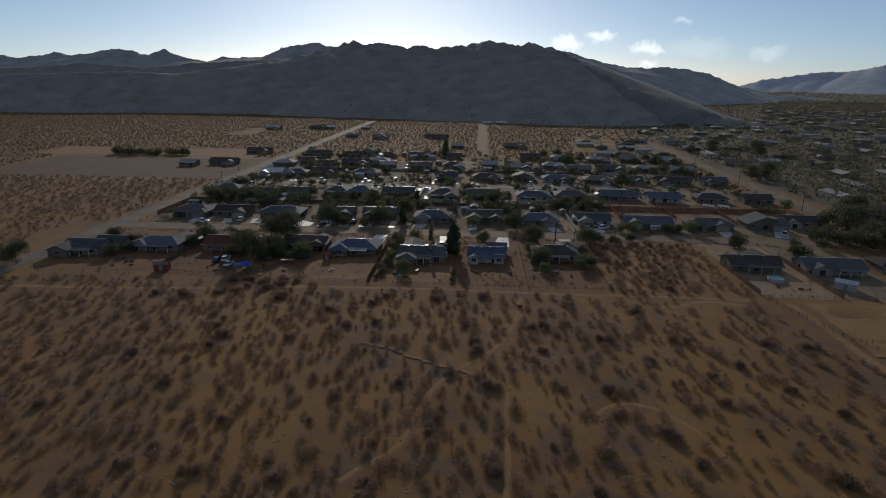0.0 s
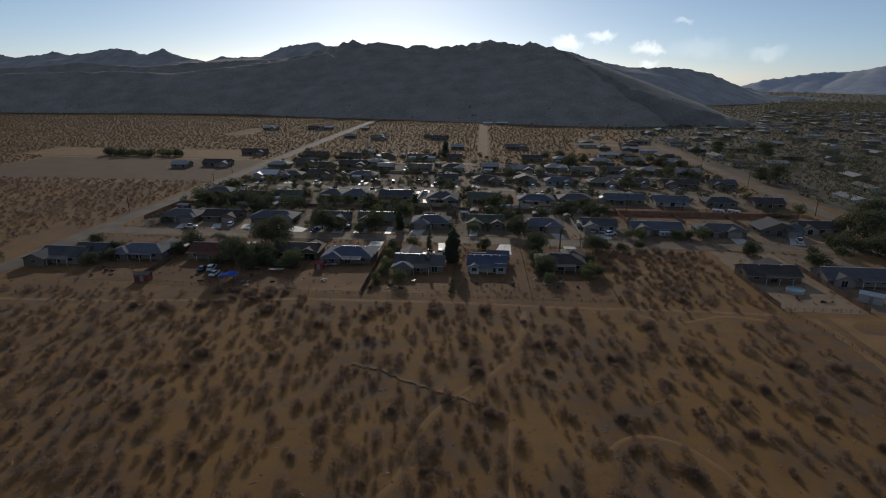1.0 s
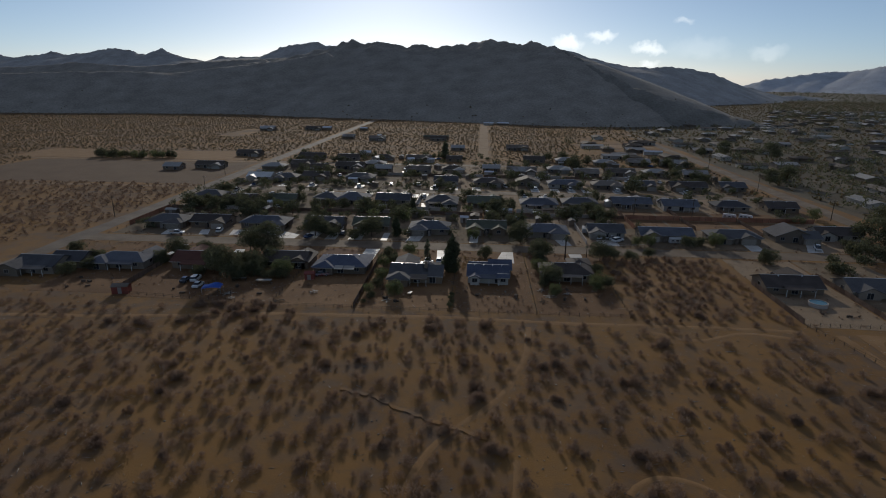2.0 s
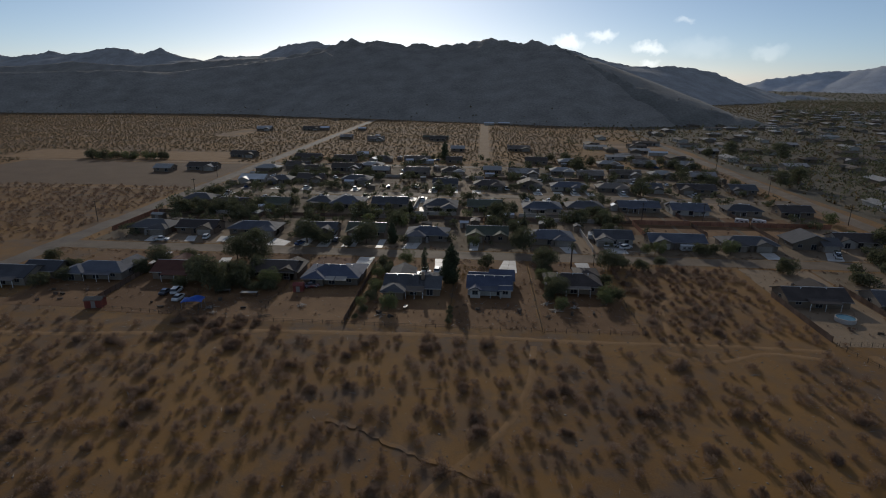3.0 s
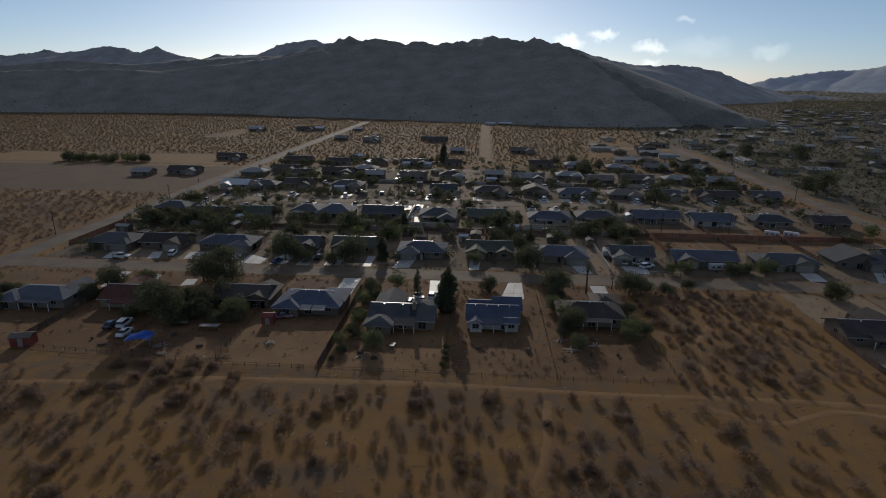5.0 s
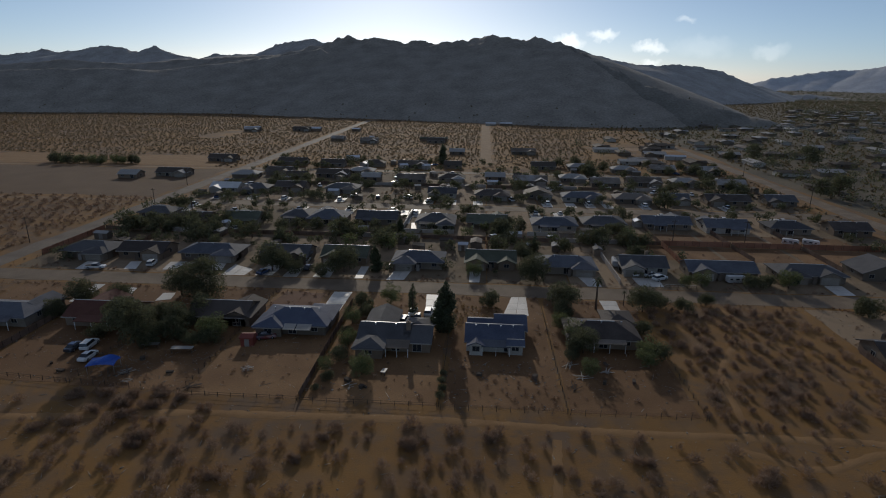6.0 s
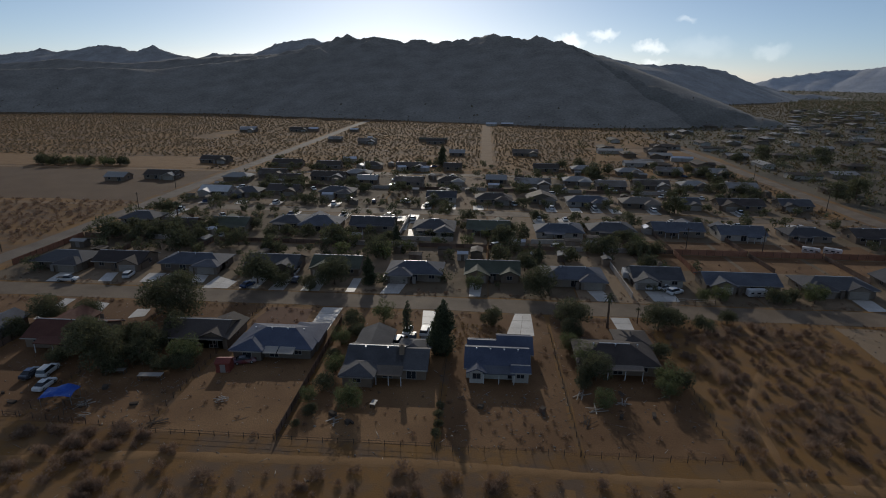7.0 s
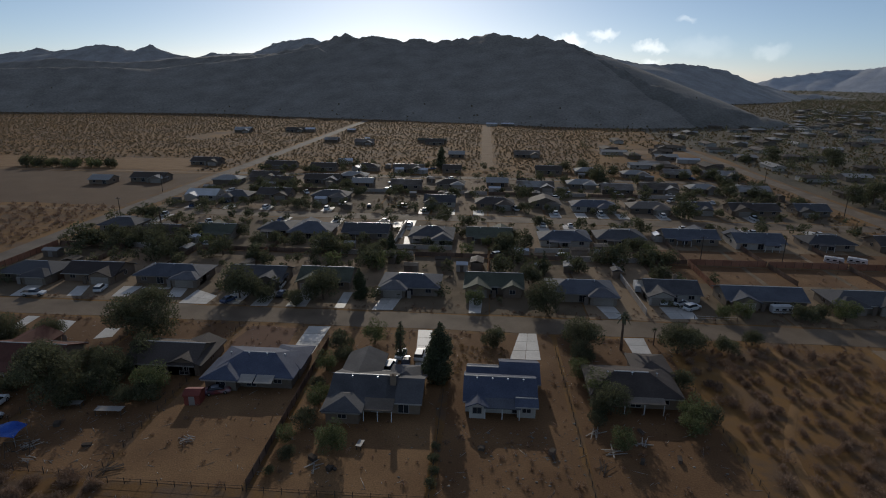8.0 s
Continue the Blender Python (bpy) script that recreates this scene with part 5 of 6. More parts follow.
def plain(x, y):
    free = ((x < -152) & (y > 215)) | ((x < -165) & (y > 90)) | ((y > 425) & (x < 150)) | ((y > 300) & (y < 470) & (x > 125) & (x < 148)) | ((x > -48) & (x < -32) & (y > 322) & (y < 350))
    free &= ~((x > -312) & (x < -152) & (y > 315) & (y < 404))
    free &= ~((x > -342) & (x < -270) & (y > 404) & (y < 452)) & ~((x > -240) & (x < -166) & (y > 404) & (y < 454))
    free &= ~((x > 80) & (x < 150) & (y > 520) & (y < 545)) & ~((x > -260) & (x < -235) & (y > 560) & (y < 640))
    free &= (x < 0.16 * y) | (y < 470)
    free &= (x < -152) | (x > -141.5)
    return free & ((x < -5) | (x > 6)) & (np.abs(x + 40) < 0.85 * y + 150)


x, y, r = scatter(-1000, 160, 90, 980, 3.35, 9, lambda x, y: plain(x, y) & ((x > -152) | (y > 315) | (x < -340)), 0.16)
scrub("plain_scrub", zip(x, y, np.zeros(len(x))), 0.6 + 0.8 * r.random(len(x)) ** 1.4, 9, 2, "dry brown scrub dotting the far plain", 0.75, 0.32, 0.25, PLAIN_SCRUB)
x, y, r = scatter(-340, -152, 90, 315, 2.9, 15, lambda x, y: plain(x, y) & (y > 100), 0.2)
scrub("plain_scrub", zip(x, y, np.zeros(len(x))), 0.6 + 0.9 * r.random(len(x)) ** 1.6, 48, 16, "dry brown scrub crowding the near plain", 0.34, 0.085, 0.4)
slopes = np.concatenate([np.array([v.co[:] for v in o.data.vertices if 0.4 < v.co.z < 90 and v.co.y < 1150]) for o in scene.objects if o.name.startswith("mountain") and o["label"].startswith(("dark broad", "dark shoulder", "low dark"))])
pick = np.random.RandomState(91)
slopes = slopes[pick.random(len(slopes)) < 0.2 * np.exp(-slopes[:, 2] / 5)]
scrub("slope_scrub", slopes + pick.uniform(-1.5, 1.5, slopes.shape) * (1, 1, 0), 0.7 + 1.2 * pick.random(len(slopes)), 10, 92, "dark scrub dotting the lower mountain slopes", 0.7, 0.26, 0.5, OLIVE)
x, y, r = scatter(100, 1500, 180, 1700, 6.4, 12, lambda x, y: (x < 0.85 * y + 80) & ((x > 165) | (y > 560)) & (x > 0.16 * y), 0.3)
scrub("town_scrub", zip(x, y, np.zeros(len(x))), 0.8 + 1.1 * r.random(len(x)), 9, 4, "olive scrub and weeds between distant houses", 0.7, 0.26, 0.55, OLIVE)


# ---- yards and driveways ----
for x0, x1, y0, y1 in [(-53.8, -33.2, 154.2, 205.5), (-31.8, -8.2, 154.2, 205.5), (-6.8, 14.0, 154.5, 205.5), (15.2, 37.2, 154.4, 205.5), (-76.0, -54.8, 155.0, 205.5), (-99.0, -77.0, 156.0, 205.5),
                       (-124.0, -100.0, 158.0, 205.5)]:
    sheet("yard", x0, x1, y0, y1, 0.022, YARD, "bare raked earth of a house lot", "yard", 0.25, 7)
for x0, x1 in ((80.0, 101.0), (102.0, 124.0)):
    sheet("yard", x0, x1, 152.0, 205.0, 0.022, GRAVEL, "grey-brown gravelly earth of a house lot", "yard", 0.25, 7)
for k in range(12):
    x0 = -138.5 + 23.2 * k
    sheet("yard", x0 + 0.3, x0 + 22.9, 216.0, 258.6, 0.022, GRAVEL, "bare gravelly earth of a house lot", "yard", 0.3, 8)
    sheet("yard", x0 + 0.3, x0 + 22.9, 259.6, 303.8, 0.022, GRAVEL, "bare gravelly earth of a house lot", "yard", 0.3, 8)
    sheet("yard", x0 + 0.3, x0 + 22.9, 315.0, 396.0, 0.022, GRAVEL, "bare gravelly earth of a house lot", "yard", 0.3, 8)
sheet("yard", -52.6, -41.4, 191.5, 204.6, 0.027, RED_SOIL, "dark reddish soil of a front yard", "yard", 0.5, 3)
for x0, x1 in ((54, 75.5), (77, 99), (100.5, 127)):
    sheet("yard", x0, x1, 243, 257.8, 0.028, YARD, "bare orange earth inside a fenced lot", "yard", 0.3, 5)
    sheet("yard", x0, x1, 261, 274, 0.028, YARD, "bare orange earth inside a fenced lot", "yard", 0.3, 5)
sheet("scrubland", 163, 3200, 192, 4600, 0.012, SCRUBLAND, "olive-brown scrubby land between the distant houses", "scrubland", 3, 60)
sheet("field", -310, -154, 316, 396, 0.02, FALLOW, "smooth bare ploughed field", "field", 1.5, 12)
sheet("field", -340, -272, 406, 450, 0.02, PALE_SAND, "pale bare field", "field", 1.5, 12)
sheet("field", -238, -168, 408, 452, 0.02, PALE_SAND, "pale bare field", "field", 1.5, 12)
sheet("field", 84, 148, 522, 543, 0.02, DIRT, "pale sandy clearing", "field", 1.5, 12)
sheet("field", 88, 165, 118, 149, 0.02, PALE_SAND, "bare sandy paddock", "field", 0.8, 9)
sheet("road", -320, -151, 306, 310.5, 0.03, DIRT, "pale dirt side road", "road", 0.5, 9)
sheet("road", -340, -151, 398.5, 402.5, 0.03, DIRT, "pale dirt side road", "road", 0.5, 9)


SLABS = []


def slab(points, label="pale concrete driveway", name="driveway"):
    """A concrete slab cast in square panels with joints between them."""
    (ax, ay), (bx, by), (cx, cy), (dx, dy) = points
    at = lambda u, v: ((ax * (1 - u) + bx * u) * (1 - v) + (dx * (1 - u) + cx * u) * v, (ay * (1 - u) + by * u) * (1 - v) + (dy * (1 - u) + cy * u) * v)
    SLABS.append((min(p[0] for p in points), max(p[0] for p in points), min(p[1] for p in points), max(p[1] for p in points)))
    nu, nv = max(1, round(math.dist(points[0], points[1]) / 3.2)), max(1, round(math.dist(points[1], points[2]) / 3.6))
    ob = thing(name, 0, 0, 0, 0, label, "driveway", kind="structure")
    for i in range(nu):
        for j in range(nv):
            e = 0.012
            q = [at((i + e) / nu, (j + e) / nv), at((i + 1 - e) / nu, (j + e) / nv), at((i + 1 - e) / nu, (j + 1 - e) / nv), at((i + e) / nu, (j + 1 - e) / nv)]
            c = Shape().poly(*[(x, y, 0.06) for x, y in q])
            for m in range(4):
                c.poly((*q[m - 1], -0.05), (*q[m], -0.05), (*q[m], 0.06), (*q[m - 1], 0.06))
            part("panel", c, CONCRETE, ob)
    return ob


slab([(4.6, 194.0), (10.9, 194.5), (11.0, 206.6), (7.2, 206.4)])
slab([(-39.6, 190.4), (-35.0, 190.6), (-34.6, 206.0), (-39.6, 205.8)])
slab([(30.0, 195.8), (33.6, 196.0), (34.0, 206.4), (29.6, 206.2)])
slab([(-13.6, 187.5), (-11.0, 187.5), (-11.8, 206.2), (-15.0, 206.2)])
slab([(-103.8, 192.6), (-101.2, 192.6), (-102.4, 205.2), (-105.4, 205.2)])
slab([(-93.6, 195.6), (-90.2, 195.0), (-92.4, 203.4), (-96.8, 204.0)])
slab([(-82.8, 195.2), (-79.4, 196.6), (-80.4, 201.0), (-83.6, 200.6)])
slab([(-65.4, 216.4), (-60.4, 216.6), (-60.2, 226.0), (-65.0, 226.0)])
slab([(-94.0, 218.2), (-90.2, 218.5), (-90.3, 226.0), (-95.4, 225.4)])
slab([(-80.2, 219.2), (-76.6, 219.6), (-77.8, 225.4), (-82.0, 225.8)])
slab([(-75.2, 215.6), (-68.2, 215.8), (-67.9, 221.2), (-74.9, 225.0)], "wide pale concrete forecourt")
slab([(-89.6, 224.0), (-82.4, 224.4), (-82.4, 225.6), (-89.8, 225.4)], "narrow pale concrete walk", "path")
slab([(-57.2, 215.8), (-53.0, 216.0), (-53.4, 226.0), (-57.0, 225.8)])
slab([(-48.6, 216.2), (-43.6, 216.6), (-44.0, 226.4), (-48.8, 226.2)])
slab([(-36.6, 216.4), (-34.2, 216.6), (-34.4, 227.0), (-36.8, 226.8)])
slab([(-27.4, 216.2), (-22.4, 216.6), (-21.4, 224.0), (-26.4, 223.8)])
slab([(-4.2, 216.4), (-1.2, 216.6), (-0.8, 226.2), (-4.2, 226.0)])
slab([(28.6, 216.2), (32.4, 216.6), (31.4, 223.8), (27.0, 223.6)])
slab([(43.0, 217.4), (49.6, 218.0), (49.8, 225.2), (42.4, 224.8)])
slab([(94.0, 215.8), (99.0, 216.2), (99.6, 223.6), (94.6, 223.4)])
slab([(113.0, 216.0), (118.6, 216.4), (122.6, 226.2), (117.6, 226.0)])
slab([(-119.4, 216.2), (-115.6, 216.6), (-116.4, 223.8), (-120.6, 223.6)])
slab([(-105.4, 217.6), (-101.8, 218.0), (-104.2, 225.0), (-107.4, 224.4)])
slab([(-31.3, 279.1), (-29.2, 279.3), (-29.6, 298.9), (-31.6, 298.7)], "bright concrete pad inside a walled yard", "paved_pad")
slab([(-27.5, 271.2), (-25.3, 272.1), (-27.3, 281.0), (-28.4, 280.8)], "bright concrete pad inside a walled yard", "paved_pad")
slab([(-34.5, 292.5), (-31.6, 292.8), (-31.9, 301.3), (-35.4, 300.9)], "pale concrete apron by the second street", "paved_pad")
for x in (-124.0, -108.0, -92.0, -66.0, -25.5, -15.0, -3.0, 28.0, 38.5, 47.0, 55.0, 71.0, 106.0):
    slab([(x - 2.3, 314.8), (x + 2.3, 315.0), (x + 2.1, 324.0), (x - 2.4, 323.6)])
for x in (-126.0, -78.0, -57.0, -39.0, -29.0, 21.0, 31.0, 49.0, 72.0, 96.0, 118.0):
    slab([(x - 2.3, 290.0), (x + 2.3, 290.2), (x + 2.1, 303.8), (x - 2.4, 303.6)])


# ---- weeds and garden plants ----
def lots(x, y):
    free = ((y > 154.5) & (y < 206) & (x > -142) & (x < 38)) | ((y > 215.8) & (y < 304) & (np.abs(x) < 142)) | ((y > 314.5) & (y < 425) & (np.abs(x) < 142)) | ((x > 79) & (x < 148) & (y > 152) & (y < 206))
    for hx, hy in [(o.location.x, o.location.y) for o in scene.objects if o.name.startswith("house")]:
        free &= ~((np.abs(x - hx) < 8.5) & (np.abs(y - hy) < 6.5))
    return free & off_slabs(x, y)


def off_slabs(x, y):
    free = np.ones(x.shape, bool)
    for x0, x1, y0, y1 in SLABS:
        free &= (x < x0 - 0.5) | (x > x1 + 0.5) | (y < y0 - 0.5) | (y > y1 + 0.5)
    return free


x, y, r = scatter(-142, 148, 154, 425, 3.0, 21, lambda x, y: lots(x, y) & ((y < 216) | ((x * 7 + y * 3) % 10 < 8)), 0.35)
scrub("yard_weeds", zip(x, y, np.zeros(len(x))), 0.2 + 0.6 * r.random(len(x)) ** 2.5, 40, 6, "small weeds and dry plants in the yards", 0.34, 0.09, 0.16)
x = np.concatenate([r.uniform(-142, 146, 420), r.uniform(-142, 146, 420)])
y = np.concatenate([r.uniform(203.2, 206.4, 420), r.uniform(215.6, 218.6, 420)])
ok = off_slabs(x, y)
x, y = x[ok], y[ok]
scrub("verge_weeds", zip(x, y, np.zeros(len(x))), 0.15 + 0.5 * r.random(len(x)) ** 2, 40, 7, "dry weeds along the street verges", 0.34, 0.09, 0.2)
x, y, r = scatter(-6, 4.6, 187.5, 200, 1.3, 51, lambda x, y: off_slabs(x, y) & ((x < -0.5) | (y > 191)), 0.25)
scrub("garden_plants", zip(x, y, np.zeros(len(x))), 0.35 + 0.4 * r.random(len(x)), 60, 52, "golden dry grasses planted in a front garden", 0.34, 0.06, 0.3, GOLD)
x, y, r = scatter(1, 13.5, 156, 167, 2.3, 57, lambda x, y: x > 0, 0.35)
scrub("yard_bushes", zip(x, y, np.zeros(len(x))), 0.3 + 0.35 * r.random(len(x)), 70, 58, "small dark bushes in a bare back yard", 0.3, 0.05, 0.25)
x, y, r = scatter(40, 77, 152, 203, 3.3, 53, lambda x, y: x + 0.35 * (200 - y) < 74, 0.3)
scrub("lot_bushes", zip(x, y, np.zeros(len(x))), 0.6 + 0.9 * r.random(len(x)) ** 1.6, 300, 54, "dense brown bushes crowding an empty lot", 0.2, 0.045)


# ---- stones and litter ----
def litter(name, x, y, r, sizes, mat, label, flat, long):
    """Small irregular pieces lying on the ground: six-cornered lumps, flattened or drawn out."""
    n = len(x)
    base = np.array([(1, 0, 0), (-1, 0, 0), (0, 1, 0), (0, -1, 0), (0, 0, 1), (0, 0, -0.4)], float)
    v = base[None] * (1 + 0.35 * r.normal(size=(n, 6, 3))) * np.stack([sizes * long, sizes, sizes * flat], 1)[:, None, :]
    a = r.random(n) * math.pi
    c, q = np.cos(a)[:, None], np.sin(a)[:, None]
    v = np.stack([v[..., 0] * c - v[..., 1] * q + x[:, None], v[..., 0] * q + v[..., 1] * c + y[:, None], v[..., 2] + ground_height(x, y)[:, None] + 0.04], -1)
    f = np.array([(0, 2, 4), (2, 1, 4), (1, 3, 4), (3, 0, 4), (2, 0, 5), (1, 2, 5), (3, 1, 5), (0, 3, 5)])
    tris = (f[None] + 6 * np.arange(n)[:, None, None]).reshape(-1, 3)
    return tagged(new(name, quick_mesh(name, v.reshape(-1, 3), tris, mat)), label, "litter", kind="stuff")


x, y, r = scatter(-145, 140, 66, 206, 2.0, 71, lambda x, y: (y < 152) | (off_slabs(x, y) & lots(x, y)), 0.55)
litter("stones", x, y, r, 0.05 + 0.17 * r.random(len(x)) ** 2.5, ROCK, "small grey-brown stones scattered over sand and yards", 0.6, 1.2)
x, y, r = scatter(-145, 140, 66, 206, 1.9, 73, lambda x, y: (y < 152) | (off_slabs(x, y) & lots(x, y)), 0.6)
litter("dead_twigs", x, y, r, 0.025 + 0.03 * r.random(len(x)), GARAGE, "pale dead twigs lying about the scrub", 0.8, 6 + 18 * r.random(len(x)) ** 2)
x, y, r = scatter(-6.5, 13.8, 154.5, 172, 1.1, 75, lambda x, y: y < 173, 0.55)
litter("stones", x, y, r, 0.06 + 0.16 * r.random(len(x)) ** 2, ROCK, "grey rubble strewn over a back yard", 0.6, 1.3)
x, y, r = scatter(-76, -55, 156, 172, 0.9, 77, lambda x, y: x < -55, 0.5)
litter("dead_twigs", x, y, r, 0.03 + 0.05 * r.random(len(x)), GARAGE, "pale scraps of wood lying in a yard", 0.8, 4 + 10 * r.random(len(x)) ** 2)


# ---- fences ----
def board_panel(mat, height, length=2.4):
    """Overlapping boards as one folded sheet with a front and a back."""
    p, n = Shape(), 16
    row = []
    for k in range(n):
        w, y, top = length / n, 0.0 if k % 2 else -0.022, height - 0.03 * ((k * 7) % 3)
        row += [(k * w, y, top), ((k + 1) * w, y, top)]
    for (ax, ay, at), (bx, by, bt) in zip(row[:-1], row[1:]):
        p.poly((ax, ay, 0.03), (bx, by, 0.03), (bx, by, bt), (ax, ay, at))
        p.poly((ax, ay + 0.03, 0.03), (bx, by + 0.03, 0.03), (bx, by + 0.03, bt), (ax, ay + 0.03, at))
        p.poly((ax, ay, at), (bx, by, bt), (bx, by + 0.03, bt), (ax, ay + 0.03, at))
    return p.mesh("board_panel", mat)


def rail_panel(mat, height, length=2.4):
    return Shape().box(0, length, -0.015, 0.015, height * 0.45, height * 0.45 + 0.035).box(0, length, -0.015, 0.015, height - 0.1, height - 0.06).mesh("rail_panel", mat)


def wire_panel(mat, height, length=2.4):
    p = Shape()
    for k in range(6):
        p.box(0, length, -0.004, 0.004, 0.08 + (height - 0.12) * k / 5, 0.088 + (height - 0.12) * k / 5)
    for k in range(8):
        p.box(length * k / 8, length * k / 8 + 0.008, -0.004, 0.004, 0.08, height - 0.04)
    return p.mesh("wire_panel", mat)


def wall_panel(mat, height, length=2.4):
    return Shape().box(0, length, -0.1, 0.1, -0.1, height).box(0, length, -0.13, 0.13, height, height + 0.07).mesh("wall_panel", mat)


POST = Shape().box(-0.045, 0.045, -0.045, 0.045, -0.2, 1.0, 0.01).mesh("post", TIMBER)
FENCE = {"boards": (board_panel(FENCE_WOOD, 1.5), 1.6, "weathered wooden board fence between lots", "panel"), "red": (board_panel(FENCE_RED, 1.9), 2.0, "red-brown wooden board fence between lots", "panel"),
         "rails": (rail_panel(TIMBER, 0.9), 1.0, "grey timber post-and-rail fence", "rail"), "wire": (wire_panel(WIRE, 1.1), 1.2, "thin wire-mesh fence on posts", "mesh"),
         "white_rails": (rail_panel(TRIM, 1.1), 1.2, "white painted post-and-rail fence", "rail"),
         "white": (wall_panel(STUCCO_WHITE, 1.5), 1.6, "white plastered garden wall", "panel"), "block": (wall_panel(BLOCK, 1.6), 1.7, "grey concrete-block garden wall", "panel")}


def fence(kind, ax, ay, bx, by):
    mesh, height, label, piece = FENCE[kind]
    length = math.hypot(bx - ax, by - ay)
    n = max(1, round(length / 2.4))
    ob = thing("wall" if kind in ("white", "block") else "fence", ax, ay, 0, math.degrees(math.atan2(by - ay, bx - ax)), label, "wall" if kind in ("white", "block") else "fence")
    step = length / n
    for k in range(n + 1):
        if kind not in ("white", "block"):
            q = new("post", POST)
            q.parent, q.location, q.scale = ob, (k * step, 0, 0), (1, 1, height)
            q.rotation_euler = (0.03 * math.sin(k * 5.1), 0.03 * math.cos(k * 3.7), 0)
        if k < n:
            q = new(piece, mesh)
            q.parent, q.location, q.scale = ob, (k * step, 0.07 if kind == "boards" else 0, 0), (step / 2.4, 1, 1)
    return ob


fence("rails", -54.2, 153.8, -32.8, 153.8)
fence("boards", -32.4, 154.2, -32.8, 198.0)
fence("rails", -32.2, 153.6, -8.0, 153.8)
fence("rails", -7.6, 154.0, -7.6, 181.0)
fence("wire", -7.2, 153.2, 14.4, 153.6)
fence("rails", 14.6, 153.8, 14.2, 199.0)
fence("wire", 15.0, 153.4, 37.6, 153.6)
fence("rails", 38.0, 153.6, 37.4, 185.0)
fence("wire", -54.3, 154.2, -54.6, 204.0)
fence("wire", -76.4, 156.0, -54.6, 154.2)
fence("wire", -76.4, 156.0, -76.6, 200.0)
fence("rails", -99.5, 158.0, -77.0, 156.0)
fence("boards", -99.6, 158.5, -99.8, 196.0)
fence("rails", 79.2, 152.0, 86.4, 128.0)
fence("rails", 86.4, 127.6, 96.0, 110.0)
fence("rails", 86.6, 125.0, 112.0, 124.0)
fence("boards", 79.4, 154.0, 79.2, 182.0)
fence("wire", 80.0, 152.4, 101.0, 152.6)
fence("boards", 101.4, 153.0, 101.4, 190.0)
for k in range(12):
    x = -138.5 + 23.2 * k - (9.8 if k > 7 else 0.0)
    kind = "red" if 54 < x < 125 else ("boards", "block", "boards")[k % 3]
    fence(kind, x + 0.3, 259.0, x + 22.9, 259.0)
    if abs(x + 22) > 4:
        fence("boards" if k % 2 or k == 10 else "wire", x, 259.4, x, 290.0)
    if k == 10:
        fence("boards", x + 0.8, 243.0, x, 258.6)
    elif k != 8:
        fence("rails" if k in (5, 7) else ("boards" if k % 3 else "red"), x, 236.0 if k > 8 else 228.0, x, 258.6)
fence("red", 120.3, 259.0, 138.0, 259.0)
fence("white_rails", 48.4, 217.6, 58.0, 217.3)
fence("block", 37.8, 219.0, 37.2, 254.0)
fence("white", -30.6, 266.5, -29.8, 299.0)
fence("white", -30.2, 266.2, -11.0, 266.4)
fence("white", 15.4, 266.6, 33.0, 268.0)
for k in range(9):
    x = -115.0 + 23.2 * k
    fence("boards" if k % 2 else "block", x, 357.0, x + 22.6, 357.0)


# ---- vehicles ----
def loft(sections, mat, name, parent, label=""):
    """A body skinned over cross-sections (x, half width, low z, high z, inset of the top)."""
    c = Shape()
    for x, w, z0, z1, t in sections:
        c.v += [(x, -w * 0.96, z0), (x, -w, z0 + (z1 - z0) * 0.45), (x, -w + t, z1), (x, w - t, z1), (x, w, z0 + (z1 - z0) * 0.45), (x, w * 0.96, z0)]
    for k in range(len(sections) - 1):
        for m in range(6):
            a, b = 6 * k + m, 6 * k + (m + 1) % 6
            c.f.append([a, b, b + 6, a + 6])
    c.f.append(list(reversed(range(6))))
    c.f.append([6 * (len(sections) - 1) + m for m in range(6)])
    return part(name, c, mat, parent, label)


def wheels(parent, places, r, w=0.22):
    for x, y in places:
        q = part("wheel", Shape().wheel(x, y, r, r, w), RUBBER, parent, "black tyre")
        part("rim", Shape().wheel(x, y, r, r * 0.58, w + 0.03, 12), METAL, q, "metal rim")


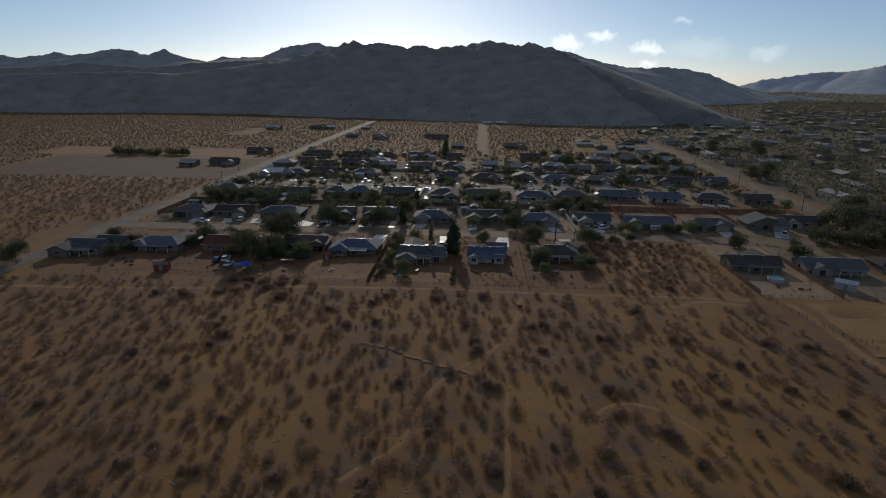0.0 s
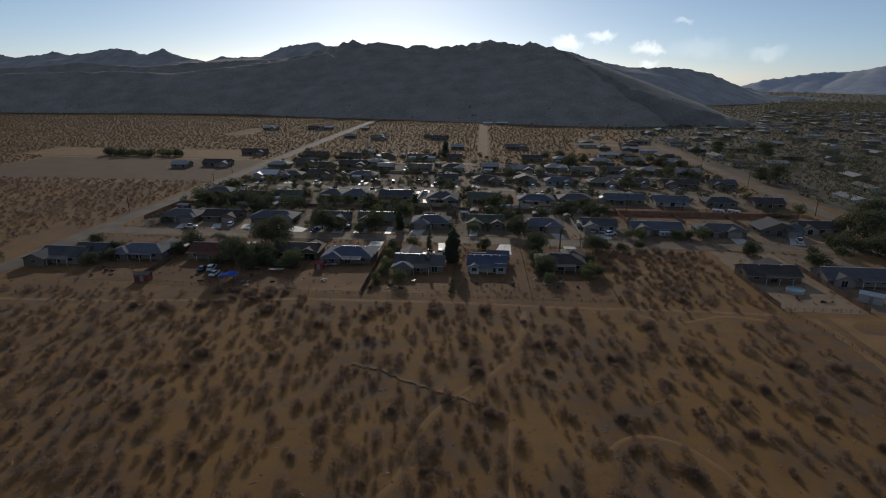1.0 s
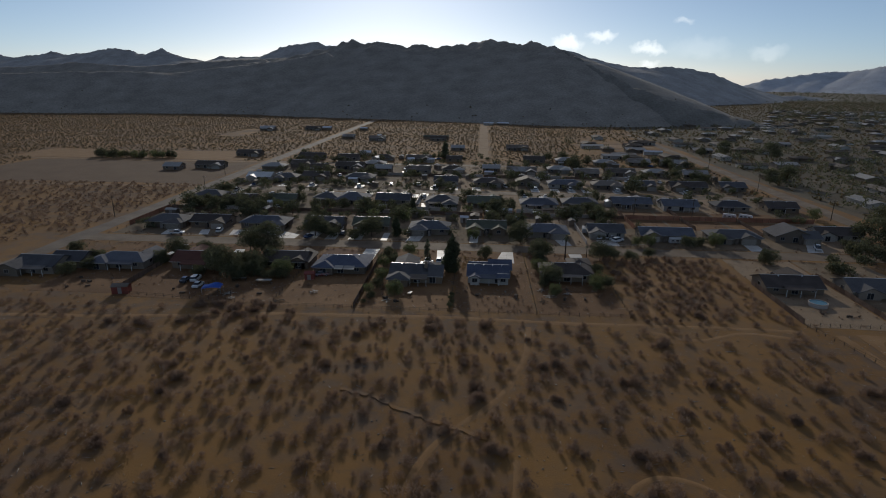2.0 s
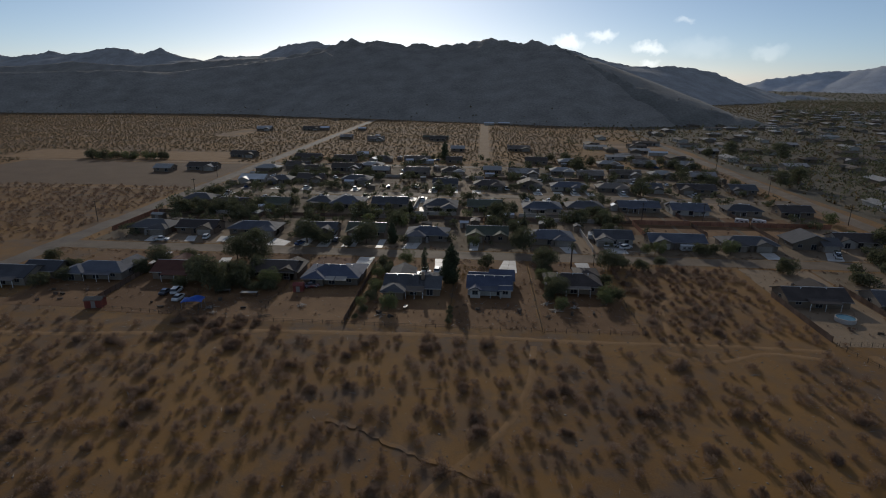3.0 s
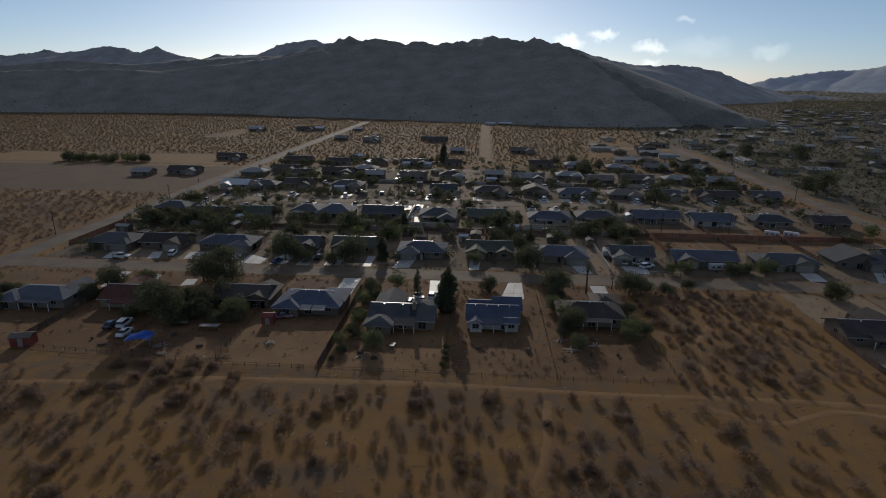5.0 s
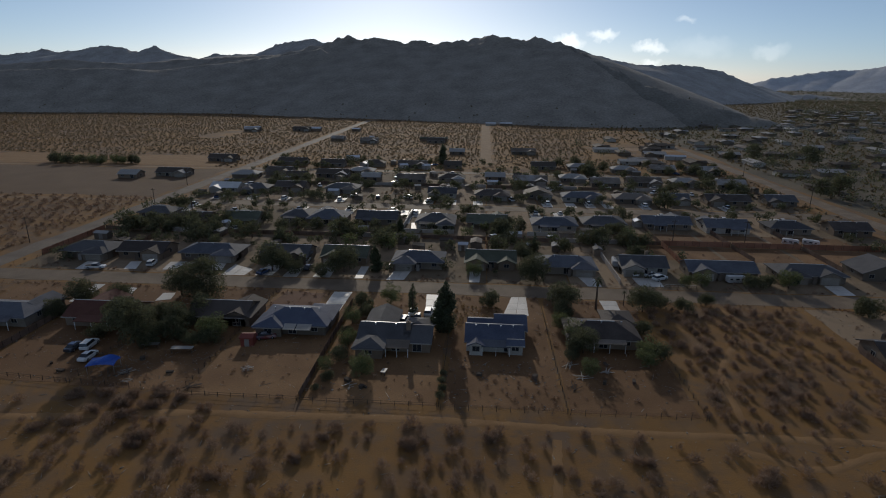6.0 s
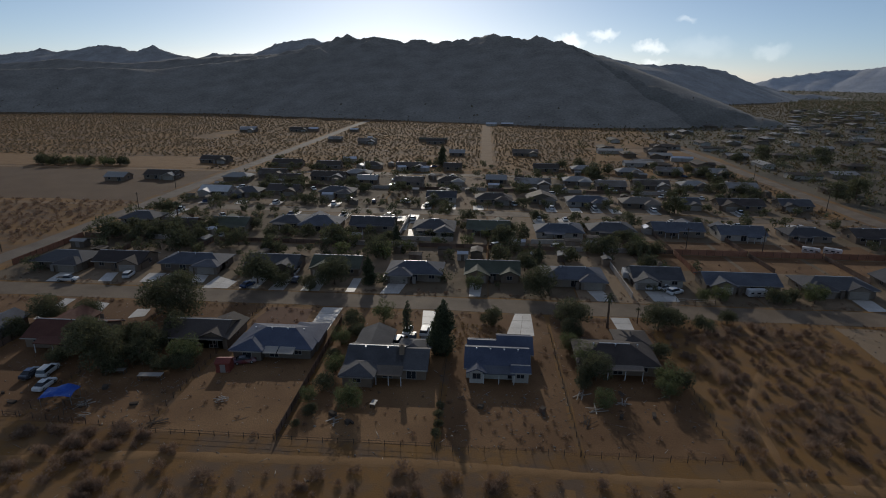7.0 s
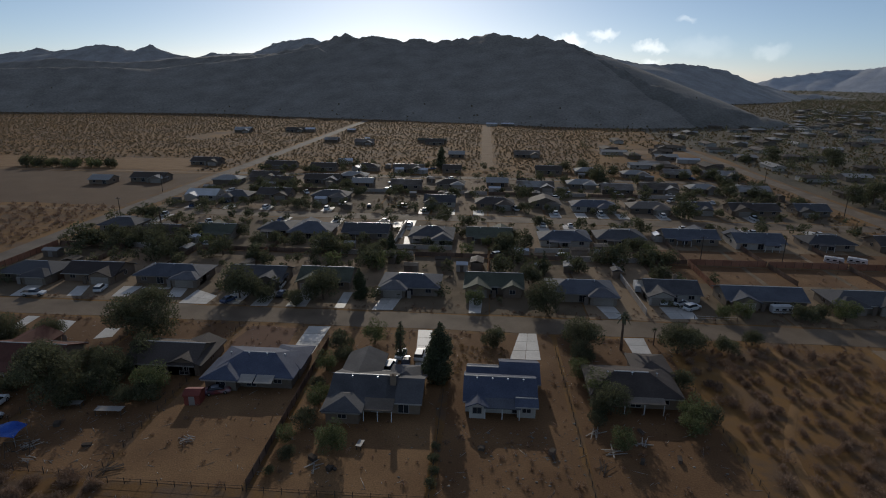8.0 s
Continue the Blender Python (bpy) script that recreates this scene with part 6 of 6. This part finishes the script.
def car(kind, label):
    c = thing(kind, 0, 0, 0, 0, label, "car" if kind != "pickup_truck" else "pickup truck")
    if kind == "sedan":
        loft([(-2.25, 0.78, 0.4, 0.8, 0.1), (-2.1, 0.88, 0.25, 0.93, 0.1), (-0.9, 0.9, 0.22, 0.98, 0.08), (0.9, 0.9, 0.22, 0.95, 0.08), (2.0, 0.86, 0.25, 0.82, 0.12), (2.25, 0.7, 0.36, 0.68, 0.12)], PAINT, "body", c)
        loft([(-1.6, 0.8, 0.94, 0.99, 0.1), (-0.9, 0.8, 0.92, 1.4, 0.22), (0.3, 0.8, 0.92, 1.42, 0.22), (1.15, 0.8, 0.92, 0.97, 0.1)], GLASS, "cabin", c, "dark glazed cabin")
        loft([(-0.95, 0.6, 1.39, 1.44, 0.05), (0.32, 0.6, 1.41, 1.46, 0.05)], PAINT, "roof", c)
        wheels(c, [(-1.35, -0.8), (1.35, -0.8), (-1.35, 0.8), (1.35, 0.8)], 0.32)
    elif kind == "suv":
        loft([(-2.3, 0.85, 0.45, 0.95, 0.06), (-2.2, 0.94, 0.3, 1.05, 0.06), (0.9, 0.95, 0.28, 1.08, 0.06), (2.1, 0.9, 0.3, 0.98, 0.1), (2.35, 0.78, 0.42, 0.8, 0.1)], PAINT, "body", c)
        loft([(-2.2, 0.86, 1.05, 1.1, 0.05), (-2.0, 0.86, 1.05, 1.66, 0.14), (0.2, 0.86, 1.06, 1.7, 0.14), (1.0, 0.86, 1.06, 1.12, 0.08)], GLASS, "cabin", c, "dark glazed cabin")
        loft([(-2.05, 0.73, 1.66, 1.72, 0.05), (0.2, 0.73, 1.7, 1.76, 0.05)], PAINT, "roof", c)
        wheels(c, [(-1.4, -0.84), (1.45, -0.84), (-1.4, 0.84), (1.45, 0.84)], 0.37)
    else:
        loft([(-2.8, 0.9, 0.5, 1.05, 0.04), (-0.7, 0.95, 0.45, 1.08, 0.04), (1.3, 0.95, 0.42, 1.1, 0.06), (2.5, 0.92, 0.45, 1.04, 0.1), (2.8, 0.84, 0.5, 0.9, 0.1)], PAINT, "body", c)
        loft([(-0.8, 0.86, 1.06, 1.12, 0.05), (-0.65, 0.86, 1.06, 1.74, 0.16), (0.7, 0.86, 1.08, 1.76, 0.16), (1.45, 0.86, 1.08, 1.14, 0.08)], GLASS, "cabin", c, "dark glazed cabin")
        loft([(-0.66, 0.7, 1.73, 1.79, 0.05), (0.7, 0.7, 1.75, 1.81, 0.05)], PAINT, "roof", c)
        part("bed", Shape().box(-2.7, -0.9, -0.75, 0.75, 1.06, 1.1), RUBBER, c, "black load bed")
        wheels(c, [(-1.75, -0.86), (1.75, -0.86), (-1.75, 0.86), (1.75, 0.86)], 0.4)
    return c


def trailer(x, y, turn, label):
    c = thing("caravan", x, y, 0, turn, label, "caravan")
    loft([(-3.6, 1.2, 0.5, 2.7, 0.12), (-3.4, 1.25, 0.45, 2.95, 0.1), (3.2, 1.25, 0.45, 2.95, 0.1), (3.7, 1.2, 0.8, 2.4, 0.15)], CARAVAN, "body", c)
    for k, (wx, ww) in enumerate(((-2.2, 1.1), (0.2, 1.4), (2.2, 0.9))):
        part("window", Shape().box(wx - ww / 2, wx + ww / 2, -1.29, -1.2, 1.5, 2.1), GLASS, c, "dark caravan window")
    part("stripe", Shape().box(-3.4, 3.2, -1.275, -1.22, 1.05, 1.25), ROOF_TAN, c, "tan stripe")
    part("roof_unit", Shape().box(-0.6, 0.5, -0.4, 0.4, 2.93, 3.2, 0.06), CARAVAN, c, "air-conditioning unit")
    part("drawbar", Shape().box(3.6, 4.8, -0.06, 0.06, 0.45, 0.55), RUBBER, c, "steel drawbar")
    wheels(c, [(-0.5, -1.1), (-0.5, 1.1), (0.4, -1.1), (0.4, 1.1)], 0.36)
    c.scale = (0.7, 0.7, 0.7)
    return c


fleet = {k: car(k, label) for k, label in (("sedan", "parked sedan with dark windows"), ("suv", "parked sport utility vehicle with dark windows"), ("pickup_truck", "parked pickup truck with an open bed"))}
parked = [("suv", -18.4, 188.4, 80), ("sedan", -15.6, 190.4, 95), ("suv", -13.2, 193.5, 88), ("sedan", -17.0, 193.6, 85), ("sedan", -47.2, 177.2, 20), ("suv", -99.2, 222.0, 100), ("pickup_truck", -113.4, 217.0, 8),
          ("sedan", -51.8, 223.0, 85), ("suv", -54.2, 229.0, 92), ("pickup_truck", -27.2, 228.2, 88), ("sedan", -24.2, 228.0, 90), ("pickup_truck", 43.6, 227.6, 92), ("sedan", 48.2, 226.4, 35), ("suv", 50.0, 223.6, 30),
          ("sedan", -84.8, 168.8, 92), ("suv", -82.2, 169.9, 95), ("sedan", -79.2, 165.2, 90), ("sedan", -63.5, 218.0, 70), ("pickup_truck", 118.5, 220.5, 70)]
used = set()
rnd = random.Random(3)
for x in (-124.0, -92.0, -66.0, -25.5, -15.0, 28.0, 47.0, 71.0, 106.0):
    parked.append((rnd.choice(("sedan", "suv", "pickup_truck")), x + rnd.uniform(-0.6, 0.6), 319.5 + rnd.uniform(-2, 2), 90 + rnd.uniform(-6, 6)))
for x in (-126.0, -78.0, -57.0, -39.0, 21.0, 31.0, 49.0, 72.0, 96.0, 118.0, -29.0):
    parked.append((rnd.choice(("sedan", "suv", "pickup_truck")), x + rnd.uniform(-0.6, 0.6), 297.5 + rnd.uniform(-2, 3), 90 + rnd.uniform(-6, 6)))
for k in range(44):
    parked.append((rnd.choice(("sedan", "suv", "pickup_truck")), rnd.uniform(-135, 140), rnd.choice((262, 266, 292, 324, 350, 362, 380, 395, 410, 428)) + rnd.uniform(-2, 2), rnd.uniform(0, 360)))
for k in range(16):
    y = rnd.uniform(230, 700)
    parked.append((rnd.choice(("sedan", "suv", "pickup_truck")), rnd.uniform(168, 0.75 * y + 60), y, rnd.uniform(0, 360)))
parked = [p for p in parked if not (52 < p[1] < 128 and 240 < p[2] < 275)]
for k, (kind, x, y, turn) in enumerate(parked):
    if kind in used:
        ob = copy_thing(fleet[kind], pose(x, y, 0.06, 0, 0, turn))
    else:
        used.add(kind)
        ob = fleet[kind]
        ob.matrix_basis = pose(x, y, 0.06, 0, 0, turn)
    if k % 3 == 0 or k == 16:   # a good third of them are white
        ob["label"] = "white " + ob["label"]
        for o in ob.children:
            if o.name.startswith(("body", "roof")):
                o.material_slots[0].link = "OBJECT"
                o.material_slots[0].material = PAINT_WHITE
trailer(39.9, 236.0, 82, "white caravan parked beside a house")
trailer(70.8, 223.6, 4, "white motor caravan parked in front of a house")
trailer(106.0, 264.8, -28, "white caravan parked behind a board fence")
trailer(112.6, 264.4, -34, "white caravan parked behind a board fence")


# ---- loose things ----
def utility_pole(x, y, height=9.0):
    p = thing("utility_pole", x, y, 0, 0, "dark timber utility pole with a crossarm", "utility pole")
    part("pole", Shape().tube([(0, 0, -0.3), (0, 0, height)], [0.16, 0.11]), TIMBER, p)
    part("crossarm", Shape().box(-1.1, 1.1, -0.06, 0.06, height - 0.7, height - 0.57), TIMBER, p)
    for k in (-0.95, 0.0, 0.95):
        part("insulator", Shape().tube([(k, 0, height - 0.57), (k, 0, height - 0.4)], [0.05, 0.03], 6), METAL, p, "small insulator")


for x, y in ((89.2, 261.5), (-138.7, 291.9), (148.7, 266.1), (64.5, 259.8), (-152.5, 240.0), (-152.5, 345.0), (-152.5, 450.0), (147.0, 330.0), (147.0, 400.0)):
    utility_pole(x, y)

t = thing("shelter", -73.0, 161.0, 0, 12, "sagging blue tarpaulin shelter on poles in a yard", "shelter")
for x, y in ((-2.4, -1.6), (2.4, -1.6), (-2.4, 1.6), (2.4, 1.6)):
    part("pole", Shape().tube([(x, y, 0), (x, y, 2.1)], [0.05, 0.05], 6), METAL, t)
c = Shape()
for i in range(8):
    for j in range(6):
        h = lambda a, b: 2.15 + 0.25 * math.sin(a * 0.9) * math.sin(b * 0.8) - 0.02 * (a - 4) ** 2 + 0.02 * (b - 3)
        p = lambda a, b: (-2.6 + 5.2 * a / 8, -1.8 + 3.6 * b / 6, h(a, b))
        c.poly(p(i, j), p(i + 1, j), p(i + 1, j + 1), p(i, j + 1))
part("tarpaulin", c, TARP, t, "blue tarpaulin")

t = thing("swing_frame", -68.6, 158.6, 0, 20, "old timber play frame standing in a yard", "play frame")
for x in (-1.6, 1.6):
    part("leg", Shape().box(x - 0.04, x + 0.04, -0.9, -0.82, 0, 0.1).tube([(x, -0.85, 0), (x, 0, 2.2)], [0.05, 0.05], 6), TIMBER, t)
    part("leg", Shape().tube([(x, 0.85, 0), (x, 0, 2.2)], [0.05, 0.05], 6), TIMBER, t)
part("beam", Shape().box(-1.7, 1.7, -0.05, 0.05, 2.17, 2.27), TIMBER, t)
for x in (-0.7, 0.7):
    part("seat", Shape().box(x - 0.25, x + 0.25, -0.12, 0.12, 0.5, 0.54).box(x - 0.24, x - 0.22, -0.01, 0.01, 0.54, 2.2).box(x + 0.22, x + 0.24, -0.01, 0.01, 0.54, 2.2), RUBBER, t)


def shed(x, y, turn, w, d, h, wall, roof, label):
    q = thing("shed", x, y, 0, turn, label, "shed")
    part("body", Shape().box(-w / 2, w / 2, -d / 2, d / 2, -0.05, h), wall, q)
    r = Shape()
    gable_roof(r, w, d, h, d * 0.18, 0.2, "x")
    part("roof", r, roof, q)
    part("door", Shape().box(-0.5, 0.5, -d / 2 - 0.04, -d / 2 + 0.02, 0.05, h - 0.2), DOOR, q)
    return q


shed(-49.8, 174.2, 5, 2.6, 2.4, 1.9, RUST, RUST, "small red metal shed in a back yard")
shed(106.5, 161.0, -35, 5.5, 3.2, 2.2, STUCCO_WHITE, METAL, "white shed with a bright metal roof")
# this red shed stands in for a red and white vehicle
shed(-97.5, 158.8, 10, 4.2, 2.6, 2.1, RUST, ROOF_TAN, "red shed in place of a truck-like vehicle at the back fence")
shed(36.5, 246.0, 90, 3.2, 2.6, 2.1, STUCCO_TAN, ROOF_GREY, "small tan garden shed")
shed(-7.0, 247.0, 0, 3.2, 2.6, 2.1, STUCCO_WHITE, METAL, "small white garden shed")
shed(15.5, 249.0, 0, 3.0, 2.4, 2.0, STUCCO_WHITE, METAL, "small white garden shed")

# sheds and stores in the back yards
rnd = random.Random(19)
homes = [(o.location.x, o.location.y) for o in scene.objects if o.name.startswith("house")]
store = None
for k in range(52):
    x, y = rnd.uniform(-138, 144), rnd.choice((243, 250, 255, 263, 268, 292, 322, 346, 352, 362, 366, 388, 408, 430)) + rnd.uniform(-3, 3)
    if any(abs(x - hx) < 11 and abs(y - hy) < 8.5 for hx, hy in homes) or (52 < x < 128 and 240 < y < 275):
        continue
    if store is None:
        store = shed(x, y, 0, 3.4, 2.6, 2.1, STUCCO, ROOF_MIX, "small garden shed in a cluttered yard")
    else:
        ob = copy_thing(store, pose(x, y, 0, 0, 0, rnd.choice((0, 90, 180, 270)) + rnd.uniform(-8, 8)))
        ob.scale = (rnd.uniform(0.8, 1.6), rnd.uniform(0.8, 1.4), rnd.uniform(0.85, 1.1))

# bright-roofed outbuildings and mobile homes farther off
for x, y, turn, w, d, h, wall, roof, label in [
        (-129, 565, 8, 12.0, 5.0, 2.6, STUCCO_WHITE, METAL, "long white mobile home with a shiny metal roof"), (-101, 574, 0, 4.0, 3.0, 2.4, STUCCO_WHITE, METAL, "small white outbuilding on the plain"),
        (-179, 642, 4, 25.0, 7.0, 2.8, STUCCO_TAN, METAL, "long low barn with a pale metal roof"), (-131, 645, 0, 8.0, 5.0, 2.5, STUCCO, METAL, "pale outbuilding with a metal roof"),
        (-88, 442, 12, 8.5, 6.0, 2.6, STUCCO_WHITE, METAL, "white workshop with a shiny metal roof"), (-74, 418, 60, 8.0, 4.5, 2.5, STUCCO_WHITE, METAL, "white garage with a metal roof"),
        (-50, 413, 20, 5.0, 4.0, 2.4, STUCCO_WHITE, METAL, "small white garage with a metal roof"), (-36, 413, 0, 5.0, 4.0, 2.4, STUCCO_WHITE, METAL, "small white garage with a metal roof"),
        (4, 363, 0, 5.5, 3.0, 2.3, STUCCO_WHITE, METAL, "bright metal-roofed patio store")]:
    shed(x, y, turn, w, d, h, wall, roof, label)
for x, y, turn, w, d, h, wall, roof, label in [
        (133, 477, -8, 14.0, 4.5, 2.5, STUCCO_WHITE, METAL, "long white mobile home beside the asphalt road"), (-45, 567, 0, 24.0, 6.0, 2.6, STUCCO_TAN, ROOF_GREEN, "long low grey-green barn on the plain"),
        (6, 742, 5, 12.0, 6.0, 2.6, STUCCO_WHITE, METAL, "white ranch building at the mountain foot"), (24, 744, -4, 14.0, 6.0, 2.6, STUCCO, METAL, "pale ranch building at the mountain foot"),
        (-236, 638, 10, 16.0, 7.0, 2.7, STUCCO, METAL, "ranch house with a bright roof on the plain"), (-72, 330, 0, 5.0, 3.4, 2.3, STUCCO_WHITE, METAL, "small white shed in a yard"),
        (-97, 266, 30, 4.6, 3.2, 2.2, STUCCO_WHITE, METAL, "small white shed among yard trees"), (11, 262, 0, 4.2, 2.6, 2.2, STUCCO_WHITE, METAL, "small white shed behind a house"), (59, 285, 90, 4.0, 3.0, 2.2, STUCCO_WHITE, METAL, "small white shed by a board fence")]:
    shed(x, y, turn, w, d, h, wall, roof, label)

t = thing("pool", 89.5, 166.6, 0, -20, "round above-ground pool with turquoise water", "pool")
ring, water = Shape(), Shape()
for k in range(24):
    a, b = 2 * math.pi * k / 24, 2 * math.pi * (k + 1) / 24
    for r0, r1, z0, z1 in ((2.3, 2.3, 0.0, 1.1), (2.3, 2.15, 1.1, 1.1), (2.15, 2.15, 1.1, 0.8)):
        ring.poly((r0 * math.cos(a), r0 * math.sin(a), z0), (r0 * math.cos(b), r0 * math.sin(b), z0), (r1 * math.cos(b), r1 * math.sin(b), z1), (r1 * math.cos(a), r1 * math.sin(a), z1))
water.poly(*[(2.14 * math.cos(2 * math.pi * k / 24), 2.14 * math.sin(2 * math.pi * k / 24), 0.95) for k in range(24)])
part("rim", ring, BLOCK, t, "grey pool wall")
part("water", water, POOL, t, "turquoise water")

def timber_pile(x, y, turn, count, length, label, mat):
    """Planks and poles thrown down across one another."""
    r = random.Random(int(x * 31 + y * 17))
    q = thing("timber_pile", x, y, 0.03, turn, label, "timber pile")
    for k in range(count):
        w, n = r.uniform(0.08, 0.2), length * r.uniform(0.5, 1.0)
        ob = part("plank", Shape().box(-n / 2, n / 2, -w / 2, w / 2, 0, 0.05), mat, q)
        ob.matrix_basis = pose(r.uniform(-0.7, 0.7), r.uniform(-0.8, 0.8), 0.02 + 0.055 * k, r.uniform(-3, 3), r.uniform(-4, 0), r.uniform(-50, 50))


def yard_table(x, y, turn, w, d, h, label):
    """A plain timber workbench on four legs."""
    q = thing("workbench", x, y, 0.02, turn, label, "workbench")
    part("top", Shape().box(-w / 2, w / 2, -d / 2, d / 2, h - 0.06, h), GUTTER, q)
    for sx in (-1, 1):
        for sy in (-1, 1):
            part("leg", Shape().box(sx * (w / 2 - 0.12) - 0.05, sx * (w / 2 - 0.12) + 0.05, sy * (d / 2 - 0.12) - 0.05, sy * (d / 2 - 0.12) + 0.05, 0, h - 0.06), TIMBER, q)


timber_pile(-68.3, 160.4, 20, 8, 2.6, "pale split timber lying beside the blue shelter", GARAGE)
timber_pile(-66.4, 157.6, -15, 7, 2.2, "pale split timber lying by the back fence", GARAGE)
timber_pile(-53.4, 156.0, 70, 7, 3.4, "old grey boards stacked along a fence", TIMBER)
timber_pile(17.4, 170.6, 60, 6, 3.2, "dead branches and poles among the shrubs", GARAGE)
timber_pile(19.0, 166.4, 40, 7, 3.4, "dead branches and poles among the shrubs", GARAGE)
timber_pile(17.2, 162.6, 75, 6, 3.0, "dead branches and poles among the shrubs", TIMBER)
timber_pile(24.0, 168.6, 35, 6, 3.0, "dead branches lying in a shaded yard", GARAGE)
timber_pile(-24.6, 159.2, 65, 6, 2.4, "pale poles lying in a back yard", GARAGE)
timber_pile(-45.7, 163.9, 10, 9, 2.2, "low heap of grey boards in a bare yard", GUTTER)
yard_table(-69.6, 170.6, 8, 4.0, 1.2, 1.0, "long pale workbench in a cluttered yard")
yard_table(-61.8, 169.4, 4, 4.4, 1.4, 1.1, "long pale workbench in a cluttered yard")
yard_table(-19.0, 164.4, 80, 1.6, 0.9, 0.75, "small pale garden table in a back yard")

rnd = random.Random(8)
for k in range(26):   # odds and ends lying about the back yards
    x, y = rnd.choice(((-70, 163), (-60, 160), (-83, 163), (-20, 160), (4, 163), (-112, 165), (92, 160), (26, 168))) 
    x, y = x + rnd.uniform(-6, 6), y + rnd.uniform(-4, 4)
    w, d, h = rnd.uniform(0.4, 1.4), rnd.uniform(0.3, 0.8), rnd.uniform(0.25, 0.7)
    t = thing("crate", x, y, 0.02, rnd.uniform(0, 180), "weathered timber crate lying in a yard", "crate")
    part("box", Shape().box(-w / 2, w / 2, -d / 2, d / 2, 0, h), rnd.choice((TIMBER, FENCE_WOOD)), t)
    part("lid", Shape().box(-w / 2 - 0.04, w / 2 + 0.04, -d / 2 - 0.04, d / 2 + 0.04, h, h + 0.05), TIMBER, t)
